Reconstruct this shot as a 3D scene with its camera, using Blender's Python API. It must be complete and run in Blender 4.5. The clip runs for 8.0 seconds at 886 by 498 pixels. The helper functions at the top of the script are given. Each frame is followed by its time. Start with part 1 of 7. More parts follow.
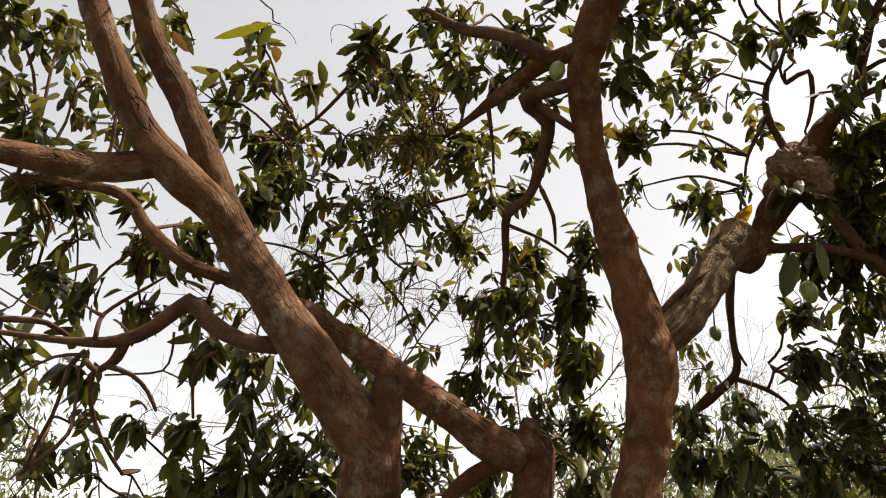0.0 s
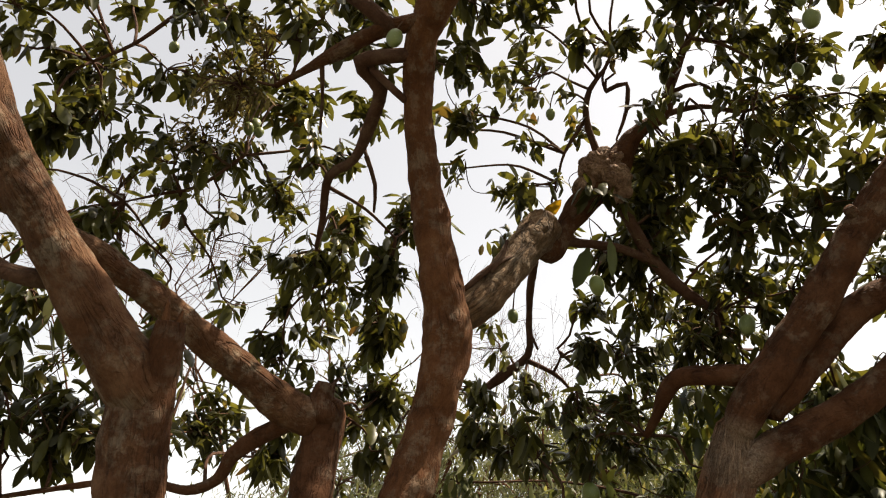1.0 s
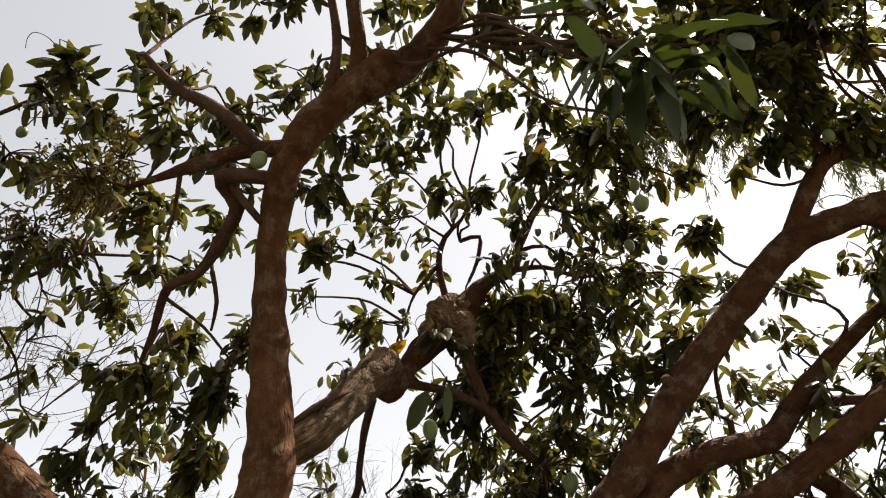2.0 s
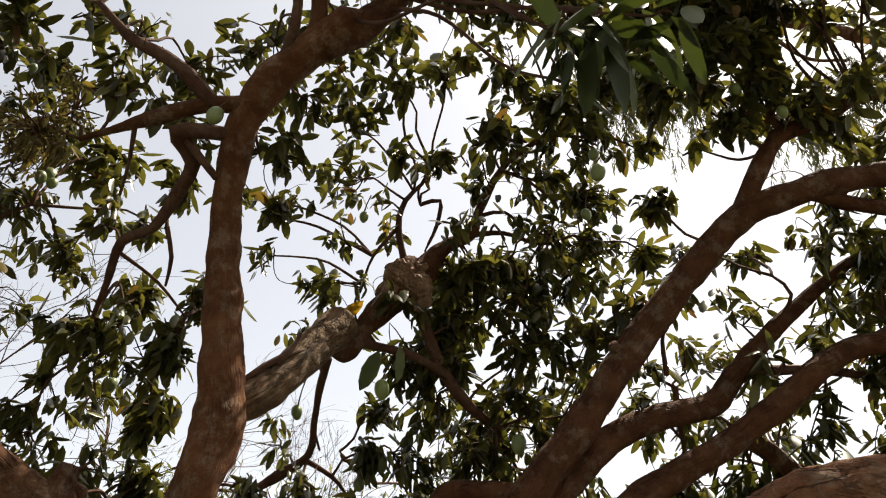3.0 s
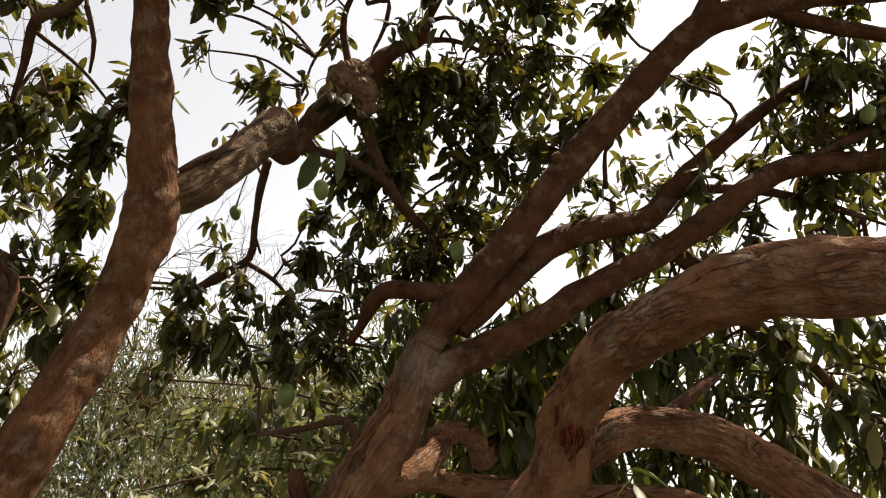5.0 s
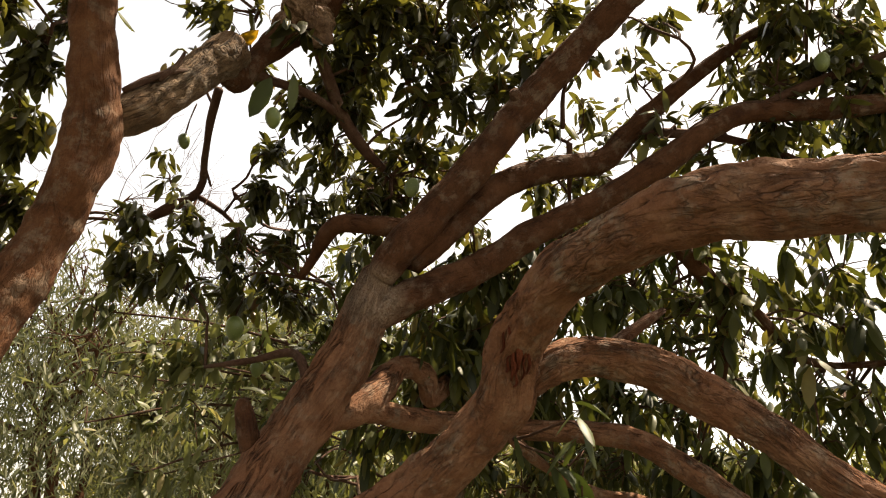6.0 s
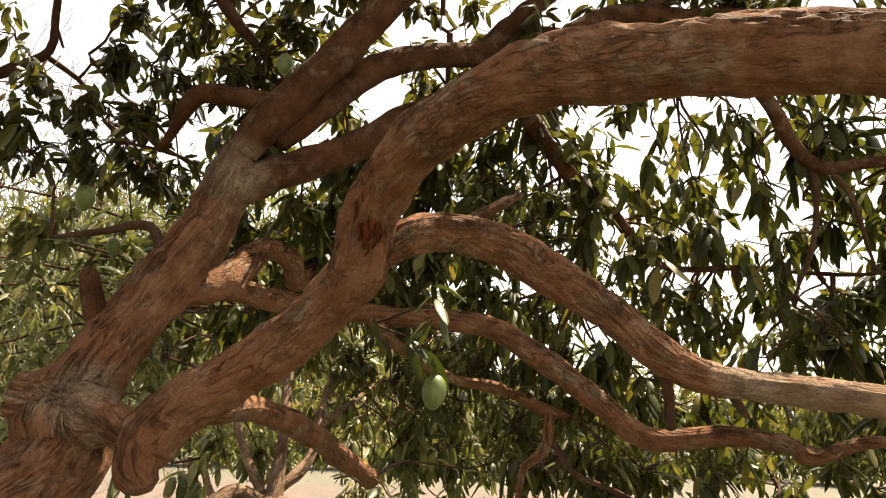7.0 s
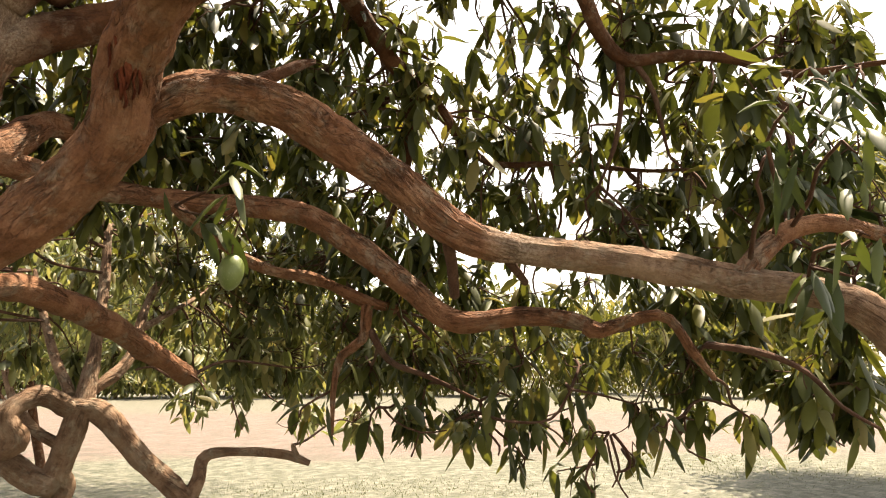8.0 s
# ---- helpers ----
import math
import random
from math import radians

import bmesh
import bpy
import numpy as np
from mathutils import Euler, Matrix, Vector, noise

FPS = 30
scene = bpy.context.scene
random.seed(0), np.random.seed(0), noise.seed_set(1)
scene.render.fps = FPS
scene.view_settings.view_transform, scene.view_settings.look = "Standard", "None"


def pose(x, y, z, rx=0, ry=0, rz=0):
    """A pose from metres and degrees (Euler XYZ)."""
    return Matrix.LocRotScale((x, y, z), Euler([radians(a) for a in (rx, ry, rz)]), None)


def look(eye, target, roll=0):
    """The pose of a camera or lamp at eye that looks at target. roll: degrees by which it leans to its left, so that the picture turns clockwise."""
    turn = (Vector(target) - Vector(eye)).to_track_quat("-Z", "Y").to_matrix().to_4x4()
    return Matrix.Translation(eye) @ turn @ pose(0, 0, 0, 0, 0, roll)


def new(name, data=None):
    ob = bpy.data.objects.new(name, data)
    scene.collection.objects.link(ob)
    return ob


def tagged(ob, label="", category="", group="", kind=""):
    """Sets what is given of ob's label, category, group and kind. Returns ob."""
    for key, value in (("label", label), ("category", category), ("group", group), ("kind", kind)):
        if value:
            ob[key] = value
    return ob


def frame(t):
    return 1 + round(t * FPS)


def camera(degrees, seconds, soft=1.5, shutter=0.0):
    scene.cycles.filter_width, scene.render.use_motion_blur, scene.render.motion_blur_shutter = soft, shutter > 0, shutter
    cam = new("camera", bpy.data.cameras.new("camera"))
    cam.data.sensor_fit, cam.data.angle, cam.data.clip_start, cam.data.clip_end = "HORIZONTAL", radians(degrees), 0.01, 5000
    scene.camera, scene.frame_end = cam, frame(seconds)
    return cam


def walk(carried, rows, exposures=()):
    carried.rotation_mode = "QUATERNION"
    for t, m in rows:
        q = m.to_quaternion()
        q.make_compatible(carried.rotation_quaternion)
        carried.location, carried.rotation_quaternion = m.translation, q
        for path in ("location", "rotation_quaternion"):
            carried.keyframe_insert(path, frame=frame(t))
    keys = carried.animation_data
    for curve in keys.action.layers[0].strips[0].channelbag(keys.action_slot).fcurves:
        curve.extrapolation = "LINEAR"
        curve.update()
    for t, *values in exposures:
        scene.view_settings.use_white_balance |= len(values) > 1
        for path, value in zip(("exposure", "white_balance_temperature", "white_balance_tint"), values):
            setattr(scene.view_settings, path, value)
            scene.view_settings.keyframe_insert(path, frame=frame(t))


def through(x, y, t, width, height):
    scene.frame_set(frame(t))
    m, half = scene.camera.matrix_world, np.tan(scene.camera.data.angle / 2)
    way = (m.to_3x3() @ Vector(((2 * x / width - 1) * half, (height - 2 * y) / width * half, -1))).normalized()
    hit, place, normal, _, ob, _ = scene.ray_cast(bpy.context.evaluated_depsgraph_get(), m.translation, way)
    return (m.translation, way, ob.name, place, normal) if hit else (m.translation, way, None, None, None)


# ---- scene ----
cam = camera(63.67, 8.0, soft=1.1)
PATH = [
    (0.0, look((-0.600, 0.126, 2.030), (-0.702, 2.686, 3.592), 3.19)),
    (0.5, look((-0.577, 0.136, 2.034), (-0.396, 2.733, 3.526), 2.25)),
    (1.0, look((-0.533, 0.143, 2.024), (0.069, 2.679, 3.510), 2.31)),
    (1.5, look((-0.524, 0.159, 2.019), (0.406, 2.417, 3.762), 0.97)),
    (1.7, look((-0.510, 0.151, 2.024), (0.468, 2.296, 3.879), 0.99)),
    (2.8, look((-0.460, 0.091, 2.013), (0.622, 1.986, 4.072), 1.89)),
    (3.0, look((-0.447, 0.093, 2.008), (0.722, 2.141, 3.862), 1.35)),
    (3.5, look((-0.412, 0.114, 1.978), (0.874, 2.221, 3.683), 1.25)),
    (4.0, look((-0.391, 0.111, 1.970), (0.938, 2.332, 3.486), 1.66)),
    (4.5, look((-0.381, 0.137, 1.950), (1.071, 2.364, 3.340), 1.81)),
    (4.7, look((-0.379, 0.142, 1.944), (1.106, 2.376, 3.287), 1.53)),
    (5.8, look((-0.314, 0.176, 1.885), (1.371, 2.382, 3.025), 1.09)),
    (6.0, look((-0.315, 0.176, 1.871), (1.402, 2.370, 2.984), 1.27)),
    (6.5, look((-0.288, 0.177, 1.835), (1.543, 2.331, 2.840), 1.07)),
    (7.0, look((-0.206, 0.144, 1.755), (1.908, 2.114, 2.563), 1.56)),
    (7.5, look((-0.107, 0.095, 1.679), (2.197, 1.917, 2.287), 0.35)),
    (8.0, look((0.010, 0.006, 1.612), (2.494, 1.606, 2.135), -0.03)),
]
walk(cam, PATH, [(0.0, 1.2, 7900, 10), (1.5, 1.12, 7700, 10), (3.5, 1.08, 7250, 10), (4.5, 1.12, 7500, 10), (6.0, 1.45, 8250, 11), (7.0, 1.83, 8350, 11), (8.0, 2.05, 8000, 11)])

# ---- daylight: hazy midday sky and one high sun ----
SUN_DIRECTION = Vector((0.42, -0.05, 0.905)).normalized()
world = bpy.data.worlds.new("sky")
scene.world = world
world.use_nodes = True
wn = world.node_tree.nodes
sky = wn.new("ShaderNodeTexSky")
sky.sky_type = "NISHITA"
sky.sun_disc = False
sky.sun_elevation = math.asin(SUN_DIRECTION.z)
sky.sun_rotation = math.atan2(SUN_DIRECTION.x, SUN_DIRECTION.y)
sky.air_density, sky.dust_density, sky.ozone_density = 1.0, 1.5, 1.0
pale = wn.new("ShaderNodeHueSaturation")
pale.inputs["Saturation"].default_value = 0.42
world.node_tree.links.new(sky.outputs[0], pale.inputs["Color"])
world.node_tree.links.new(pale.outputs[0], wn["Background"].inputs["Color"])
wn["Background"].inputs["Strength"].default_value = 0.126
sun = new("sun", bpy.data.lights.new("sun", "SUN"))
sun.data.energy, sun.data.angle, sun.data.color = 4.5, radians(0.6), (1.0, 0.95, 0.87)
sun.matrix_world = look(SUN_DIRECTION * 30, (0, 0, 0))

# ---- materials ----
def material(name):
    m = bpy.data.materials.new(name)
    m.use_nodes = True
    nt = m.node_tree
    return m, nt, nt.nodes["Principled BSDF"]


def node(nt, kind, **values):
    n = nt.nodes.new(kind)
    for key, value in values.items():
        n.inputs[key.replace("_", " ")].default_value = value
    return n


def ramp(nt, source, stops):
    r = nt.nodes.new("ShaderNodeValToRGB")
    while len(r.color_ramp.elements) < len(stops):
        r.color_ramp.elements.new(0.5)
    for e, (at, colour) in zip(r.color_ramp.elements, stops):
        e.position, e.color = at, (*colour, 1)
    nt.links.new(source, r.inputs[0])
    return r.outputs[0]


def blend(nt, factor, a, b, mode="MIX"):
    n = nt.nodes.new("ShaderNodeMix")
    n.data_type, n.blend_type = "RGBA", mode
    for socket, value in ((n.inputs[0], factor), (n.inputs[6], a), (n.inputs[7], b)):
        if isinstance(value, (int, float)):
            socket.default_value = value
        elif isinstance(value, tuple):
            socket.default_value = (*value, 1)
        else:
            nt.links.new(value, socket)
    return n.outputs[2]


def mapped(nt, output, scale):
    tc = nt.nodes.new("ShaderNodeTexCoord")
    mp = nt.nodes.new("ShaderNodeMapping")
    mp.inputs["Scale"].default_value = scale
    nt.links.new(tc.outputs[output], mp.inputs[0])
    return mp.outputs[0]


def textured(nt, kind, vector, **values):
    n = node(nt, kind, **values)
    nt.links.new(vector, n.inputs["Vector"])
    return n


def bark_material(name, dark, mid, light, lichen, relief, cracked=0.45, pale_spots=()):
    """Bark: broad blotches and fine grain, with short wandering cracks (UV in metres), pale bark spots and painted sun
    dapples.
    """
    m, nt, bsdf = material(name)
    at = mapped(nt, "Object", (1, 1, 1))
    white, black = (1, 1, 1), (0, 0, 0)
    fine = textured(nt, "ShaderNodeTexNoise", mapped(nt, "UV", (140, 115, 1)), Scale=1.0, Detail=7, Roughness=0.7)
    where = textured(nt, "ShaderNodeTexNoise", at, Scale=4.0, Detail=4, Roughness=0.6)
    blotch = textured(nt, "ShaderNodeTexNoise", at, Scale=10, Detail=7, Roughness=0.68)
    lines = []
    for scale, bend in (((23, 5.0, 1), 0.9), ((46, 16, 1), 0.8)):
        line = textured(nt, "ShaderNodeTexNoise", mapped(nt, "UV", scale), Scale=1.0, Detail=4, Roughness=0.55, Distortion=bend)
        lines.append(line.outputs[0])
    grey3 = lambda g: (g, g, g)
    deep = ramp(nt, lines[0], [(0.430, white), (0.465, grey3(0.40)), (0.482, grey3(0.08)), (0.500, grey3(0.45)), (0.545, white)])
    thin = ramp(nt, lines[1], [(0.450, white), (0.490, grey3(0.58)), (0.530, white)])
    flake = textured(nt, "ShaderNodeTexVoronoi", mapped(nt, "UV", (75, 42, 1)), Scale=1.0)
    thin = blend(nt, 0.35, thin, ramp(nt, flake.outputs["Distance"], [(0.2, white), (0.7, grey3(0.45))]), "MULTIPLY")
    # the weather splits the upper sides; the undersides stay smooth
    lie = nt.nodes.new("ShaderNodeSeparateXYZ")
    nt.links.new(nt.nodes.new("ShaderNodeNewGeometry").outputs["Normal"], lie.inputs[0])
    weather = node(nt, "ShaderNodeMapRange", From_Min=-0.55, From_Max=0.5, To_Min=0.78, To_Max=0.0)
    nt.links.new(lie.outputs["Z"], weather.inputs["Value"])
    deep = blend(nt, ramp(nt, blotch.outputs[0], [(0.42, black), (0.60, (0.9, 0.9, 0.9))]), deep, white)
    deep = blend(nt, weather.outputs[0], deep, white)
    thin = blend(nt, ramp(nt, where.outputs[0], [(0.40, white), (0.60, (0.15, 0.15, 0.15))]), thin, white)
    crack = blend(nt, 1.0, deep, thin, "MULTIPLY")
    tone = ramp(nt, blotch.outputs[0], [(0.28, dark), (0.47, mid), (0.70, light)])
    tone = blend(nt, ramp(nt, where.outputs[0], [(0.48, black), (0.70, (0.55, 0.55, 0.55))]), tone, light)
    tone = blend(nt, 0.55, tone, ramp(nt, fine.outputs[0], [(0.26, (0.42, 0.42, 0.42)), (0.52, white), (0.72, (1.35, 1.3, 1.25))]), "MULTIPLY")
    patches = textured(nt, "ShaderNodeTexNoise", at, Scale=16, Detail=9, Roughness=0.75)
    grey = blend(nt, 1.0, ramp(nt, patches.outputs[0], [(0.50, black), (0.60, (lichen, lichen, lichen))]), ramp(nt, where.outputs[0], [(0.42, black), (0.60, white)]), "MULTIPLY")
    tone = blend(nt, grey, tone, (0.33, 0.27, 0.20))
    for centre, reach in pale_spots:
        away = nt.nodes.new("ShaderNodeVectorMath")
        away.operation = "DISTANCE"
        away.inputs[1].default_value = centre
        nt.links.new(at, away.inputs[0])
        ragged = nt.nodes.new("ShaderNodeMath")
        ragged.operation = "MULTIPLY_ADD"
        ragged.inputs[1].default_value = 0.55 * reach
        nt.links.new(patches.outputs[0], ragged.inputs[0])
        nt.links.new(away.outputs["Value"], ragged.inputs[2])
        spot = node(nt, "ShaderNodeMapRange", From_Min=reach * 0.85, From_Max=reach * 1.3, To_Min=0.80, To_Max=0.0)
        nt.links.new(ragged.outputs[0], spot.inputs["Value"])
        tone = blend(nt, spot.outputs[0], tone, ramp(nt, fine.outputs[0], [(0.34, (0.14, 0.080, 0.050)), (0.50, (0.26, 0.18, 0.125)), (0.68, (0.40, 0.32, 0.25))]))
    tone = blend(nt, cracked, tone, crack, "MULTIPLY")
    nt.links.new(tone, bsdf.inputs["Base Color"])
    bsdf.inputs["Roughness"].default_value = 0.85
    bsdf.inputs["Specular IOR Level"].default_value = 0.12
    height = blend(nt, 0.3, crack, fine.outputs["Color"])
    bump = node(nt, "ShaderNodeBump", Strength=relief, Distance=0.03)
    nt.links.new(height, bump.inputs["Height"])
    nt.links.new(bump.outputs[0], bsdf.inputs["Normal"])
    return m


# pale bark at fork and burl, with sun dapples painted at fork and elbow
PALE_LIT_SPOTS = (((0.93, 2.16, 2.62), 0.13), ((0.60, 2.24, 1.86), 0.12), ((1.61, 0.82, 1.96), 0.10))
BARK = bark_material("mango_bark", (0.040, 0.016, 0.008), (0.078, 0.031, 0.014), (0.120, 0.054, 0.027), 0.25, 0.7, 0.5, PALE_LIT_SPOTS)
BARK_STEM = bark_material("stem_bark", (0.052, 0.021, 0.010), (0.098, 0.042, 0.020), (0.170, 0.088, 0.048), 0.5, 0.9, 0.6)
BARK_RED = bark_material("red_stem_bark", (0.056, 0.021, 0.009), (0.110, 0.043, 0.018), (0.155, 0.070, 0.032), 0.3, 0.7, 0.5)
BARK_ROUGH = bark_material("furrowed_bark", (0.110, 0.045, 0.022), (0.207, 0.090, 0.046), (0.285, 0.148, 0.084), 0.45, 1.0, 0.8, PALE_LIT_SPOTS)
# low branches' worn bark; also the elbow limb's sunlit top put into colour
BARK_WORN_LIT = bark_material("weathered_lit_bark", (0.105, 0.056, 0.034), (0.205, 0.120, 0.075), (0.300, 0.200, 0.135), 0.55, 0.8, 0.55, PALE_LIT_SPOTS)
BARK_PALE = bark_material("pale_bark", (0.085, 0.045, 0.022), (0.170, 0.100, 0.056), (0.270, 0.180, 0.112), 0.4, 1.0, 0.85)
TWIG = bark_material("twig_bark", (0.040, 0.019, 0.012), (0.075, 0.036, 0.023), (0.120, 0.066, 0.043), 0.1, 0.4)
FAR_BARK = bark_material("mango_bark", (0.040, 0.016, 0.008), (0.078, 0.031, 0.014), (0.120, 0.054, 0.027), 0.25, 0.7, 0.5, PALE_LIT_SPOTS)
GREY_BARK = bark_material("mango_bark", (0.040, 0.016, 0.008), (0.078, 0.031, 0.014), (0.120, 0.054, 0.027), 0.25, 0.7, 0.5, PALE_LIT_SPOTS)
def burl_material():
    m, nt, bsdf = material("burl_bark")
    at = mapped(nt, "Object", (1, 1, 1))
    n = textured(nt, "ShaderNodeTexNoise", at, Scale=22, Detail=8, Roughness=0.7)
    grit = textured(nt, "ShaderNodeTexNoise", at, Scale=120, Detail=5, Roughness=0.7)
    tone = ramp(nt, n.outputs[0], [(0.32, (0.11, 0.055, 0.030)), (0.50, (0.25, 0.140, 0.084)), (0.68, (0.38, 0.25, 0.17))])
    tone = blend(nt, 0.7, tone, ramp(nt, grit.outputs[0], [(0.36, (0.35, 0.35, 0.35)), (0.52, (1, 1, 1))]), "MULTIPLY")
    nt.links.new(tone, bsdf.inputs["Base Color"])
    bsdf.inputs["Roughness"].default_value = 0.9
    bump = node(nt, "ShaderNodeBump", Strength=0.8, Distance=0.02)
    nt.links.new(grit.outputs[0], bump.inputs["Height"])
    nt.links.new(bump.outputs[0], bsdf.inputs["Normal"])
    return m


BURL = burl_material()
WOUND = bark_material("raw_wound", (0.045, 0.012, 0.006), (0.15, 0.036, 0.017), (0.27, 0.085, 0.042), 0.0, 1.0)


def leaf_material(name, stops, glow, through, gloss, single=False):
    """Leaf: colour differs from leaf to leaf; light shines through."""
    m, nt, bsdf = material(name)
    source = nt.nodes.new("ShaderNodeObjectInfo" if single else "ShaderNodeNewGeometry")
    tone = ramp(nt, source.outputs["Random" if single else "Random Per Island"], stops)
    mottle = textured(nt, "ShaderNodeTexNoise", mapped(nt, "Object", (1, 1, 1)), Scale=30, Detail=3)
    tone = blend(nt, 0.35, tone, ramp(nt, mottle.outputs[0], [(0.3, (0.6, 0.6, 0.6)), (0.7, (1, 1, 1))]), "MULTIPLY")
    nt.links.new(tone, bsdf.inputs["Base Color"])
    bsdf.inputs["Roughness"].default_value = gloss
    bsdf.inputs["Specular IOR Level"].default_value = 0.3
    lit = nt.nodes.new("ShaderNodeBsdfTranslucent")
    nt.links.new(blend(nt, 1.0, tone, glow, "MULTIPLY"), lit.inputs["Color"])
    mix = nt.nodes.new("ShaderNodeMixShader")
    mix.inputs[0].default_value = through
    nt.links.new(bsdf.outputs[0], mix.inputs[1])
    nt.links.new(lit.outputs[0], mix.inputs[2])
    nt.links.new(mix.outputs[0], nt.nodes["Material Output"].inputs["Surface"])
    return m


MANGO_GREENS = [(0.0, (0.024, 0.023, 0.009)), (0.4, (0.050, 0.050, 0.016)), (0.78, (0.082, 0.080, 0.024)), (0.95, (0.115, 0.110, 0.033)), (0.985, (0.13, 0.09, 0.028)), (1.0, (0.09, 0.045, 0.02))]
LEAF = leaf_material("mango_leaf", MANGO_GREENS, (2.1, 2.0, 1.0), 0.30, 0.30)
NEAR_LEAF = leaf_material("near_mango_leaf", [(0.0, (0.022, 0.030, 0.011)), (0.5, (0.040, 0.052, 0.016)), (1.0, (0.075, 0.085, 0.024))], (1.6, 1.7, 0.8), 0.18, 0.5, True)
PANICLE = leaf_material("dry_panicle", [(0.0, (0.07, 0.05, 0.022)), (0.6, (0.13, 0.105, 0.04)), (1.0, (0.20, 0.17, 0.07))], (1.6, 1.5, 1.0), 0.3, 0.7)
# sunlight put into the greens: far, low and drooping leaves lighter than LEAF
LIT_FAR_LEAF = leaf_material("lit_far_mango_leaf", [(0.0, (0.060, 0.066, 0.022)), (0.5, (0.115, 0.118, 0.036)), (0.85, (0.175, 0.165, 0.055)), (1.0, (0.24, 0.20, 0.08))], (2.0, 1.9, 1.0), 0.38, 0.45)
LIT_LOW_LEAF = leaf_material("lit_olive_leaf", [(0.0, (0.054, 0.064, 0.027)), (0.45, (0.118, 0.126, 0.048)), (0.8, (0.195, 0.195, 0.080)), (1.0, (0.27, 0.22, 0.105))], (1.6, 1.6, 1.0), 0.36, 0.45)
LIT_DROOP_LEAF = leaf_material("lit_lower_mango_leaf", [(0.0, (0.026, 0.032, 0.011)), (0.4, (0.054, 0.062, 0.017)), (0.80, (0.094, 0.098, 0.027)), (1.0, (0.16, 0.13, 0.042))], (1.9, 1.8, 0.9), 0.28, 0.45)
WILLOW = leaf_material("feathery_leaf", [(0.0, (0.058, 0.064, 0.031)), (0.6, (0.098, 0.102, 0.050)), (1.0, (0.165, 0.155, 0.085))], (1.8, 1.8, 1.1), 0.35, 0.55)
# same sun-lightened olive greens as the low leaves
YELLOW_LEAF = leaf_material("lit_olive_leaf", [(0.0, (0.054, 0.064, 0.027)), (0.45, (0.118, 0.126, 0.048)), (0.8, (0.195, 0.195, 0.080)), (1.0, (0.27, 0.22, 0.105))], (1.6, 1.6, 1.0), 0.36, 0.45)

YELLOWED_LEAF = leaf_material("yellowed_leaf", [(0.0, (0.30, 0.17, 0.02)), (1.0, (0.42, 0.26, 0.03))], (1.3, 1.2, 0.6), 0.4, 0.5, True)
YOUNG_LEAF = leaf_material("young_leaf", [(0.0, (0.085, 0.095, 0.016)), (1.0, (0.13, 0.13, 0.022))], (1.5, 1.45, 0.6), 0.4, 0.4, True)


def mango_material():
    m, nt, bsdf = material("mango_skin")
    n = textured(nt, "ShaderNodeTexNoise", mapped(nt, "Object", (1, 1, 1)), Scale=14, Detail=4)
    specks = textured(nt, "ShaderNodeTexNoise", mapped(nt, "Object", (1, 1, 1)), Scale=220, Detail=2)
    tone = ramp(nt, n.outputs[0], [(0.3, (0.085, 0.115, 0.026)), (0.7, (0.15, 0.18, 0.05))])
    tone = blend(nt, ramp(nt, specks.outputs[0], [(0.62, (0, 0, 0)), (0.7, (0.4, 0.4, 0.4))]), tone, (0.28, 0.30, 0.13))
    nt.links.new(tone, bsdf.inputs["Base Color"])
    bsdf.inputs["Roughness"].default_value = 0.42
    return m


MANGO = mango_material()


GRASS = leaf_material("dry_grass", [(0.0, (0.09, 0.10, 0.045)), (0.5, (0.14, 0.145, 0.08)), (1.0, (0.22, 0.21, 0.15))], (1.3, 1.3, 1.0), 0.3, 0.7)


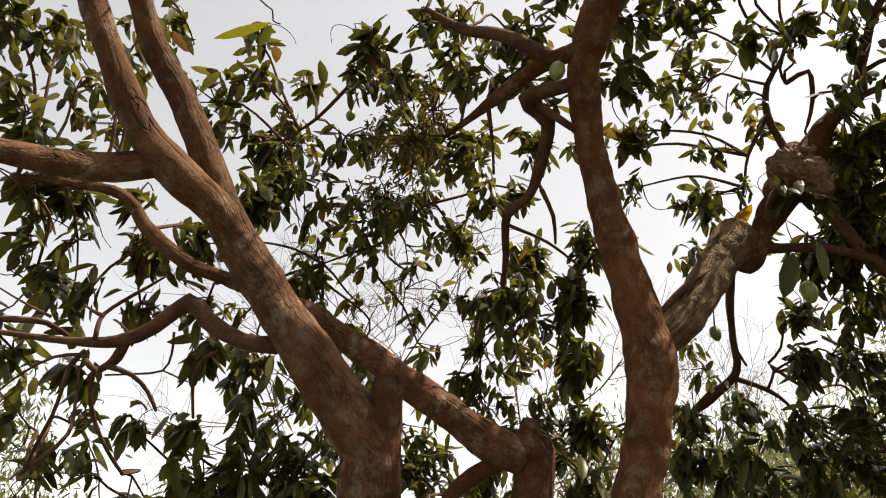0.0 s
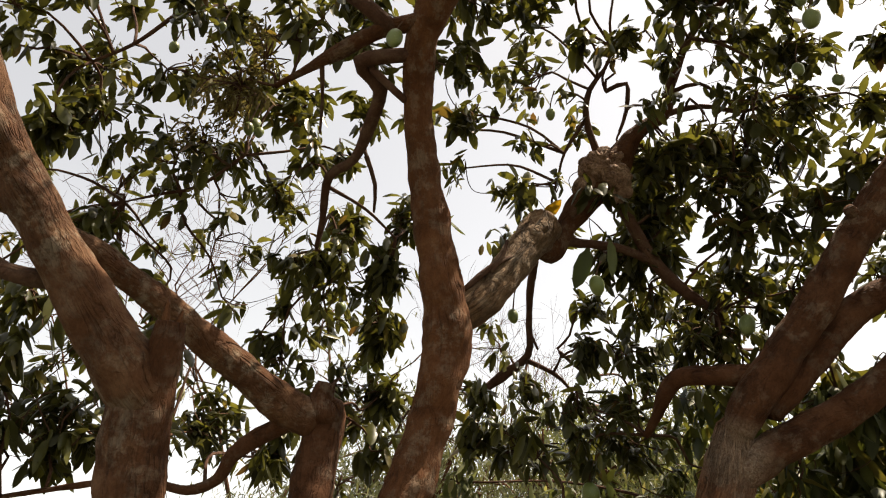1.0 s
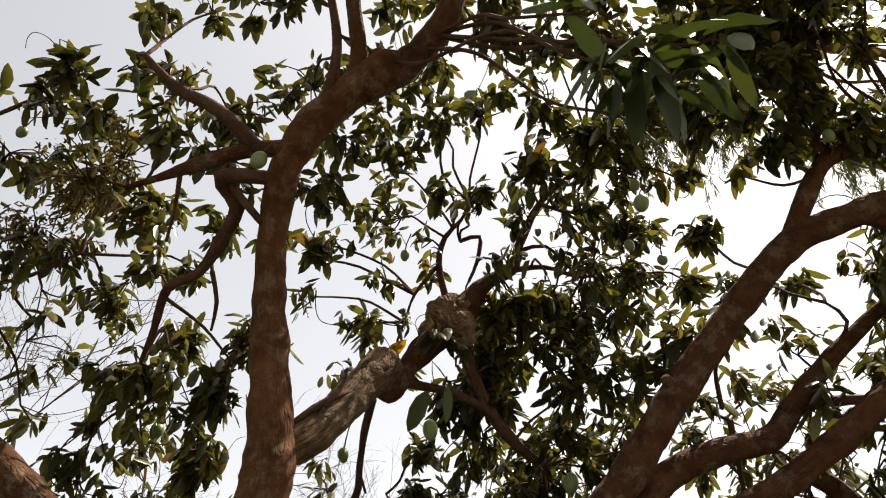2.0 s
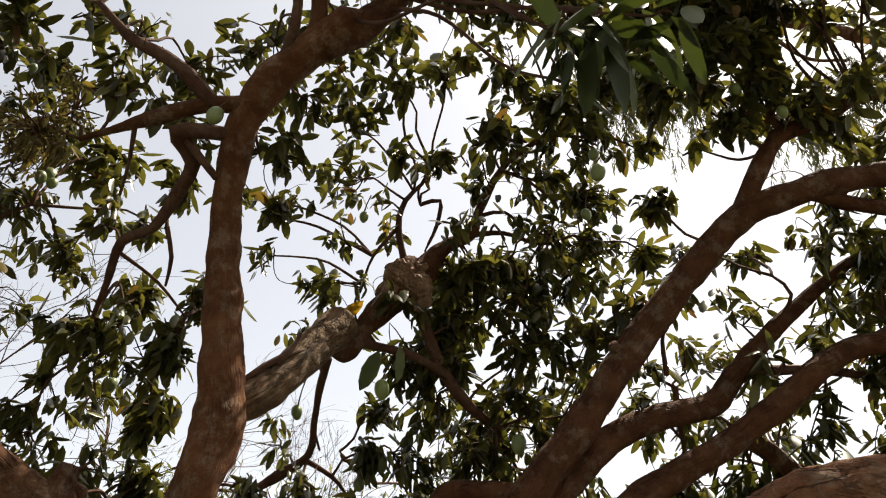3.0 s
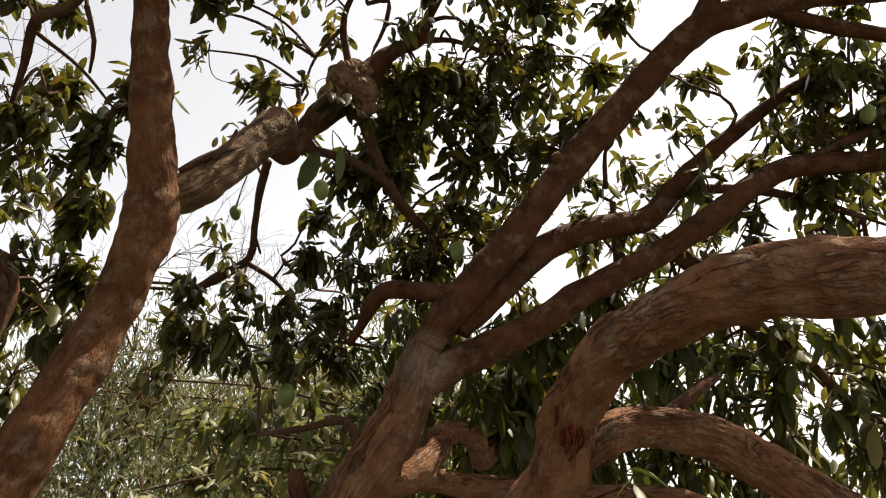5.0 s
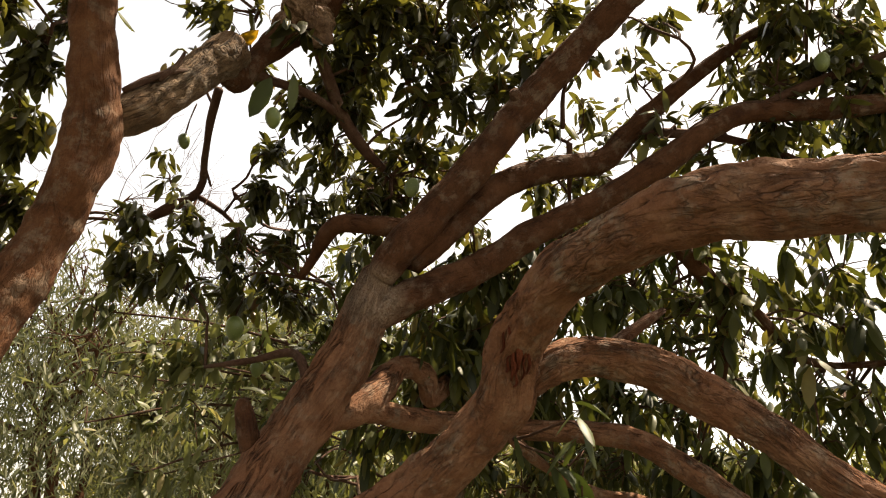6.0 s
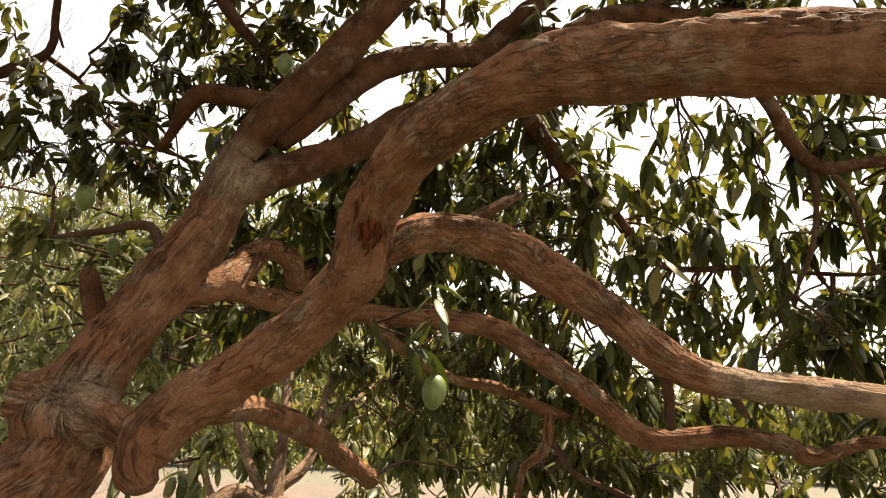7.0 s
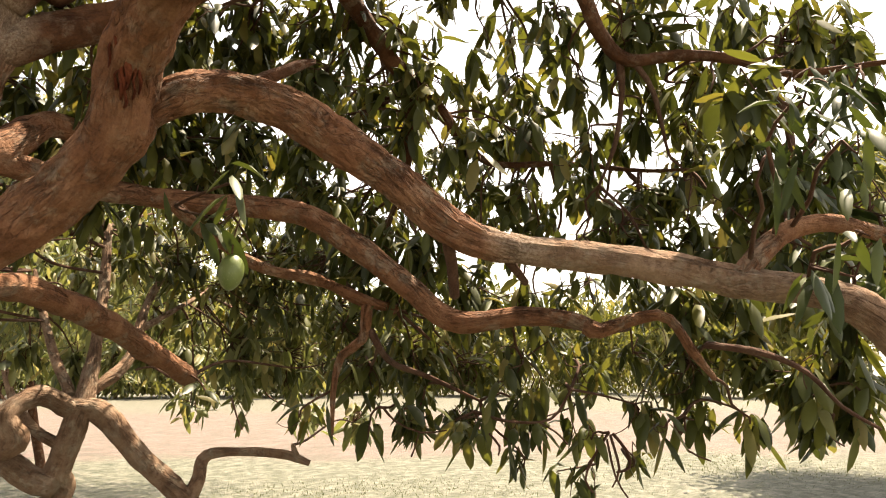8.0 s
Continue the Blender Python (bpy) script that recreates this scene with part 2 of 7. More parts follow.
def ground_material():
    m, nt, bsdf = material("dry_grassland")
    at = mapped(nt, "Object", (1, 1, 1))
    broad = textured(nt, "ShaderNodeTexNoise", at, Scale=0.16, Detail=5, Roughness=0.6)
    tuft = textured(nt, "ShaderNodeTexNoise", at, Scale=4.2, Detail=8, Roughness=0.8)
    grain = textured(nt, "ShaderNodeTexNoise", at, Scale=28, Detail=4, Roughness=0.7)
    grass = ramp(nt, tuft.outputs[0], [(0.36, (0.034, 0.039, 0.019)), (0.50, (0.092, 0.092, 0.060)), (0.60, (0.185, 0.170, 0.132))])
    earth = ramp(nt, grain.outputs[0], [(0.3, (0.135, 0.074, 0.062)), (0.7, (0.215, 0.134, 0.116))])
    # a worn earth strip crosses the field; bare patches elsewhere
    across = nt.nodes.new("ShaderNodeVectorMath")
    across.operation = "DOT_PRODUCT"
    across.inputs[1].default_value = (0.84, 0.54, 0)
    nt.links.new(at, across.inputs[0])
    wander = nt.nodes.new("ShaderNodeMath")
    wander.operation = "MULTIPLY_ADD"
    wander.inputs[1].default_value = 14.0
    nt.links.new(broad.outputs[0], wander.inputs[0])
    nt.links.new(across.outputs["Value"], wander.inputs[2])
    span = nt.nodes.new("ShaderNodeMapRange")
    span.inputs["From Max"].default_value = 100.0
    nt.links.new(wander.outputs[0], span.inputs["Value"])
    streak = textured(nt, "ShaderNodeTexNoise", mapped(nt, "Object", (1.3, 1.9, 1)), Scale=1.0, Detail=9, Roughness=0.78)
    earth = blend(nt, ramp(nt, streak.outputs[0], [(0.40, (0, 0, 0)), (0.56, (0.9, 0.9, 0.9))]), earth, (0.080, 0.066, 0.047))
    strip = ramp(nt, span.outputs[0], [(0.21, (0, 0, 0)), (0.235, (0.85, 0.85, 0.85)), (0.38, (0.85, 0.85, 0.85)), (0.43, (0.15, 0.15, 0.15))])
    bare = ramp(nt, tuft.outputs[0], [(0.56, (0, 0, 0)), (0.70, (0.55, 0.55, 0.55))])
    tone = blend(nt, strip, blend(nt, bare, grass, earth), earth)
    shade = ramp(nt, grain.outputs[0], [(0.3, (0.5, 0.5, 0.5)), (0.58, (1, 1, 1))])
    tone = blend(nt, 0.8, tone, shade, "MULTIPLY")
    nt.links.new(tone, bsdf.inputs["Base Color"])
    bsdf.inputs["Roughness"].default_value = 0.95
    bump = node(nt, "ShaderNodeBump", Strength=0.7, Distance=0.05)
    nt.links.new(tuft.outputs[0], bump.inputs["Height"])
    nt.links.new(bump.outputs[0], bsdf.inputs["Normal"])
    return m


GROUND = ground_material()


# ---- builders ----
rng = np.random.default_rng(7)
GROWN = {}


def mesh_part(name, verts, faces, mat, parent=None, label="", uvs=None, smooth=True):
    me = bpy.data.meshes.new(name)
    me.from_pydata(verts, [], faces)
    me.materials.append(mat)
    if smooth:
        me.polygons.foreach_set("use_smooth", [True] * len(me.polygons))
    if uvs is not None:
        layer = me.uv_layers.new(name="metres")
        index = np.empty(len(me.loops), dtype=np.int32)
        me.loops.foreach_get("vertex_index", index)
        layer.data.foreach_set("uv", np.asarray(uvs, dtype=np.float32)[index].ravel())
    ob = new(name, me)
    ob.parent = parent
    if label:
        tagged(ob, label)
    return ob


def thing(name, at, label, category, group="", kind=""):
    """An empty at a thing's base that carries its parts; the parts stay in world places."""
    ob = new(name)
    ob.location = at
    ob.empty_display_size = 0.1
    return tagged(ob, label, category, group, kind)


def hung(ob, parent):
    ob.parent = parent
    ob.matrix_parent_inverse = Matrix.Translation(parent.location).inverted()
    return ob


def spline(points, step):
    """Smooth way through (x, y, z, radius) guides, in steps of about the given length."""
    p = np.array(points, float)
    p = np.vstack([2 * p[0] - p[1], p, 2 * p[-1] - p[-2]])
    out = []
    for a, b, c, d in zip(p[:-3], p[1:-2], p[2:-1], p[3:]):
        n = max(2, int(np.linalg.norm(c[:3] - b[:3]) / step))
        for s in np.arange(n) / n:
            out.append(0.5 * (2 * b + (c - a) * s + (2 * a - 5 * b + 4 * c - d) * s**2 + (3 * b - a - 3 * c + d) * s**3))
    out.append(p[-2])
    out = np.array(out)
    out[:, 3] = np.maximum(out[:, 3], 0.0012)
    return out


def tube(points, sides=10, step=0.05, lumps=0.0, furrow=0.0, tip=True, seed=0.0):
    """A tapered limb: rings along the spline, swollen by knots and cut by furrows; a flat sawn or a pointed end."""
    way = spline(points, step)
    ahead = np.gradient(way[:, :3], axis=0)
    ahead /= np.linalg.norm(ahead, axis=1)[:, None] + 1e-9
    side = np.cross(ahead[0], (0.3, 0.2, 1.0))
    side /= np.linalg.norm(side)
    verts, uvs, length = [], [], 0.0
    turn = np.linspace(0, 2 * math.pi, sides + 1)
    circle = np.stack([np.cos(turn), np.sin(turn)], 1)
    for i, (row, fore) in enumerate(zip(way, ahead)):
        side = side - fore * (side @ fore)
        side /= np.linalg.norm(side)
        up = np.cross(fore, side)
        if i:
            length += np.linalg.norm(row[:3] - way[i - 1, :3])
        if not lumps and not furrow:
            verts.extend(row[:3] + row[3] * (circle @ np.stack([side, up])))
            uvs.extend((k / sides * 0.06, length) for k in range(sides + 1))
            continue
        for a in turn:
            r = row[3]
            out = math.cos(a) * side + math.sin(a) * up
            if lumps:
                q = row[:3] + out * r
                r *= 1 + lumps * noise.noise(Vector(q * 9 + seed)) + 0.5 * lumps * noise.noise(Vector(q * 24 + seed))
            if furrow:
                q = Vector((math.cos(a) * row[3] * 48, math.sin(a) * row[3] * 48, length * 9 + seed))
                w = noise.noise(q) + 0.5 * noise.noise(q * 2.3)
                r -= furrow * max(0.0, 1 - abs(w) * 4.5) - furrow * 0.5 * noise.noise(q * 1.4)
            verts.append(row[:3] + out * r)
            uvs.append((a / (2 * math.pi) * max(0.06, 2 * math.pi * np.median(way[:, 3])), length))
    n = sides + 1
    faces = [(i * n + k, i * n + k + 1, (i + 1) * n + k + 1, (i + 1) * n + k) for i in range(len(way) - 1) for k in range(sides)]
    verts.append(way[-1, :3] + ahead[-1] * (way[-1, 3] * (0.9 if tip else 0.12)))
    uvs.append((0, length + way[-1, 3]))
    base = (len(way) - 1) * n
    faces += [(base + k, base + k + 1, len(verts) - 1) for k in range(sides)]
    verts.append(way[0, :3] - ahead[0] * way[0, 3] * 0.5)
    uvs.append((0, 0))
    faces += [(k + 1, k, len(verts) - 1) for k in range(sides)]
    return verts, faces, uvs


def limb(tree, name, points, mat=None, label="", cut=False, rough=0.0):
    thick = max(p[3] for p in points)
    big = thick > 0.028
    sides = 64 if rough and thick > 0.05 else 36 if thick > 0.05 else 22 if big else 9
    v, f, u = tube(points, sides, 0.010 if rough and thick > 0.05 else 0.014 if thick > 0.05 else 0.025 if big else 0.04, (0.4 if name == "knob" else 0.16) if big else 0.22, (0.0072 * rough if rough else 0.0022) if big else 0.0, not cut, len(GROWN) * 1.7)
    GROWN.setdefault(tree.name, []).append(spline(points, 0.06))
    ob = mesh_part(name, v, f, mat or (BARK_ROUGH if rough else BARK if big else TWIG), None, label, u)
    return hung(ob, tree)


def swollen_burl(tree, centre, lobes):
    """A lumpy burl grown round a limb: a ball pulled out to several lobes, wrinkled and pitted."""
    bm = bmesh.new()
    bmesh.ops.create_icosphere(bm, subdivisions=6, radius=1.0)
    for v in bm.verts:
        out = v.co.normalized()
        far = 0.03
        for at, r in lobes:
            at, r = Vector(at) * 0.9, r * 0.88
            along = at.dot(out)
            inside = r * r - at.length_squared + along * along
            if inside > 0:
                far = max(far, along + math.sqrt(inside))
        q = out * far
        wrinkle = noise.noise(q * 26) * 0.012 + noise.noise(q * 60) * 0.006 - max(0.0, 0.25 - abs(noise.noise(q * 34 + Vector((3, 1, 7))))) * 0.05
        v.co = Vector(centre) + out * (far + wrinkle)
    bmesh.ops.smooth_vert(bm, verts=bm.verts, factor=0.4, use_axis_x=True, use_axis_y=True, use_axis_z=True)
    me = bpy.data.meshes.new("burl")
    bm.to_mesh(me)
    bm.free()
    me.polygons.foreach_set("use_smooth", [True] * len(me.polygons))
    me.materials.append(BURL)
    return tagged(hung(new("burl", me), tree), "swollen lumpy burl of dry clay-brown bark")


def unit(v):
    return v / (np.linalg.norm(v, axis=-1, keepdims=True) + 1e-9)


ROWS = np.array([0.0, 0.22, 0.52, 0.82, 1.0])
WIDE = np.array([0.10, 0.80, 1.0, 0.66, 0.05])


def leaf_blades(base, heading, size, width, droop, fold=0.22):
    """Lance-shaped blades, folded along the midrib and bending down; all as one set of vertices and faces."""
    n = len(base)
    down = np.array([0, 0, -1.0])
    side = unit(np.cross(heading, down) + rng.normal(0, 0.35, (n, 3)))
    side = unit(side - heading * (side * heading).sum(1)[:, None])
    verts = np.empty((n, len(ROWS), 3, 3))
    place, before = base.copy(), 0.0
    for k, (s, w) in enumerate(zip(ROWS, WIDE)):
        way = unit(heading + down * (droop * s * 1.6)[:, None])
        place = place + way * ((s - before) * size)[:, None]
        before = s
        above = np.cross(side, way)
        half = (0.5 * width * w)[:, None]
        verts[:, k, 1] = place
        verts[:, k, 0] = place - side * half + above * half * fold * 2
        verts[:, k, 2] = place + side * half + above * half * fold * 2
    quads = []
    for k in range(len(ROWS) - 1):
        for c in (0, 1):
            quads.append((k * 3 + c, k * 3 + c + 1, k * 3 + c + 4, k * 3 + c + 3))
    faces = (np.arange(n)[:, None, None] * (3 * len(ROWS)) + np.array(quads)[None]).reshape(-1, 4)
    return verts.reshape(-1, 3), faces


def quads_mesh(name, verts, faces, mat, parent, label="", kind=""):
    me = bpy.data.meshes.new(name)
    me.vertices.add(len(verts))
    me.vertices.foreach_set("co", np.asarray(verts, dtype=np.float32).ravel())
    me.loops.add(faces.size)
    me.loops.foreach_set("vertex_index", faces.ravel().astype(np.int32))
    me.polygons.add(len(faces))
    me.polygons.foreach_set("loop_start", np.arange(0, faces.size, 4, dtype=np.int32))
    me.polygons.foreach_set("use_smooth", [True] * len(faces))
    me.update()
    me.validate()
    me.materials.append(mat)
    return tagged(hung(new(name, me), parent), label, kind=kind)


CLUMPS = {}


def foliage(key, at, across, high, count, size=0.095, leaves=12, droop=1.0):
    """Asks for a clump of whorls of leaves on a tree: an ellipsoid of the given half width and half height."""
    CLUMPS.setdefault(key, []).append((at, across, high, count, size, leaves, droop))


def grow_foliage(tree, key, mat, twig_mat, slim=(0.28, 0.38), what="drooping lance-shaped green leaves in whorls"):
    """Builds a tree's clumps: twigs from the nearest limb to each whorl, and the blades round the twig ends."""
    limbs = np.vstack(GROWN[tree.name])[:, :3]
    bases, ways, sizes, droops = [], [], [], []
    tv, tf, tu = [], [], []

    def twig(points, sides):
        v, f, u = tube(points, sides, 0.05)
        shift = len(tv)
        tv.extend(v)
        tf.extend(tuple(i + shift for i in face) for face in f)
        tu.extend(u)

    for at, across, high, count, size, leaves, droop in CLUMPS[key]:
        centre = np.array(at, float)
        hang = 1.6 * np.maximum(0, centre[2] + 0.05 - limbs[:, 2]) if key in ("droop", "low") else 0.0
        root = limbs[np.argmin(np.linalg.norm(limbs - centre, axis=1) + hang)]
        reach = np.linalg.norm(centre - root)
        heart = centre + (root - centre) * min(0.35, 0.5 * max(across, high) / max(reach, 0.01))
        if reach > 0.05:
            sway = rng.normal(0, 0.055 * min(reach, 1.0), (2, 3)) + (0, 0, 0.05 * reach)
            one, two = root + (heart - root) * 0.35 + sway[0], root + (heart - root) * 0.7 + sway[1]
            twig([(*root, 0.006 + 0.0025 * reach), (*one, 0.005 + 0.002 * reach), (*two, 0.0045 + 0.001 * reach), (*heart, 0.004)], 5)
        for _ in range(rng.integers(0, 2) if key in ("droop", "right", "upper", "middle", "left") else 0):
            # a bare curling twig that lost its leaves
            way = unit(rng.normal(0, 1, 3) + (0, 0, -0.7 if key == "droop" else 0.1))
            curl = rng.normal(0, 0.45, 3)
            knots = [heart]
            for _ in range(7):
                way = unit(way + np.cross(way, curl) + rng.normal(0, 0.16, 3))
                knots.append(knots[-1] + way * rng.uniform(0.20, 0.34) * (across + 0.06))
            twig([(*p, 0.0026 - 0.00022 * i) for i, p in enumerate(knots)], 4)
        spots = unit(rng.normal(0, 1, (count, 3))) * (rng.random((count, 1)) ** 0.45)
        for spot in centre + spots * (across, across, high):
            out = unit(spot - heart)
            mid = (spot + heart) / 2 + rng.normal(0, 0.03, 3)
            twig([(*heart, 0.0038), (*mid, 0.003), (*spot, 0.0022)], 4)
            if key == "feather":
                # narrow leaves along a hanging strand
                n = int(leaves * rng.uniform(1.2, 2.4))
                way = np.linspace(0, 1, n)[:, None] ** 0.8 * rng.uniform(0.35, 0.9)
                strand = spot + way * np.array((rng.normal(0, 0.35), rng.normal(0, 0.35), -1.0))
                twig([(*spot, 0.004), (*strand[n // 2], 0.003), (*strand[-1], 0.002)], 3)
                bases.append(strand + rng.normal(0, 0.012, (n, 3)))
                ways.append(unit(rng.normal(0, 0.5, (n, 3)) + (0, 0, -0.9)))
                sizes.append(size * rng.uniform(0.6, 1.2, n))
                droops.append(np.full(n, 0.5))
                continue
            # blades stand round the twig's end, more to its sides than forwards, and sag by their weight
            n = max(4, int(leaves * rng.uniform(0.5, 1.5)))
            axis = unit(out + rng.normal(0, 0.55, 3))
            one = unit(np.cross(axis, rng.normal(0, 1, 3)))
            two = np.cross(axis, one)
            turn = rng.uniform(0, 2 * math.pi) + np.arange(n) * 2.4 + rng.normal(0, 0.3, n)
            lean = rng.uniform(-0.35, 1.1, n)
            ways.append(unit(np.cos(turn)[:, None] * one + np.sin(turn)[:, None] * two + lean[:, None] * axis + (0, 0, -0.25)))
            bases.append(spot - axis * (np.arange(n) / n * rng.uniform(0.06, 0.16))[:, None] + rng.normal(0, 0.014, (n, 3)))
            sizes.append(size * rng.uniform(0.8, 1.15) * rng.uniform(0.55, 1.2, n))
            droops.append(droop * rng.uniform(0.3, 1.1) * rng.uniform(0.3, 1.6, n))
    size = np.concatenate(sizes)
    v, f = leaf_blades(np.vstack(bases), np.vstack(ways), size, size * rng.uniform(*slim, len(size)), np.concatenate(droops))
    if key == "near":
        # the blades that hang close to the path are leaves of their own
        each_v, each_f = 3 * len(ROWS), 2 * (len(ROWS) - 1)
        for k in range(len(size)):
            quads_mesh("leaf", v[k * each_v : (k + 1) * each_v], f[:each_f], mat, tree)
    else:
        quads_mesh("crown", v, f, mat, tree, what, "stuff")
    hung(mesh_part("twig_spray", tv, tf, twig_mat, None, "thin dark leaf-bearing twig spray", tu), tree)["kind"] = "stuff"


def mango_fruit(at, high, lean=0.0, stalk=0.12):
    """A hanging unripe mango: egg-shaped, fuller at the shoulder, with its stalk."""
    fruit = thing("mango", (at[0], at[1], at[2] + high / 2), "unripe pale green mango hanging from a thin stalk", "fruit", "hanging mangoes")
    bm = bmesh.new()
    bmesh.ops.create_uvsphere(bm, u_segments=20, v_segments=14, radius=0.5)
    for v in bm.verts:
        z = v.co.z * 2
        fat = 1 + 0.10 * z - 0.05 * z * z
        v.co = Vector((v.co.x * 0.76 * fat + 0.03 * (1 - z * z), v.co.y * 0.68 * fat, v.co.z)) * high
    bm.transform(Matrix.Translation(at) @ pose(0, 0, 0, lean, lean * 0.6, 360 * (abs(at[0] * 7.3) % 1)))
    me = bpy.data.meshes.new("skin")
    bm.to_mesh(me)
    bm.free()
    me.polygons.foreach_set("use_smooth", [True] * len(me.polygons))
    me.materials.append(MANGO)
    hung(new("skin", me), fruit)
    top = np.array((at[0], at[1], at[2] + high * 0.48))
    v, f, u = tube([(*top, 0.0035), (*(top + (0.008, 0.004, stalk * 0.5)), 0.0025), (*(top + (0.02, -0.006, stalk)), 0.003)], 6, 0.03)
    hung(mesh_part("stalk", v, f, TWIG, None, "thin brown stalk", u), fruit)
    return fruit


def kites(base, heading, size, width):
    """Small far blades: one bent four-sided face each."""
    n = len(base)
    side = unit(np.cross(heading, rng.normal(0, 1, (n, 3))))
    mid = base + heading * (size * 0.45)[:, None]
    half = side * (width * 0.5)[:, None]
    verts = np.stack([base, mid - half, base + heading * size[:, None], mid + half], 1)
    return verts.reshape(-1, 3), np.arange(4 * n).reshape(-1, 4)


def forked(at, height, spread, levels, fine, slim, lift=0.55):
    """Way points of a branching skeleton: a list of (points with radii) from the trunk outwards, and its tips."""
    ways, tips = [], []

    def grow(start, heading, length, radius, level):
        mid = start + heading * length * 0.5 + rng.normal(0, 0.06 * length, 3)
        end = start + heading * length + rng.normal(0, 0.10 * length, 3)
        ways.append((level, [(*start, radius), (*mid, radius * 0.85), (*end, radius * 0.68)]))
        if level == levels:
            tips.append(end)
            return
        for _ in range(3 if level < 2 else fine):
            out = unit(heading + rng.normal(0, spread, 3) + (0, 0, lift * 0.4))
            grow(mid + (end - mid) * rng.uniform(0.2, 1.0), out, length * rng.uniform(0.6, 0.82), radius * 0.6, level + 1)

    grow(np.array(at, float), unit(np.array((rng.normal(0, 0.08), rng.normal(0, 0.08), 1.0))), height * 0.36, height * slim, 0)
    return ways, np.array(tips)


def joined_tubes(ways, sides, step):
    verts, faces, uvs = [], [], []
    for points in ways:
        v, f, u = tube(points, sides, step)
        shift = len(verts)
        verts.extend(v)
        faces.extend(tuple(i + shift for i in face) for face in f)
        uvs.extend(u)
    return verts, faces, uvs


def far_tree(at, height, label, leaf, bark, blades, size, hang, width=0.3, spread=0.55, levels=4, reach=0.5, fine=3, slim=0.022, low=0.15):
    """A tree some way off: trunk, limbs, and a crown of hanging or spreading small leaves (none for a bare tree)."""
    tree = thing("tree", at, label, "tree")
    ways, tips = forked(at, height, spread, levels, fine, slim)
    trunk = tube([(*p[:3], p[3]) for p in ways[0][1]], 12, 0.2, 0.15)
    hung(mesh_part("trunk", *trunk[:2], bark, None, "", trunk[2]), tree)
    for level, points in ways:
        if level == 1:
            v, f, u = tube(points, 8, 0.2, 0.15)
            hung(mesh_part("limb", v, f, bark, None, "", u), tree)
    v, f, u = joined_tubes([p for level, p in ways if level > 1], 4, 0.5)
    hung(mesh_part("twig_spray", v, f, bark, None, "fine leafless twig spray", u), tree)["kind"] = "stuff"
    if blades:
        pick = rng.integers(0, len(tips), blades)
        drop = rng.random(blades) ** 1.3 * hang
        base = tips[pick] + rng.normal(0, reach, (blades, 3)) * (1, 1, 0.6)
        base[:, 2] -= drop
        base = base[base[:, 2] > low + 0.25 * rng.random(len(base))]
        heading = unit(rng.normal(0, 0.6, (len(base), 3)) + (0, 0, -0.9 if hang > 0.3 else -0.2))
        long = size * rng.uniform(0.6, 1.4, len(base))
        v, f = kites(base, heading, long, long * width)
        quads_mesh("crown", v, f, leaf, tree, "fine hanging foliage", "stuff")
    return tree


# ---- ground: one sheet to the horizon ----
def ground_sheet():
    ring = [0.0, 1.5, 3, 5, 8, 12, 17, 23, 30, 40, 55, 80, 130, 300, 900, 2500]
    turns = 72
    verts, faces = [(0, 0, 0)], []
    for r in ring[1:]:
        for k in range(turns):
            a = 2 * math.pi * k / turns
            x, y = r * math.cos(a), r * math.sin(a)
            verts.append((x, y, 0.10 * noise.noise(Vector((x * 0.15, y * 0.15, 3))) if 4 < r < 80 else 0.0))
    for k in range(turns):
        faces.append((0, 1 + k, 1 + (k + 1) % turns))
        for i in range(len(ring) - 2):
            a, b = 1 + i * turns + k, 1 + i * turns + (k + 1) % turns
            faces.append((a, a + turns, b + turns, b))
    ob = mesh_part("ground", verts, faces, GROUND)
    return tagged(ob, "dry pale grass with bare orange earth", "ground", kind="structure")


ground_sheet()

# ---- the mango tree: stems and limbs from one base ----
mango_tree = thing("mango_tree", (-0.62, 2.3, 0.0), "old many-stemmed mango tree with brown bark, drooping leaves and fruit", "tree")
low_tree = thing("mango_tree", (1.15, 3.2, 0.0), "slender low mango tree with crooked bare lower branches", "tree")
gum_tree = thing("tree", (11.6, -3.0, 0.0), "tall feathery tree with fine hanging foliage", "tree")
limb(mango_tree, "stem", [(-0.660, 2.120, 0.350, 0.1300), (-0.720, 1.920, 1.200, 0.0900), (-0.804, 1.811, 2.413, 0.0710), (-0.831, 1.770, 2.518, 0.0731), (-0.947, 1.711, 2.657, 0.0610), (-1.083, 1.642, 2.827, 0.0552), (-1.190, 1.593, 2.971, 0.0498), (-1.253, 1.548, 3.108, 0.0401), (-1.338, 1.481, 3.271, 0.0381), (-1.428, 1.400, 3.406, 0.0327), (-1.469, 1.309, 3.532, 0.0298)], label='leaning brown stem with mottled bark', mat=BARK_STEM)
limb(mango_tree, "limb", [(-1.166, 1.613, 2.934, 0.0393), (-1.214, 1.525, 2.981, 0.0458), (-1.303, 1.440, 3.039, 0.0448), (-1.375, 1.384, 3.109, 0.0383), (-1.447, 1.320, 3.241, 0.0350), (-1.518, 1.267, 3.392, 0.0344), (-1.574, 1.238, 3.522, 0.0327)], mat=BARK_STEM)
limb(mango_tree, "limb", [(-1.322, 1.447, 3.053, 0.0345), (-1.412, 1.408, 2.998, 0.0339), (-1.496, 1.339, 2.957, 0.0300), (-1.556, 1.250, 2.914, 0.0259), (-1.634, 1.171, 2.883, 0.0235)], mat=BARK_STEM)
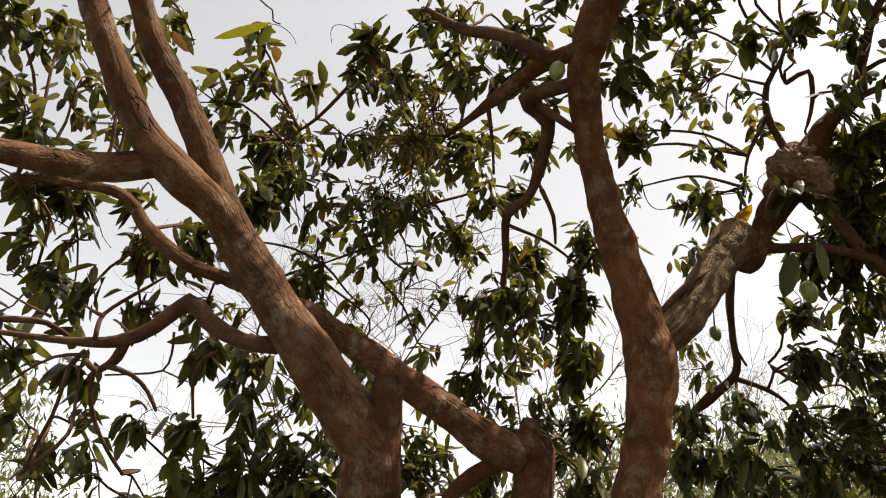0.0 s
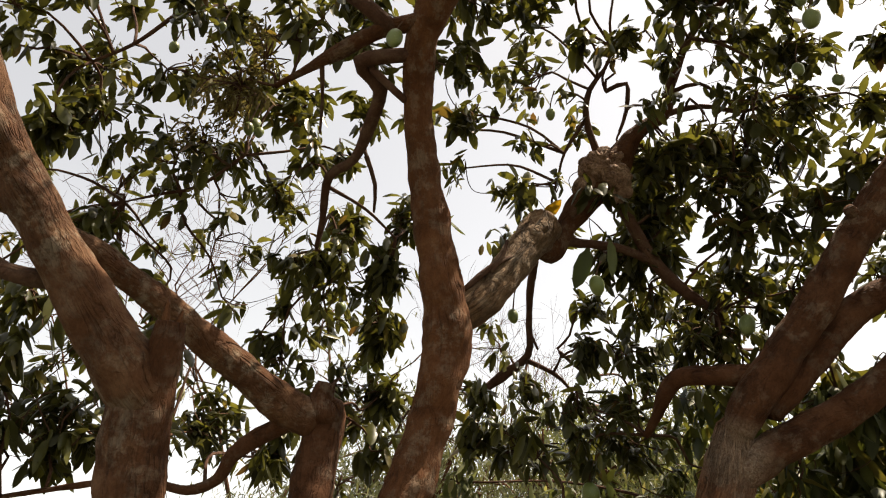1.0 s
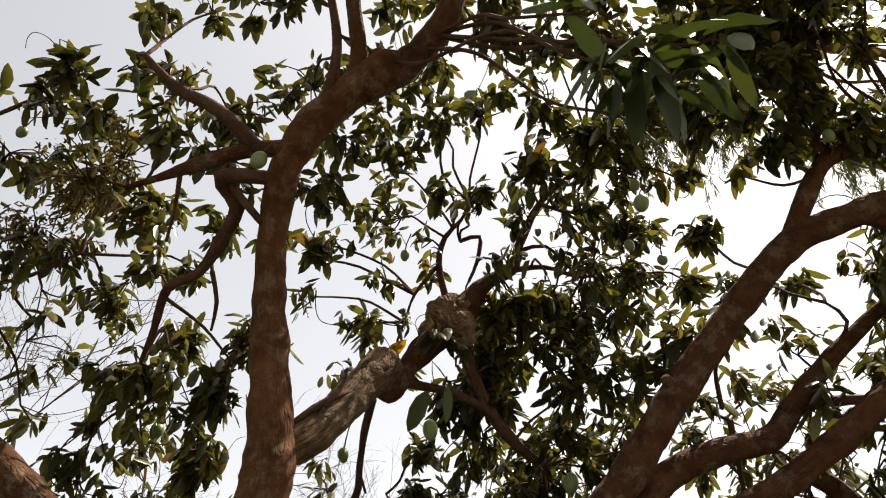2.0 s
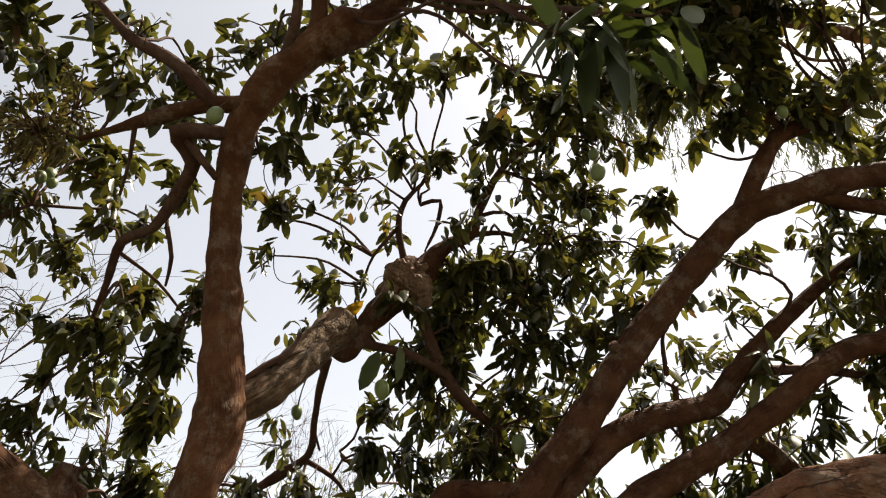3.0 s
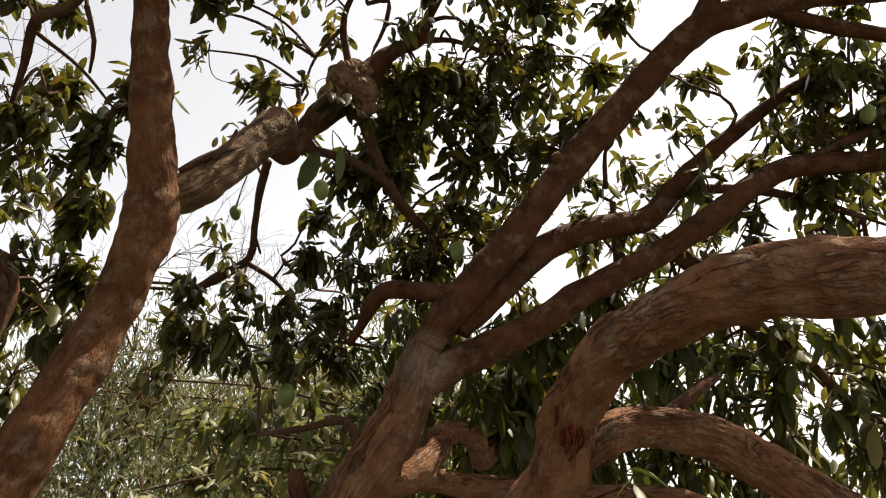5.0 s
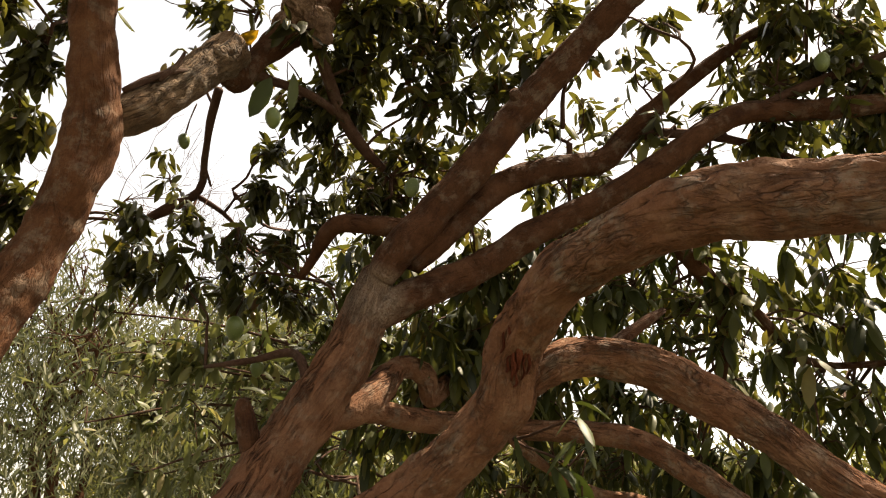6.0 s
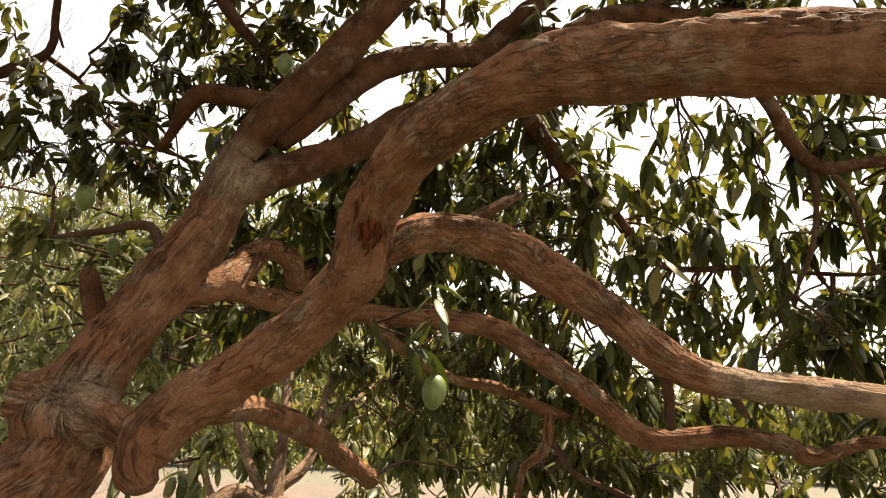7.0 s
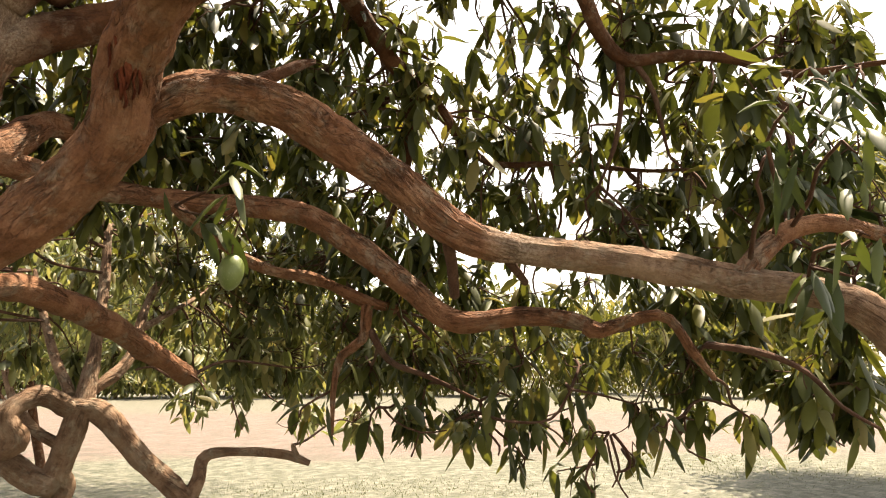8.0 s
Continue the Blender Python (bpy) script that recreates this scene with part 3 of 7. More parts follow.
broken_stub = limb(mango_tree, "stub", [(-0.765, 1.850, 2.150, 0.0400), (-0.785, 1.815, 2.330, 0.0600), (-0.790, 1.784, 2.460, 0.0520), (-0.779, 1.745, 2.552, 0.0420), (-0.774, 1.715, 2.610, 0.0370), (-0.773, 1.702, 2.644, 0.0330)], cut=True, label='broken-off dark stub')
limb(broken_stub, "splinter", [(-0.782, 1.690, 2.630, 0.0120), (-0.785, 1.684, 2.665, 0.0080), (-0.787, 1.680, 2.690, 0.0030)], mat=BARK_RED)
limb(broken_stub, "splinter", [(-0.758, 1.700, 2.630, 0.0100), (-0.755, 1.694, 2.655, 0.0060), (-0.752, 1.690, 2.668, 0.0030)], mat=BARK_RED)
limb(mango_tree, "branch", [(-1.055, 1.726, 2.717, 0.0233), (-1.144, 1.739, 2.728, 0.0209), (-1.243, 1.749, 2.781, 0.0214), (-1.308, 1.754, 2.837, 0.0259), (-1.399, 1.797, 2.785, 0.0192), (-1.502, 1.821, 2.748, 0.0165), (-1.660, 1.849, 2.758, 0.0105), (-1.836, 1.852, 2.775, 0.0078), (-1.928, 1.850, 2.775, 0.0064)])
# unseen limb and five branches, added to carry the shading clumps overhead
limb(mango_tree, "limb", [(0.083, 1.170, 4.594, 0.0420), (0.033, 0.820, 5.144, 0.0380), (-0.600, -0.200, 4.750, 0.0340), (-1.200, -1.300, 4.950, 0.0280), (-1.900, -2.600, 4.900, 0.0180)])
limb(mango_tree, "branch", [(-0.500, 0.100, 4.650, 0.0240), (-1.600, -0.100, 5.000, 0.0170), (-3.000, -0.800, 4.800, 0.0100)], mat=BARK)
limb(mango_tree, "branch", [(-0.900, -0.800, 4.900, 0.0240), (-0.300, -1.800, 5.100, 0.0170), (0.200, -3.000, 4.800, 0.0100)], mat=BARK)
limb(mango_tree, "branch", [(-1.300, -1.500, 4.950, 0.0240), (-2.400, -1.800, 5.100, 0.0170), (-3.500, -2.300, 4.800, 0.0100)], mat=BARK)
limb(mango_tree, "branch", [(-1.600, -2.100, 4.950, 0.0240), (-1.400, -3.000, 5.000, 0.0170), (-1.200, -3.900, 4.700, 0.0100)], mat=BARK)
limb(mango_tree, "branch", [(-0.750, -0.500, 4.850, 0.0240), (0.100, -0.800, 5.100, 0.0170), (0.700, -1.500, 4.900, 0.0100)], mat=BARK)
limb(mango_tree, "stem", [(-0.580, 2.300, 0.400, 0.1100), (-0.500, 2.420, 1.300, 0.0820), (-0.348, 2.595, 2.615, 0.0698), (-0.362, 2.569, 2.722, 0.0689), (-0.364, 2.552, 2.779, 0.0438), (-0.357, 2.536, 2.826, 0.0330)], cut=True, label='short brown stem ending in a sawn stub')
limb(mango_tree, "limb", [(-0.377, 2.575, 2.704, 0.0670), (-0.473, 2.573, 2.737, 0.0657), (-0.632, 2.518, 2.822, 0.0566), (-0.830, 2.427, 2.927, 0.0508), (-1.020, 2.318, 3.017, 0.0446), (-1.162, 2.219, 3.061, 0.0383), (-1.350, 2.096, 3.091, 0.0252), (-1.471, 2.034, 3.112, 0.0248), (-1.593, 1.975, 3.194, 0.0223), (-1.684, 1.928, 3.287, 0.0182), (-1.853, 1.881, 3.295, 0.0131), (-1.982, 1.857, 3.293, 0.0097)], mat=BARK_STEM)
limb(mango_tree, "branch", [(-0.431, 2.586, 2.709, 0.0343), (-0.551, 2.646, 2.649, 0.0306), (-0.633, 2.700, 2.587, 0.0270), (-0.668, 2.753, 2.519, 0.0199), (-0.764, 2.793, 2.482, 0.0162), (-0.936, 2.820, 2.506, 0.0135), (-1.144, 2.838, 2.469, 0.0106), (-1.353, 2.895, 2.430, 0.0079)])
limb(mango_tree, "branch", [(-0.927, 2.369, 2.986, 0.0144), (-0.853, 2.428, 2.972, 0.0092)])
limb(mango_tree, "stem", [(-0.600, 2.300, 0.450, 0.1200), (-0.380, 2.300, 1.500, 0.0980), (-0.078, 2.310, 2.529, 0.0717), (-0.025, 2.274, 2.759, 0.0712), (-0.006, 2.246, 2.934, 0.0769), (-0.046, 2.216, 3.117, 0.0710), (-0.134, 2.149, 3.481, 0.0567), (-0.192, 2.045, 3.688, 0.0543), (-0.218, 1.927, 3.845, 0.0571), (-0.195, 1.801, 3.955, 0.0605), (-0.114, 1.665, 4.049, 0.0618), (-0.023, 1.510, 4.135, 0.0571)], label='brown leaning stem with smooth scaly bark', mat=BARK_RED)
limb(mango_tree, "limb", [(-0.076, 1.610, 4.062, 0.0578), (0.016, 1.546, 4.139, 0.0531), (0.102, 1.425, 4.268, 0.0502), (0.122, 1.298, 4.414, 0.0468), (0.083, 1.170, 4.594, 0.0434)])
limb(mango_tree, "branch", [(-0.103, 1.640, 4.045, 0.0354), (-0.121, 1.560, 4.155, 0.0300), (-0.192, 1.467, 4.297, 0.0264), (-0.269, 1.356, 4.447, 0.0227)])
limb(mango_tree, "branch", [(-0.173, 1.747, 3.970, 0.0278), (-0.178, 1.640, 4.107, 0.0206), (-0.209, 1.567, 4.236, 0.0171), (-0.292, 1.480, 4.380, 0.0134), (-0.345, 1.419, 4.476, 0.0115)])
sawn_limb = limb(mango_tree, "limb", [(0.046, 2.314, 3.035, 0.0534), (0.113, 2.320, 3.103, 0.0676), (0.208, 2.344, 3.223, 0.0670), (0.303, 2.374, 3.365, 0.0725), (0.380, 2.392, 3.485, 0.0796), (0.410, 2.396, 3.536, 0.0744)], mat=BARK_PALE, cut=True, rough=0.4, label='pale grey limb sawn off at its end')
limb(mango_tree, "limb", [(0.373, 2.408, 3.425, 0.0311), (0.466, 2.456, 3.446, 0.0427), (0.524, 2.445, 3.561, 0.0460), (0.620, 2.420, 3.717, 0.0589), (0.704, 2.365, 3.818, 0.0758), (0.758, 2.316, 3.924, 0.0489), (0.820, 2.274, 4.009, 0.0330), (0.911, 2.221, 4.081, 0.0285), (0.928, 2.170, 4.196, 0.0216), (0.961, 2.051, 4.351, 0.0169), (1.034, 1.942, 4.459, 0.0133), (1.145, 1.846, 4.523, 0.0084)], label='knotted dark limb beyond the sawn end')
limb(mango_tree, "branch", [(0.660, 2.355, 3.859, 0.0207), (0.587, 2.308, 4.037, 0.0140), (0.589, 2.258, 4.163, 0.0118), (0.644, 2.209, 4.254, 0.0083), (0.672, 2.172, 4.345, 0.0060)])
limb(mango_tree, "branch", [(0.653, 2.236, 4.151, 0.0094), (0.742, 2.212, 4.198, 0.0095), (0.749, 2.250, 4.080, 0.0082), (0.744, 2.316, 4.014, 0.0071)])
limb(mango_tree, "branch", [(0.883, 2.247, 4.074, 0.0155), (1.056, 2.165, 4.110, 0.0108), (1.208, 2.091, 4.058, 0.0083), (1.308, 1.977, 4.076, 0.0058)])
limb(mango_tree, "branch", [(0.941, 2.181, 4.176, 0.0108), (1.029, 2.108, 4.182, 0.0083), (1.160, 2.101, 4.089, 0.0059)])
limb(mango_tree, "branch", [(0.963, 2.040, 4.359, 0.0096), (1.066, 1.997, 4.325, 0.0072), (1.188, 1.944, 4.204, 0.0058)])
limb(mango_tree, "branch", [(0.579, 2.320, 4.028, 0.0093), (0.515, 2.392, 3.902, 0.0069), (0.511, 2.473, 3.803, 0.0046)])
limb(mango_tree, "branch", [(0.679, 2.345, 3.801, 0.0388), (0.749, 2.386, 3.704, 0.0275), (0.830, 2.436, 3.615, 0.0253), (0.937, 2.483, 3.496, 0.0277), (1.062, 2.498, 3.394, 0.0255), (1.218, 2.518, 3.322, 0.0141)], mat=TWIG)
swollen_burl(mango_tree, (0.665, 2.345, 3.815), [((0.02, 0.03, 0.06), 0.085), ((-0.035, 0.0, 0.0), 0.085), ((-0.075, 0.05, -0.085), 0.060), ((0.045, -0.02, -0.045), 0.078), ((0.085, 0.0, -0.115), 0.050), ((0.035, 0.02, -0.13), 0.042), ((0.055, -0.02, 0.045), 0.060)])
limb(mango_tree, "branch", [(0.500, 2.462, 3.514, 0.0369), (0.597, 2.480, 3.523, 0.0221), (0.764, 2.467, 3.523, 0.0181), (0.937, 2.483, 3.496, 0.0185)], mat=TWIG)
limb(mango_tree, "knob", [(0.399, 2.398, 3.498, 0.0419), (0.446, 2.428, 3.464, 0.0443), (0.468, 2.468, 3.426, 0.0319)], cut=True, label='rounded knob under the sawn end')
limb(mango_tree, "branch", [(0.445, 2.597, 3.474, 0.0166), (0.479, 2.745, 3.405, 0.0160), (0.526, 2.890, 3.316, 0.0152), (0.553, 2.984, 3.212, 0.0188), (0.463, 3.104, 3.135, 0.0224), (0.379, 3.154, 3.070, 0.0152)])
limb(mango_tree, "branch", [(0.553, 2.994, 3.189, 0.0141), (0.676, 2.996, 3.146, 0.0106), (0.749, 3.007, 3.096, 0.0082), (0.805, 3.010, 3.017, 0.0058)])
limb(mango_tree, "branch", [(0.524, 2.896, 3.305, 0.0082), (0.591, 2.959, 3.236, 0.0059)])
limb(mango_tree, "branch", [(0.676, 2.996, 3.146, 0.0071), (0.708, 2.975, 3.221, 0.0048), (0.690, 2.968, 3.256, 0.0036)])
limb(mango_tree, "limb", [(-0.244, 1.855, 3.903, 0.0329), (-0.364, 1.926, 3.893, 0.0276), (-0.494, 2.029, 3.854, 0.0277), (-0.593, 2.142, 3.850, 0.0151), (-0.696, 2.268, 3.853, 0.0097)])
limb(mango_tree, "limb", [(-0.320, 1.899, 3.886, 0.0274), (-0.486, 1.885, 3.990, 0.0256), (-0.648, 1.933, 4.077, 0.0186), (-0.784, 1.929, 4.173, 0.0121)])
limb(mango_tree, "limb", [(-0.244, 1.931, 3.818, 0.0257), (-0.413, 2.009, 3.814, 0.0248), (-0.326, 2.090, 3.778, 0.0264), (-0.336, 2.203, 3.711, 0.0230), (-0.370, 2.324, 3.626, 0.0194), (-0.451, 2.406, 3.585, 0.0176), (-0.448, 2.539, 3.492, 0.0129), (-0.452, 2.649, 3.404, 0.0080)], label='crooked dark side limb')
limb(mango_tree, "branch", [(-0.242, 2.023, 3.691, 0.0147), (-0.370, 2.012, 3.793, 0.0129)])
limb(mango_tree, "branch", [(-0.328, 2.310, 3.640, 0.0107), (-0.275, 2.397, 3.580, 0.0079), (-0.258, 2.488, 3.513, 0.0050)])
limb(mango_tree, "branch", [(-0.441, 2.445, 3.563, 0.0079), (-0.287, 2.505, 3.529, 0.0061), (-0.151, 2.584, 3.469, 0.0041)])
limb(mango_tree, "branch", [(-0.544, 2.075, 3.849, 0.0093), (-0.520, 2.205, 3.781, 0.0067), (-0.510, 2.283, 3.686, 0.0048)])
limb(mango_tree, "branch", [(-0.785, 2.595, 3.750, 0.0072), (-0.939, 2.665, 3.614, 0.0070), (-1.068, 2.677, 3.557, 0.0059), (-1.208, 2.724, 3.521, 0.0039)])
limb(mango_tree, "branch", [(-1.098, 2.248, 4.092, 0.0086), (-1.243, 2.360, 4.004, 0.0066), (-1.389, 2.436, 3.941, 0.0056)])
limb(sawn_limb, "bark_strip", [(0.056, 2.276, 3.129, 0.0090), (0.109, 2.277, 3.188, 0.0138), (0.173, 2.280, 3.251, 0.0122), (0.235, 2.292, 3.297, 0.0058)], mat=TWIG, label='loose dark strip of peeling bark')
limb(sawn_limb, "bark_strip", [(0.152, 2.275, 3.210, 0.0074), (0.196, 2.277, 3.285, 0.0095), (0.217, 2.286, 3.358, 0.0058)], mat=TWIG)
limb(mango_tree, "trunk", [(-0.620, 2.300, -0.050, 0.3000), (-0.500, 2.320, 0.450, 0.2100), (-0.120, 2.360, 1.050, 0.1800), (0.556, 2.332, 1.644, 0.1375), (0.597, 2.341, 1.818, 0.1244), (0.708, 2.343, 2.050, 0.0984), (0.827, 2.296, 2.260, 0.0949), (0.912, 2.248, 2.442, 0.0876), (0.948, 2.198, 2.621, 0.0749), (0.955, 2.164, 2.716, 0.0626)], rough=1, label='thick brown trunk with furrowed bark')
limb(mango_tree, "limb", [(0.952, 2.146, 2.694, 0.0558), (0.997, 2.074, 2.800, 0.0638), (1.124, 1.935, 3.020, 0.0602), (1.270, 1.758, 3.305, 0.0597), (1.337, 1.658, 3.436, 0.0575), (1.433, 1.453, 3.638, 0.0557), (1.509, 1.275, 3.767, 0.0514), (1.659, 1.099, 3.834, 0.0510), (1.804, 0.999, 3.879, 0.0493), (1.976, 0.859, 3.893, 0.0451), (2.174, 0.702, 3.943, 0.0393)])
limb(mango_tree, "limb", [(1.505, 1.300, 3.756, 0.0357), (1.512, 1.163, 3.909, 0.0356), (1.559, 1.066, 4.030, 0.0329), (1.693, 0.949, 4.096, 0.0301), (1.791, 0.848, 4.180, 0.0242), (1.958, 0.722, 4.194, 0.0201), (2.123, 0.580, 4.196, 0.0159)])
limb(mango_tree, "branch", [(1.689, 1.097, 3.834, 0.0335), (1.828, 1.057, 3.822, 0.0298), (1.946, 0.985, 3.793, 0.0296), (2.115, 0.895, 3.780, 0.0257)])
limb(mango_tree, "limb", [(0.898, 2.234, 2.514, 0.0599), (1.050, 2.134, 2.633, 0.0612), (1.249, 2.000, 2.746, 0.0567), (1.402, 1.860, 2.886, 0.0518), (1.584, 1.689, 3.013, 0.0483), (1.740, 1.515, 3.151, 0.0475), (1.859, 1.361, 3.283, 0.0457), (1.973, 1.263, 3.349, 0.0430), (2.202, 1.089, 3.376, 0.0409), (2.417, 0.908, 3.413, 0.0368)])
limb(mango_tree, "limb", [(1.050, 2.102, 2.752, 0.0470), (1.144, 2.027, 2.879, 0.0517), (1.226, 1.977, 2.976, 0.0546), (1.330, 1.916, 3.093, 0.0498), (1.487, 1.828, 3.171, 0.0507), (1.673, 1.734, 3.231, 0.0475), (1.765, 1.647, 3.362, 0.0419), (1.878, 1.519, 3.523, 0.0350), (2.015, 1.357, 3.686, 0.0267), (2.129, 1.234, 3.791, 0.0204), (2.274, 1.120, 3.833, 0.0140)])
limb(mango_tree, "branch", [(1.759, 1.663, 3.354, 0.0231), (1.951, 1.505, 3.361, 0.0187), (2.119, 1.360, 3.314, 0.0164), (2.291, 1.216, 3.223, 0.0120)])
limb(mango_tree, "branch", [(1.960, 1.281, 3.333, 0.0254), (2.078, 1.177, 3.424, 0.0217), (2.167, 1.026, 3.476, 0.0174), (2.304, 0.821, 3.552, 0.0133), (2.433, 0.629, 3.603, 0.0084)])
limb(mango_tree, "branch", [(1.879, 1.527, 3.514, 0.0106), (1.891, 1.410, 3.631, 0.0084), (1.825, 1.425, 3.707, 0.0053)])
limb(mango_tree, "branch", [(2.024, 1.338, 3.687, 0.0106), (1.986, 1.178, 3.919, 0.0095), (2.002, 1.054, 4.040, 0.0063)])
limb(mango_tree, "branch", [(1.459, 1.729, 3.295, 0.0100), (1.428, 1.692, 3.416, 0.0081), (1.417, 1.638, 3.485, 0.0050)])
limb(mango_tree, "branch", [(1.624, 1.844, 3.343, 0.0128), (1.717, 1.937, 3.181, 0.0096), (1.791, 2.000, 3.074, 0.0065)])
limb(mango_tree, "stub", [(1.327, 1.729, 3.309, 0.0294), (1.239, 1.735, 3.331, 0.0234), (1.201, 1.727, 3.346, 0.0194)], cut=True)
limb(mango_tree, "limb", [(1.057, 2.048, 2.867, 0.0360), (0.972, 2.111, 2.874, 0.0360), (0.892, 2.192, 2.891, 0.0340), (0.838, 2.271, 2.899, 0.0340), (0.829, 2.351, 2.864, 0.0300), (0.836, 2.423, 2.818, 0.0220), (0.837, 2.520, 2.762, 0.0140)])
limb(mango_tree, "stub", [(0.669, 2.357, 2.063, 0.0401), (0.632, 2.376, 2.172, 0.0355), (0.619, 2.390, 2.234, 0.0293), (0.620, 2.384, 2.259, 0.0195)], cut=True, label='short broken stub')
limb(mango_tree, "branch", [(0.809, 2.307, 2.296, 0.0221), (0.783, 2.393, 2.438, 0.0175), (0.692, 2.545, 2.425, 0.0125), (0.602, 2.741, 2.420, 0.0082)])
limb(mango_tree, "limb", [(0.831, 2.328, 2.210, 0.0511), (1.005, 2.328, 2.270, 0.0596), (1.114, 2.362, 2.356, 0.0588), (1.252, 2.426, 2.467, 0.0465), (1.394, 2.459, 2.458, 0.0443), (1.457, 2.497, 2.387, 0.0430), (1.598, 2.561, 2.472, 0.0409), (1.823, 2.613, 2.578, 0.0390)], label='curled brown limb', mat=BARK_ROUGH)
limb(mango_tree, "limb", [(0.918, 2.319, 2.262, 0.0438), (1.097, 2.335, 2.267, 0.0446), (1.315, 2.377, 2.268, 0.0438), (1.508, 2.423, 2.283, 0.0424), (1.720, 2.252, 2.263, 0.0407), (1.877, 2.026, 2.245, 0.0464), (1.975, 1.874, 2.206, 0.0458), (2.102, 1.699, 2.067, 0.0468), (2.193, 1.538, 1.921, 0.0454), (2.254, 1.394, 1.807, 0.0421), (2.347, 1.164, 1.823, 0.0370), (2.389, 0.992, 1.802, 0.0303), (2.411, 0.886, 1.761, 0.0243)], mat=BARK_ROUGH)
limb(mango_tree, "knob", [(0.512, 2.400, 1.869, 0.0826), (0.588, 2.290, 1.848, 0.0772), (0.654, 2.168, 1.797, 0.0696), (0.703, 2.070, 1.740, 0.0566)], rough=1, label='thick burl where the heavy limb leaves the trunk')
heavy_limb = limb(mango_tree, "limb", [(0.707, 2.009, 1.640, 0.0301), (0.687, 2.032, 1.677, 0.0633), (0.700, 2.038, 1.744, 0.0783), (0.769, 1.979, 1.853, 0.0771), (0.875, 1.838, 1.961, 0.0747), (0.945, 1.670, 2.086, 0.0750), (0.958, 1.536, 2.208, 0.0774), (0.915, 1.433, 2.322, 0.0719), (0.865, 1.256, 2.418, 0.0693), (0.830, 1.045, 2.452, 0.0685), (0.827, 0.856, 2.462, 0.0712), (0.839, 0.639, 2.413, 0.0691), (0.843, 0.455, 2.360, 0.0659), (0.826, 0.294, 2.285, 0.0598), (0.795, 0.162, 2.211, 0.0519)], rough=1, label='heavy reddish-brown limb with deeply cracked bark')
limb(heavy_limb, "wound", [(0.888, 1.455, 2.246, 0.0026), (0.881, 1.434, 2.248, 0.0053), (0.869, 1.426, 2.270, 0.0037), (0.871, 1.414, 2.278, 0.0019)], mat=WOUND, label='raw red-brown sliver of torn bark')
limb(heavy_limb, "wound", [(0.900, 1.445, 2.225, 0.0026), (0.886, 1.419, 2.252, 0.0076), (0.875, 1.412, 2.274, 0.0053), (0.871, 1.396, 2.307, 0.0019)], mat=WOUND, label='raw red-brown sliver of torn bark')
limb(heavy_limb, "wound", [(0.900, 1.424, 2.244, 0.0026), (0.884, 1.397, 2.278, 0.0087), (0.873, 1.389, 2.299, 0.0061), (0.871, 1.377, 2.342, 0.0019)], mat=WOUND, label='raw red-brown sliver of torn bark')
limb(heavy_limb, "wound", [(0.905, 1.408, 2.261, 0.0026), (0.890, 1.382, 2.291, 0.0069), (0.878, 1.374, 2.312, 0.0048), (0.880, 1.365, 2.352, 0.0019)], mat=WOUND, label='raw red-brown sliver of torn bark')
limb(heavy_limb, "wound", [(0.911, 1.392, 2.284, 0.0026), (0.897, 1.366, 2.307, 0.0052), (0.885, 1.358, 2.328, 0.0036), (0.891, 1.354, 2.365, 0.0019)], mat=WOUND, label='raw red-brown sliver of torn bark')
limb(heavy_limb, "wound", [(0.914, 1.452, 2.212, 0.0026), (0.906, 1.430, 2.217, 0.0047), (0.895, 1.424, 2.239, 0.0033), (0.889, 1.404, 2.247, 0.0019)], mat=WOUND, label='raw red-brown sliver of torn bark')
limb(heavy_limb, "wound", [(0.863, 1.441, 2.288, 0.0026), (0.852, 1.418, 2.299, 0.0041), (0.841, 1.410, 2.320, 0.0028), (0.849, 1.408, 2.343, 0.0019)], mat=WOUND, label='raw red-brown sliver of torn bark')
limb(heavy_limb, "wound", [(0.861, 1.416, 2.309, 0.0026), (0.851, 1.394, 2.317, 0.0046), (0.839, 1.386, 2.338, 0.0032), (0.852, 1.388, 2.361, 0.0019)], mat=WOUND, label='raw red-brown sliver of torn bark')
limb(heavy_limb, "wound", [(0.927, 1.392, 2.280, 0.0026), (0.915, 1.368, 2.294, 0.0047), (0.903, 1.361, 2.316, 0.0032), (0.909, 1.355, 2.341, 0.0019)], mat=WOUND, label='raw red-brown sliver of torn bark')
limb(heavy_limb, "wound", [(0.920, 1.431, 2.228, 0.0026), (0.910, 1.408, 2.239, 0.0041), (0.899, 1.401, 2.261, 0.0029), (0.895, 1.384, 2.278, 0.0019)], mat=WOUND, label='raw red-brown sliver of torn bark')
limb(heavy_limb, "wound", [(0.925, 1.416, 2.240, 0.0026), (0.912, 1.391, 2.260, 0.0047), (0.900, 1.384, 2.282, 0.0033), (0.899, 1.370, 2.309, 0.0019)], mat=WOUND, label='raw red-brown sliver of torn bark')
limb(mango_tree, "limb", [(0.973, 1.509, 2.207, 0.0413), (1.032, 1.459, 2.276, 0.0517), (1.143, 1.390, 2.315, 0.0543), (1.246, 1.297, 2.291, 0.0573), (1.342, 1.200, 2.217, 0.0568), (1.437, 1.073, 2.106, 0.0527), (1.509, 0.973, 1.995, 0.0487), (1.572, 0.872, 1.939, 0.0424), (1.606, 0.816, 1.923, 0.0368)], rough=1, label='arching brown limb with cracked bark and a pale elbow')
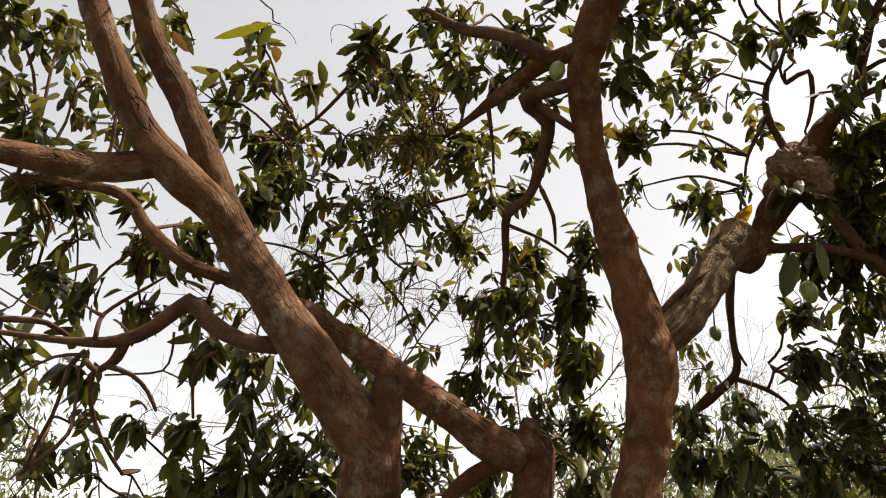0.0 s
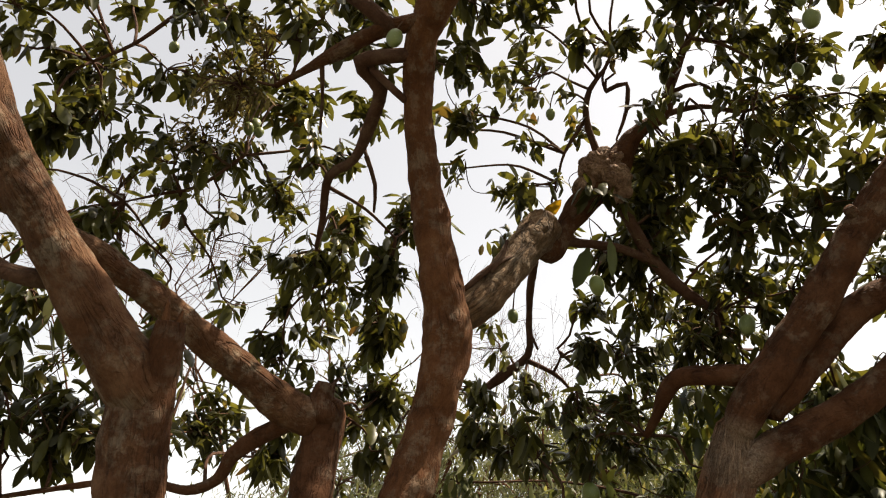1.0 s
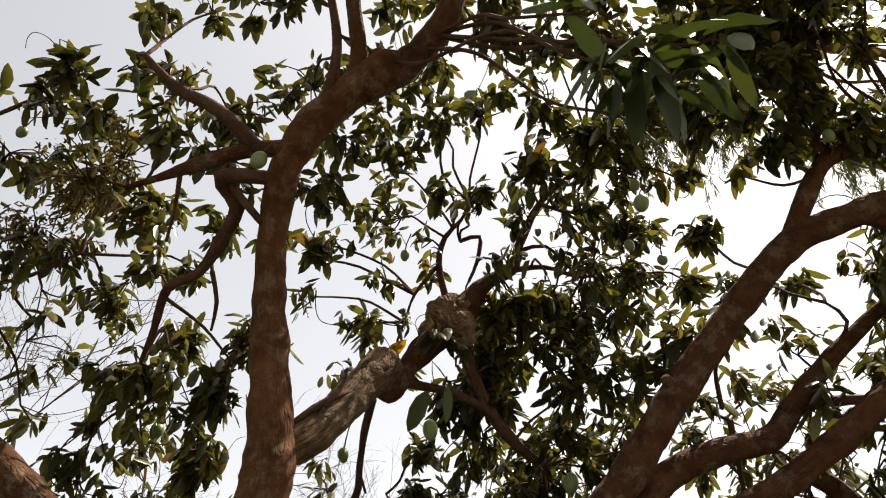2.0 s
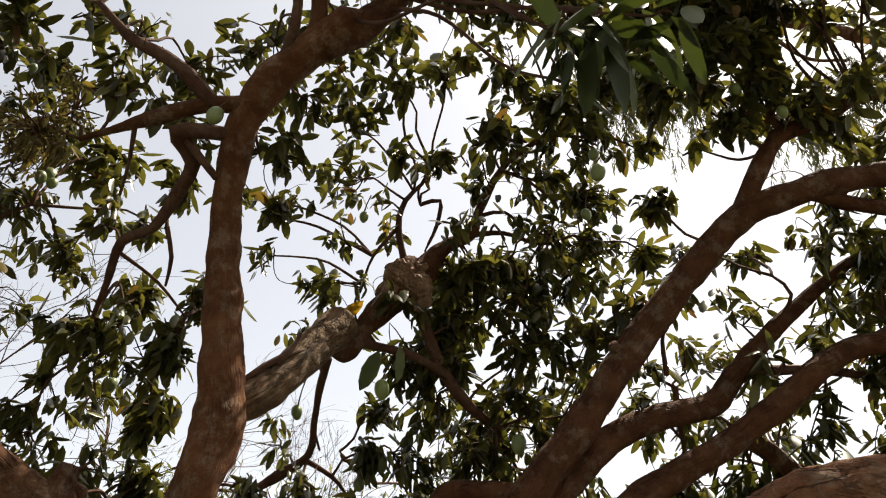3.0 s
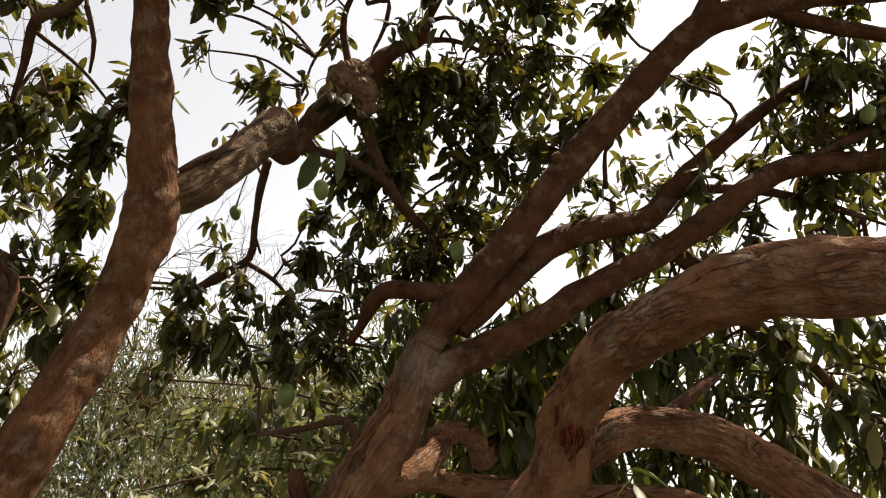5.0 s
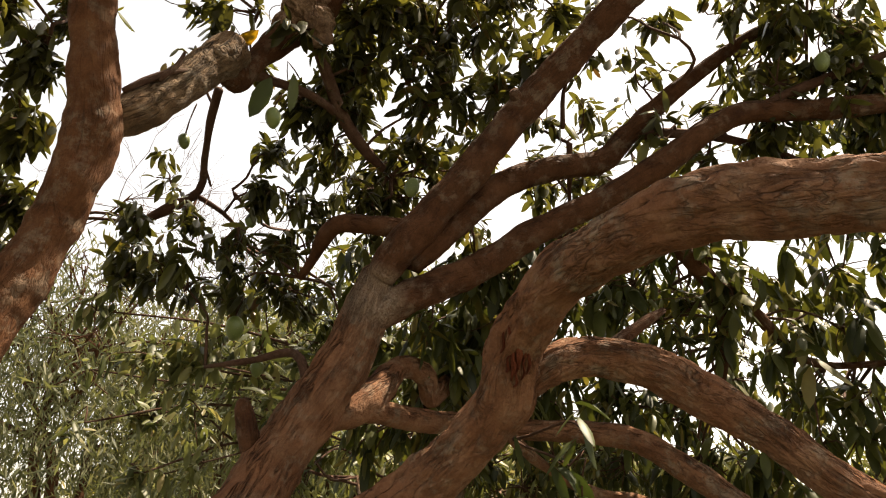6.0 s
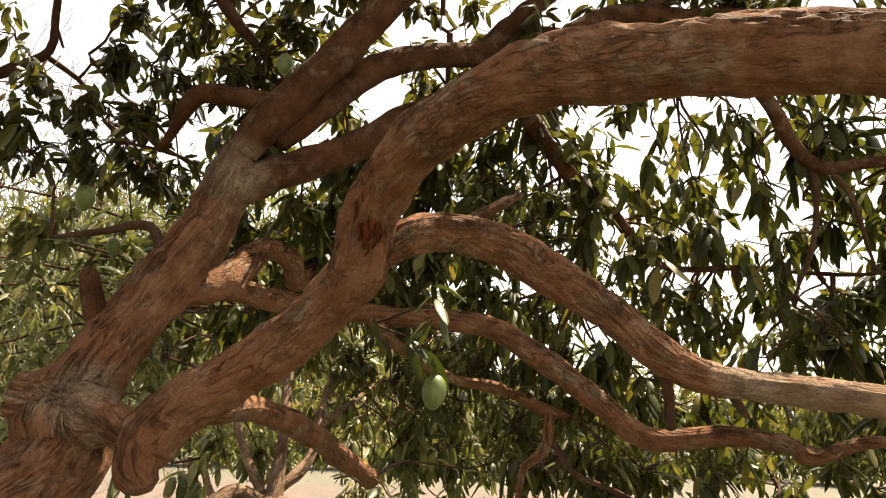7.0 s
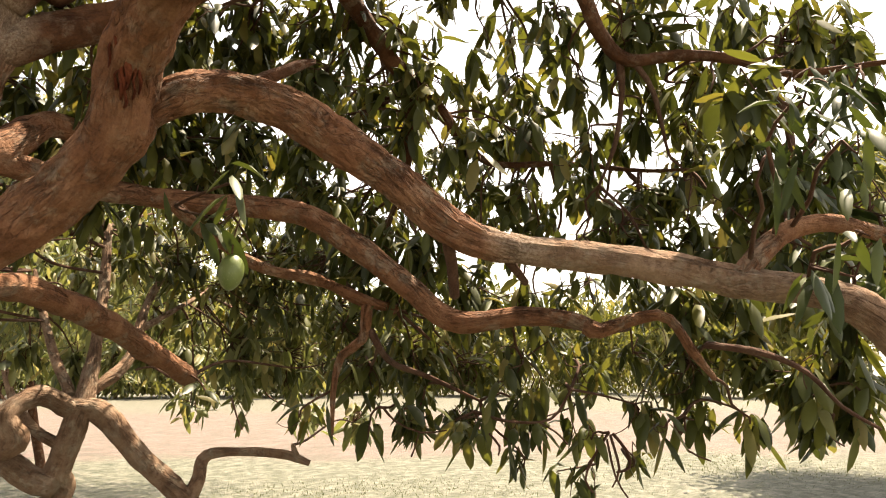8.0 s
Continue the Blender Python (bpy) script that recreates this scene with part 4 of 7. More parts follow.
# paler bark all round stands in for this limb's sunlit top
limb(mango_tree, "limb", [(1.609, 0.837, 1.931, 0.0407), (1.682, 0.714, 1.912, 0.0419), (1.766, 0.553, 1.891, 0.0414), (1.846, 0.344, 1.839, 0.0401), (1.891, 0.190, 1.808, 0.0390), (1.933, 0.081, 1.759, 0.0456), (1.970, 0.001, 1.668, 0.0485), (2.007, -0.082, 1.542, 0.0451)], mat=BARK_WORN_LIT, rough=1, label='pale brown limb beyond the elbow, with its sunlit top put into the bark')
limb(mango_tree, "branch", [(1.847, 0.330, 1.847, 0.0297), (1.887, 0.288, 1.905, 0.0287), (1.946, 0.228, 1.965, 0.0252), (2.021, 0.138, 1.990, 0.0228), (2.132, 0.010, 1.958, 0.0203)], mat=BARK_ROUGH)
limb(mango_tree, "stub", [(1.198, 1.366, 2.349, 0.0205), (1.293, 1.345, 2.414, 0.0171), (1.344, 1.334, 2.450, 0.0146), (1.394, 1.327, 2.480, 0.0089)], cut=True, mat=BARK, label='short dead twig stub')
limb(mango_tree, "branch", [(1.613, 0.840, 1.902, 0.0136), (1.747, 0.859, 1.860, 0.0101)])
limb(mango_tree, "branch", [(1.542, 0.982, 1.965, 0.0179), (1.602, 1.003, 1.900, 0.0156), (1.657, 1.029, 1.824, 0.0130)])
limb(mango_tree, "branch", [(2.296, 0.901, 1.773, 0.0268), (2.321, 0.867, 1.758, 0.0250), (2.393, 0.738, 1.807, 0.0214), (2.436, 0.665, 1.797, 0.0196), (2.486, 0.610, 1.694, 0.0160), (2.551, 0.558, 1.601, 0.0107)], mat=BARK_ROUGH)
limb(mango_tree, "branch", [(2.496, 0.566, 1.712, 0.0141), (2.529, 0.399, 1.682, 0.0103), (2.546, 0.275, 1.619, 0.0084), (2.552, 0.190, 1.517, 0.0065), (2.554, 0.093, 1.453, 0.0047)])
limb(mango_tree, "branch", [(1.564, 2.134, 2.202, 0.0244), (1.813, 2.219, 2.128, 0.0206), (2.039, 2.174, 2.042, 0.0238), (2.203, 2.046, 2.005, 0.0243), (2.342, 1.916, 1.927, 0.0268), (2.449, 1.817, 1.888, 0.0203)], mat=BARK_ROUGH)
limb(mango_tree, "branch", [(2.359, 1.898, 1.904, 0.0268), (2.357, 1.918, 1.762, 0.0222), (2.303, 1.986, 1.692, 0.0177), (2.284, 2.008, 1.554, 0.0120), (2.278, 2.003, 1.374, 0.0054)], mat=BARK_ROUGH)
limb(mango_tree, "branch", [(2.374, 1.893, 1.798, 0.0178), (2.443, 1.845, 1.674, 0.0157), (2.585, 1.734, 1.604, 0.0114), (2.740, 1.574, 1.503, 0.0069)])
limb(mango_tree, "branch", [(0.894, 2.047, 1.838, 0.0351), (1.096, 2.157, 1.859, 0.0422), (1.471, 2.386, 1.807, 0.0467), (1.848, 2.597, 1.696, 0.0476), (2.165, 2.782, 1.608, 0.0451)], cut=True, label='bare lower branch with a broken end', mat=BARK_ROUGH)
limb(mango_tree, "branch", [(1.918, 1.832, 3.236, 0.0401), (2.084, 1.810, 3.151, 0.0395), (2.243, 1.795, 3.046, 0.0386), (2.395, 1.754, 2.913, 0.0373), (2.527, 1.675, 2.814, 0.0308), (2.664, 1.606, 2.656, 0.0241), (2.786, 1.514, 2.566, 0.0170), (2.927, 1.228, 2.555, 0.0132), (3.049, 0.932, 2.506, 0.0094), (3.108, 0.727, 2.493, 0.0058)])
limb(mango_tree, "branch", [(2.395, 1.754, 2.913, 0.0303), (2.482, 1.772, 2.767, 0.0297), (2.542, 1.823, 2.603, 0.0217), (2.588, 1.880, 2.468, 0.0122)])
limb(mango_tree, "branch", [(2.227, 0.911, 3.064, 0.0287), (2.308, 0.872, 2.958, 0.0271), (2.406, 0.854, 2.858, 0.0276), (2.503, 0.783, 2.779, 0.0259), (2.570, 0.617, 2.781, 0.0217), (2.644, 0.435, 2.749, 0.0194), (2.698, 0.260, 2.672, 0.0152), (2.718, -0.026, 2.651, 0.0090)])
limb(mango_tree, "branch", [(2.474, 0.809, 2.799, 0.0159), (2.552, 0.830, 2.686, 0.0122), (2.623, 0.885, 2.513, 0.0093), (2.645, 0.969, 2.348, 0.0063)])
limb(mango_tree, "branch", [(2.510, 0.768, 2.774, 0.0140), (2.590, 0.723, 2.675, 0.0101), (2.688, 0.708, 2.476, 0.0061)])
limb(mango_tree, "branch", [(2.680, 0.349, 2.691, 0.0173), (2.687, 0.296, 2.548, 0.0151), (2.636, 0.275, 2.384, 0.0164), (2.523, 0.287, 2.220, 0.0139), (2.158, 0.251, 2.020, 0.0103)])
# crooked side twigs
limb(mango_tree, "twig", [(-1.477, 1.822, 2.748, 0.0132), (-1.506, 1.860, 2.722, 0.0132), (-1.542, 1.891, 2.708, 0.0103), (-1.585, 1.915, 2.704, 0.0088), (-1.620, 1.920, 2.732, 0.0073)])
limb(mango_tree, "twig", [(-1.556, 1.817, 2.752, 0.0073), (-1.559, 1.815, 2.793, 0.0073), (-1.555, 1.819, 2.825, 0.0059), (-1.518, 1.820, 2.864, 0.0051), (-1.459, 1.818, 2.910, 0.0044), (-1.417, 1.820, 2.948, 0.0029)])
limb(mango_tree, "twig", [(-1.541, 1.785, 2.805, 0.0059), (-1.575, 1.796, 2.822, 0.0044), (-1.607, 1.806, 2.843, 0.0029)])
limb(mango_tree, "twig", [(-1.519, 1.854, 2.693, 0.0073), (-1.466, 1.885, 2.683, 0.0059), (-1.432, 1.928, 2.654, 0.0059), (-1.418, 1.973, 2.620, 0.0044), (-1.440, 1.971, 2.660, 0.0029)])
limb(mango_tree, "twig", [(-1.554, 1.856, 2.687, 0.0073), (-1.574, 1.904, 2.645, 0.0066), (-1.573, 1.964, 2.586, 0.0059), (-1.544, 2.028, 2.521, 0.0051), (-1.512, 2.080, 2.476, 0.0044)])
limb(mango_tree, "twig", [(-1.582, 1.833, 2.723, 0.0073), (-1.632, 1.873, 2.693, 0.0066), (-1.662, 1.926, 2.643, 0.0059), (-1.695, 1.977, 2.594, 0.0051), (-1.749, 2.039, 2.528, 0.0044), (-1.787, 2.093, 2.476, 0.0037)])
limb(mango_tree, "twig", [(-1.596, 1.837, 2.715, 0.0051), (-1.672, 1.858, 2.714, 0.0044), (-1.765, 1.898, 2.682, 0.0037), (-1.837, 1.940, 2.647, 0.0029)])
limb(mango_tree, "twig", [(-1.352, 1.810, 2.776, 0.0032), (-1.364, 1.857, 2.736, 0.0032), (-1.395, 1.899, 2.704, 0.0029), (-1.475, 1.921, 2.700, 0.0029), (-1.567, 1.941, 2.701, 0.0026)])
limb(mango_tree, "twig", [(-1.378, 1.861, 2.690, 0.0026), (-1.320, 1.896, 2.675, 0.0022)])
limb(mango_tree, "twig", [(-1.239, 1.837, 2.739, 0.0059), (-1.278, 1.864, 2.730, 0.0059), (-1.311, 1.906, 2.698, 0.0051), (-1.321, 1.953, 2.659, 0.0044), (-1.325, 2.004, 2.613, 0.0037)])
limb(mango_tree, "twig", [(-1.472, 1.810, 2.768, 0.0044), (-1.500, 1.815, 2.796, 0.0037), (-1.528, 1.827, 2.813, 0.0029)])
limb(mango_tree, "twig", [(-1.673, 1.785, 2.796, 0.0044), (-1.744, 1.787, 2.827, 0.0032), (-1.799, 1.791, 2.854, 0.0029), (-1.846, 1.798, 2.879, 0.0023)])
limb(mango_tree, "twig", [(-1.804, 1.786, 2.785, 0.0088), (-1.749, 1.807, 2.794, 0.0088), (-1.704, 1.830, 2.797, 0.0073), (-1.660, 1.866, 2.779, 0.0073)])
limb(low_tree, "trunk", [(1.150, 3.200, -0.050, 0.1200), (1.200, 3.250, 0.500, 0.1000), (1.900, 3.365, 1.016, 0.0654), (1.908, 3.330, 1.191, 0.0608), (1.943, 3.272, 1.405, 0.0566), (2.040, 3.336, 1.679, 0.0336), (2.201, 3.557, 2.099, 0.0282), (2.329, 3.771, 2.453, 0.0212)], mat=BARK_WORN_LIT, label='slender forked trunk')
limb(low_tree, "branch", [(1.930, 3.282, 1.457, 0.0517), (1.783, 3.310, 1.524, 0.0455), (1.650, 3.319, 1.443, 0.0500), (1.686, 3.312, 1.328, 0.0620), (1.532, 3.438, 1.287, 0.0645), (1.370, 3.564, 1.277, 0.0671), (1.191, 3.701, 1.296, 0.0671), (0.928, 3.946, 1.314, 0.0568)], mat=BARK_WORN_LIT)
limb(low_tree, "branch", [(1.910, 3.295, 1.470, 0.0491), (2.032, 3.219, 1.441, 0.0550), (2.148, 3.129, 1.269, 0.0528), (2.268, 3.023, 1.117, 0.0530), (2.362, 2.926, 0.989, 0.0480)], mat=BARK_WORN_LIT)
limb(low_tree, "branch", [(1.884, 3.306, 1.116, 0.0511), (1.824, 3.389, 1.147, 0.0562), (1.758, 3.468, 1.217, 0.0562), (1.674, 3.581, 1.272, 0.0511)], mat=BARK_WORN_LIT)
limb(low_tree, "branch", [(2.334, 2.954, 1.016, 0.0429), (2.378, 2.937, 1.116, 0.0358), (2.414, 2.925, 1.229, 0.0272), (2.563, 2.797, 1.239, 0.0211), (2.690, 2.672, 1.221, 0.0253), (2.771, 2.582, 1.178, 0.0173)], mat=BARK_WORN_LIT, cut=True)
limb(low_tree, "branch", [(2.728, 2.630, 1.201, 0.0213), (2.718, 2.651, 1.267, 0.0120)], mat=BARK_WORN_LIT)
limb(low_tree, "branch", [(1.897, 3.290, 1.294, 0.0267), (1.819, 3.397, 1.370, 0.0243), (1.753, 3.494, 1.522, 0.0196), (1.754, 3.606, 1.678, 0.0126)], mat=BARK_WORN_LIT)
limb(low_tree, "branch", [(1.993, 3.305, 1.519, 0.0328), (2.223, 3.338, 1.682, 0.0296), (2.445, 3.530, 1.997, 0.0236), (2.688, 3.689, 2.264, 0.0160)], mat=BARK_WORN_LIT)
limb(low_tree, "branch", [(1.942, 3.336, 1.520, 0.0275), (1.972, 3.603, 1.765, 0.0213), (2.047, 3.980, 2.175, 0.0174)], mat=BARK_WORN_LIT)
limb(low_tree, "branch", [(2.289, 3.408, 1.830, 0.0223), (2.581, 3.562, 1.945, 0.0167), (2.986, 3.738, 2.125, 0.0118)], mat=BARK_WORN_LIT)
limb(gum_tree, "trunk", [(11.600, -3.000, -0.100, 0.2400), (11.400, -2.600, 4.500, 0.2000), (10.600, 0.500, 9.300, 0.1400), (5.235, 2.698, 9.817, 0.0600)], mat=FAR_BARK)
limb(gum_tree, "limb", [(5.235, 2.698, 9.817, 0.0323), (5.012, 3.152, 9.294, 0.0224), (4.698, 3.465, 8.990, 0.0159)], mat=FAR_BARK)
limb(gum_tree, "limb", [(5.235, 2.698, 9.817, 0.0323), (5.805, 2.522, 9.162, 0.0220), (6.000, 2.179, 8.819, 0.0150)], mat=FAR_BARK)
limb(mango_tree, "twig", [(2.310, 1.769, 1.486, 0.0053), (2.337, 1.728, 1.433, 0.0042), (2.393, 1.645, 1.390, 0.0042), (2.449, 1.562, 1.398, 0.0031)], mat=TWIG)
limb(mango_tree, "twig", [(2.389, 1.650, 1.390, 0.0031), (2.377, 1.660, 1.339, 0.0031), (2.365, 1.670, 1.301, 0.0041)], mat=TWIG)
limb(mango_tree, "twig", [(2.727, 0.998, 1.397, 0.0061), (2.694, 1.058, 1.292, 0.0051), (2.676, 1.080, 1.220, 0.0040), (2.680, 1.052, 1.176, 0.0040)], mat=TWIG)
limb(mango_tree, "twig", [(2.728, 0.994, 1.386, 0.0061), (2.726, 0.963, 1.263, 0.0050), (2.708, 0.986, 1.198, 0.0030)], mat=TWIG)
limb(mango_tree, "twig", [(2.722, 1.006, 1.369, 0.0051), (2.717, 0.975, 1.233, 0.0040), (2.721, 0.932, 1.161, 0.0030)], mat=TWIG)
limb(mango_tree, "twig", [(2.732, 0.984, 1.391, 0.0071), (2.743, 0.935, 1.325, 0.0060), (2.739, 0.928, 1.269, 0.0060), (2.721, 0.971, 1.251, 0.0050)], mat=TWIG)
limb(mango_tree, "twig", [(2.803, 0.771, 1.449, 0.0050), (2.803, 0.761, 1.404, 0.0050), (2.811, 0.732, 1.408, 0.0050), (2.813, 0.736, 1.462, 0.0040)], mat=TWIG)
limb(mango_tree, "twig", [(2.804, 0.757, 1.404, 0.0050), (2.806, 0.725, 1.336, 0.0039), (2.821, 0.649, 1.302, 0.0029)], mat=TWIG)
limb(mango_tree, "twig", [(2.509, 1.472, 1.472, 0.0063), (2.574, 1.351, 1.433, 0.0063), (2.647, 1.203, 1.443, 0.0052), (2.683, 1.131, 1.556, 0.0042)], mat=TWIG)
limb(mango_tree, "twig", [(2.535, 1.416, 1.386, 0.0042), (2.550, 1.380, 1.339, 0.0052), (2.545, 1.383, 1.305, 0.0031)], mat=TWIG)
limb(mango_tree, "twig", [(2.627, 1.242, 1.430, 0.0042), (2.652, 1.183, 1.392, 0.0041), (2.665, 1.145, 1.350, 0.0041)], mat=TWIG)
limb(mango_tree, "twig", [(2.897, 0.281, 1.561, 0.0056), (2.897, 0.244, 1.474, 0.0046), (2.892, 0.258, 1.403, 0.0037), (2.893, 0.218, 1.371, 0.0027)], mat=TWIG)
limb(mango_tree, "twig", [(1.737, 2.336, 1.605, 0.0050), (1.687, 2.372, 1.643, 0.0049), (1.640, 2.405, 1.632, 0.0039)], mat=TWIG)
limb(mango_tree, "twig", [(1.913, 2.193, 1.526, 0.0041), (1.930, 2.175, 1.452, 0.0030), (1.942, 2.160, 1.410, 0.0030)], mat=TWIG)

# ---- foliage ----
foliage("left", (-2.02, 1.65, 3.75), 0.13, 0.13, 9, droop=1.3)
foliage("left", (-2.03, 1.87, 3.98), 0.15, 0.15, 4, droop=1.3)
foliage("left", (-1.74, 1.80, 3.92), 0.15, 0.15, 1, droop=1.3)
foliage("left", (-1.54, 1.72, 3.85), 0.14, 0.14, 3, droop=1.3)
foliage("left", (-1.55, 2.28, 4.41), 0.09, 0.09, 2, droop=1.3)
foliage("left", (-1.94, 1.70, 3.50), 0.13, 0.13, 3, droop=1.3)
foliage("left", (-1.96, 1.92, 3.72), 0.15, 0.15, 4, droop=1.3)
foliage("left", (-1.76, 1.89, 3.76), 0.15, 0.15, 3, droop=1.3)
foliage("left", (-1.67, 2.16, 3.95), 0.17, 0.17, 4, droop=1.3)
foliage("left", (-1.46, 2.19, 4.08), 0.08, 0.08, 5, droop=1.3)
foliage("left", (-1.91, 1.77, 3.38), 0.13, 0.13, 2, droop=1.3)
foliage("left", (-1.87, 1.88, 3.49), 0.14, 0.14, 1, droop=1.3)
foliage("left", (-1.89, 2.18, 3.77), 0.08, 0.08, 2, droop=1.3)
foliage("left", (-1.64, 2.26, 3.81), 0.08, 0.08, 2, droop=1.3)
foliage("left", (-1.51, 2.46, 3.95), 0.09, 0.09, 6, droop=1.3)
foliage("left", (-2.04, 2.05, 3.34), 0.14, 0.14, 8, droop=1.3)
foliage("left", (-1.98, 2.11, 3.45), 0.15, 0.15, 3, droop=1.3)
foliage("left", (-1.67, 2.03, 3.36), 0.07, 0.07, 3, droop=1.3)
foliage("left", (-1.44, 2.41, 3.62), 0.08, 0.08, 11, droop=1.3)
foliage("left", (-2.00, 2.08, 3.16), 0.14, 0.14, 2, droop=1.3)
foliage("left", (-1.87, 2.14, 3.18), 0.14, 0.14, 4, droop=1.3)
foliage("left", (-1.73, 2.26, 3.28), 0.07, 0.07, 7, droop=1.3)
foliage("left", (-1.61, 2.40, 3.40), 0.08, 0.08, 6, droop=1.3)
foliage("left", (-1.62, 2.85, 3.69), 0.09, 0.09, 11, droop=1.3)
foliage("left", (-2.01, 2.20, 3.04), 0.14, 0.14, 2, droop=1.3)
foliage("left", (-1.80, 2.09, 2.99), 0.06, 0.06, 4, droop=1.3)
foliage("left", (-1.78, 2.43, 3.14), 0.08, 0.08, 4, droop=1.3)
foliage("left", (-1.49, 2.29, 3.09), 0.07, 0.07, 2, droop=1.3)
foliage("left", (-1.55, 3.09, 3.45), 0.20, 0.20, 4, droop=1.3)
foliage("left", (-2.17, 2.45, 2.96), 0.15, 0.15, 4, size=0.12, leaves=11, droop=1.5)
foliage("left", (-1.99, 2.55, 2.97), 0.08, 0.08, 2, size=0.12, leaves=11, droop=1.5)
foliage("left", (-1.63, 2.73, 3.11), 0.08, 0.08, 3, size=0.12, leaves=11, droop=1.5)
foliage("left", (-1.59, 3.12, 3.20), 0.19, 0.19, 7, size=0.12, leaves=11, droop=1.5)
foliage("left", (-1.94, 2.28, 2.68), 0.13, 0.13, 1, size=0.12, leaves=11, droop=1.5)
foliage("left", (-2.00, 2.64, 2.78), 0.08, 0.08, 1, size=0.12, leaves=11, droop=1.5)
foliage("left", (-1.81, 2.68, 2.79), 0.08, 0.08, 2, size=0.12, leaves=11, droop=1.5)
foliage("left", (-1.60, 2.65, 2.80), 0.08, 0.08, 2, size=0.12, leaves=11, droop=1.5)
foliage("left", (-1.44, 2.75, 2.85), 0.16, 0.16, 2, size=0.12, leaves=11, droop=1.5)
foliage("left", (-1.98, 2.46, 2.53), 0.14, 0.14, 2, size=0.12, leaves=11, droop=1.5)
foliage("left", (-1.98, 2.74, 2.63), 0.16, 0.16, 3, size=0.12, leaves=11, droop=1.5)
foliage("left", (-1.62, 2.40, 2.54), 0.13, 0.13, 2, size=0.12, leaves=11, droop=1.5)
foliage("left", (-1.57, 2.73, 2.64), 0.15, 0.15, 5, size=0.12, leaves=11, droop=1.5)
foliage("left", (-1.43, 2.90, 2.67), 0.16, 0.16, 8, size=0.12, leaves=11, droop=1.5)
foliage("middle", (-1.02, 2.05, 4.16), 0.08, 0.08, 4, droop=1.3)
foliage("middle", (-0.82, 2.08, 4.25), 0.17, 0.17, 3, droop=1.3)
foliage("middle", (-0.66, 2.39, 4.55), 0.20, 0.20, 8, droop=1.3)
foliage("middle", (-0.40, 2.26, 4.41), 0.18, 0.18, 10, droop=1.3)
foliage("middle", (-0.14, 2.15, 4.35), 0.18, 0.18, 3, droop=1.3)
foliage("middle", (0.03, 2.06, 4.29), 0.17, 0.17, 4, droop=1.3)
foliage("middle", (0.25, 2.15, 4.41), 0.18, 0.18, 9, droop=1.3)
foliage("middle", (0.44, 2.01, 4.21), 0.08, 0.08, 3, droop=1.3)
foliage("middle", (0.56, 1.91, 4.11), 0.07, 0.07, 4, droop=1.3)
foliage("middle", (0.87, 2.05, 4.29), 0.08, 0.08, 4, droop=1.3)
foliage("middle", (-1.35, 2.52, 4.37), 0.10, 0.10, 3, droop=1.3)
foliage("middle", (-1.03, 2.22, 4.10), 0.08, 0.08, 4, droop=1.3)
foliage("middle", (-0.91, 2.57, 4.44), 0.20, 0.20, 10, droop=1.3)
foliage("middle", (-0.65, 2.21, 4.13), 0.17, 0.17, 8, droop=1.3)
foliage("middle", (-0.40, 2.18, 4.08), 0.17, 0.17, 6, droop=1.3)
foliage("middle", (-0.19, 2.14, 4.06), 0.17, 0.17, 2, droop=1.3)
foliage("middle", (0.01, 2.18, 4.05), 0.17, 0.17, 7, droop=1.3)
foliage("middle", (0.38, 2.46, 4.40), 0.19, 0.19, 8, droop=1.3)
foliage("middle", (0.48, 2.20, 4.08), 0.08, 0.08, 2, droop=1.3)
foliage("middle", (0.75, 2.01, 3.94), 0.07, 0.07, 3, droop=1.3)
foliage("middle", (-1.40, 2.69, 4.13), 0.20, 0.20, 9, droop=1.3)
foliage("middle", (-1.13, 2.67, 4.14), 0.20, 0.20, 9, droop=1.3)
foliage("middle", (-0.82, 2.61, 4.12), 0.19, 0.19, 10, droop=1.3)
foliage("middle", (-0.62, 2.78, 4.23), 0.21, 0.21, 17, droop=1.3)
foliage("middle", (-0.31, 2.63, 4.11), 0.09, 0.09, 7, droop=1.3)
foliage("middle", (-0.05, 2.69, 4.27), 0.10, 0.10, 3, droop=1.3)
foliage("middle", (0.08, 2.52, 4.12), 0.09, 0.09, 8, droop=1.3)
foliage("middle", (0.28, 2.31, 3.87), 0.17, 0.17, 2, droop=1.3)
foliage("middle", (0.62, 2.49, 4.14), 0.09, 0.09, 2, droop=1.3)
foliage("middle", (0.82, 2.47, 4.04), 0.09, 0.09, 2, droop=1.3)
foliage("middle", (0.94, 2.28, 3.95), 0.08, 0.08, 6, droop=1.3)
foliage("middle", (-1.30, 2.55, 3.73), 0.18, 0.18, 14, droop=1.3)
foliage("middle", (-1.04, 2.49, 3.67), 0.17, 0.17, 6, droop=1.3)
foliage("middle", (-0.83, 2.71, 3.85), 0.19, 0.19, 8, droop=1.3)
foliage("middle", (-0.56, 2.48, 3.71), 0.17, 0.17, 3, droop=1.3)
foliage("middle", (-0.36, 2.83, 4.02), 0.10, 0.10, 6, droop=1.3)
foliage("middle", (0.09, 2.59, 3.88), 0.09, 0.09, 2, droop=1.3)
foliage("middle", (0.37, 2.68, 3.87), 0.09, 0.09, 4, droop=1.3)
foliage("middle", (0.51, 2.50, 3.79), 0.17, 0.17, 3, droop=1.3)
foliage("middle", (0.65, 2.30, 3.69), 0.16, 0.16, 2, droop=1.3)
foliage("middle", (1.02, 2.59, 3.85), 0.18, 0.18, 35, droop=1.3)
foliage("middle", (-1.28, 2.81, 3.66), 0.19, 0.19, 5, droop=1.3)
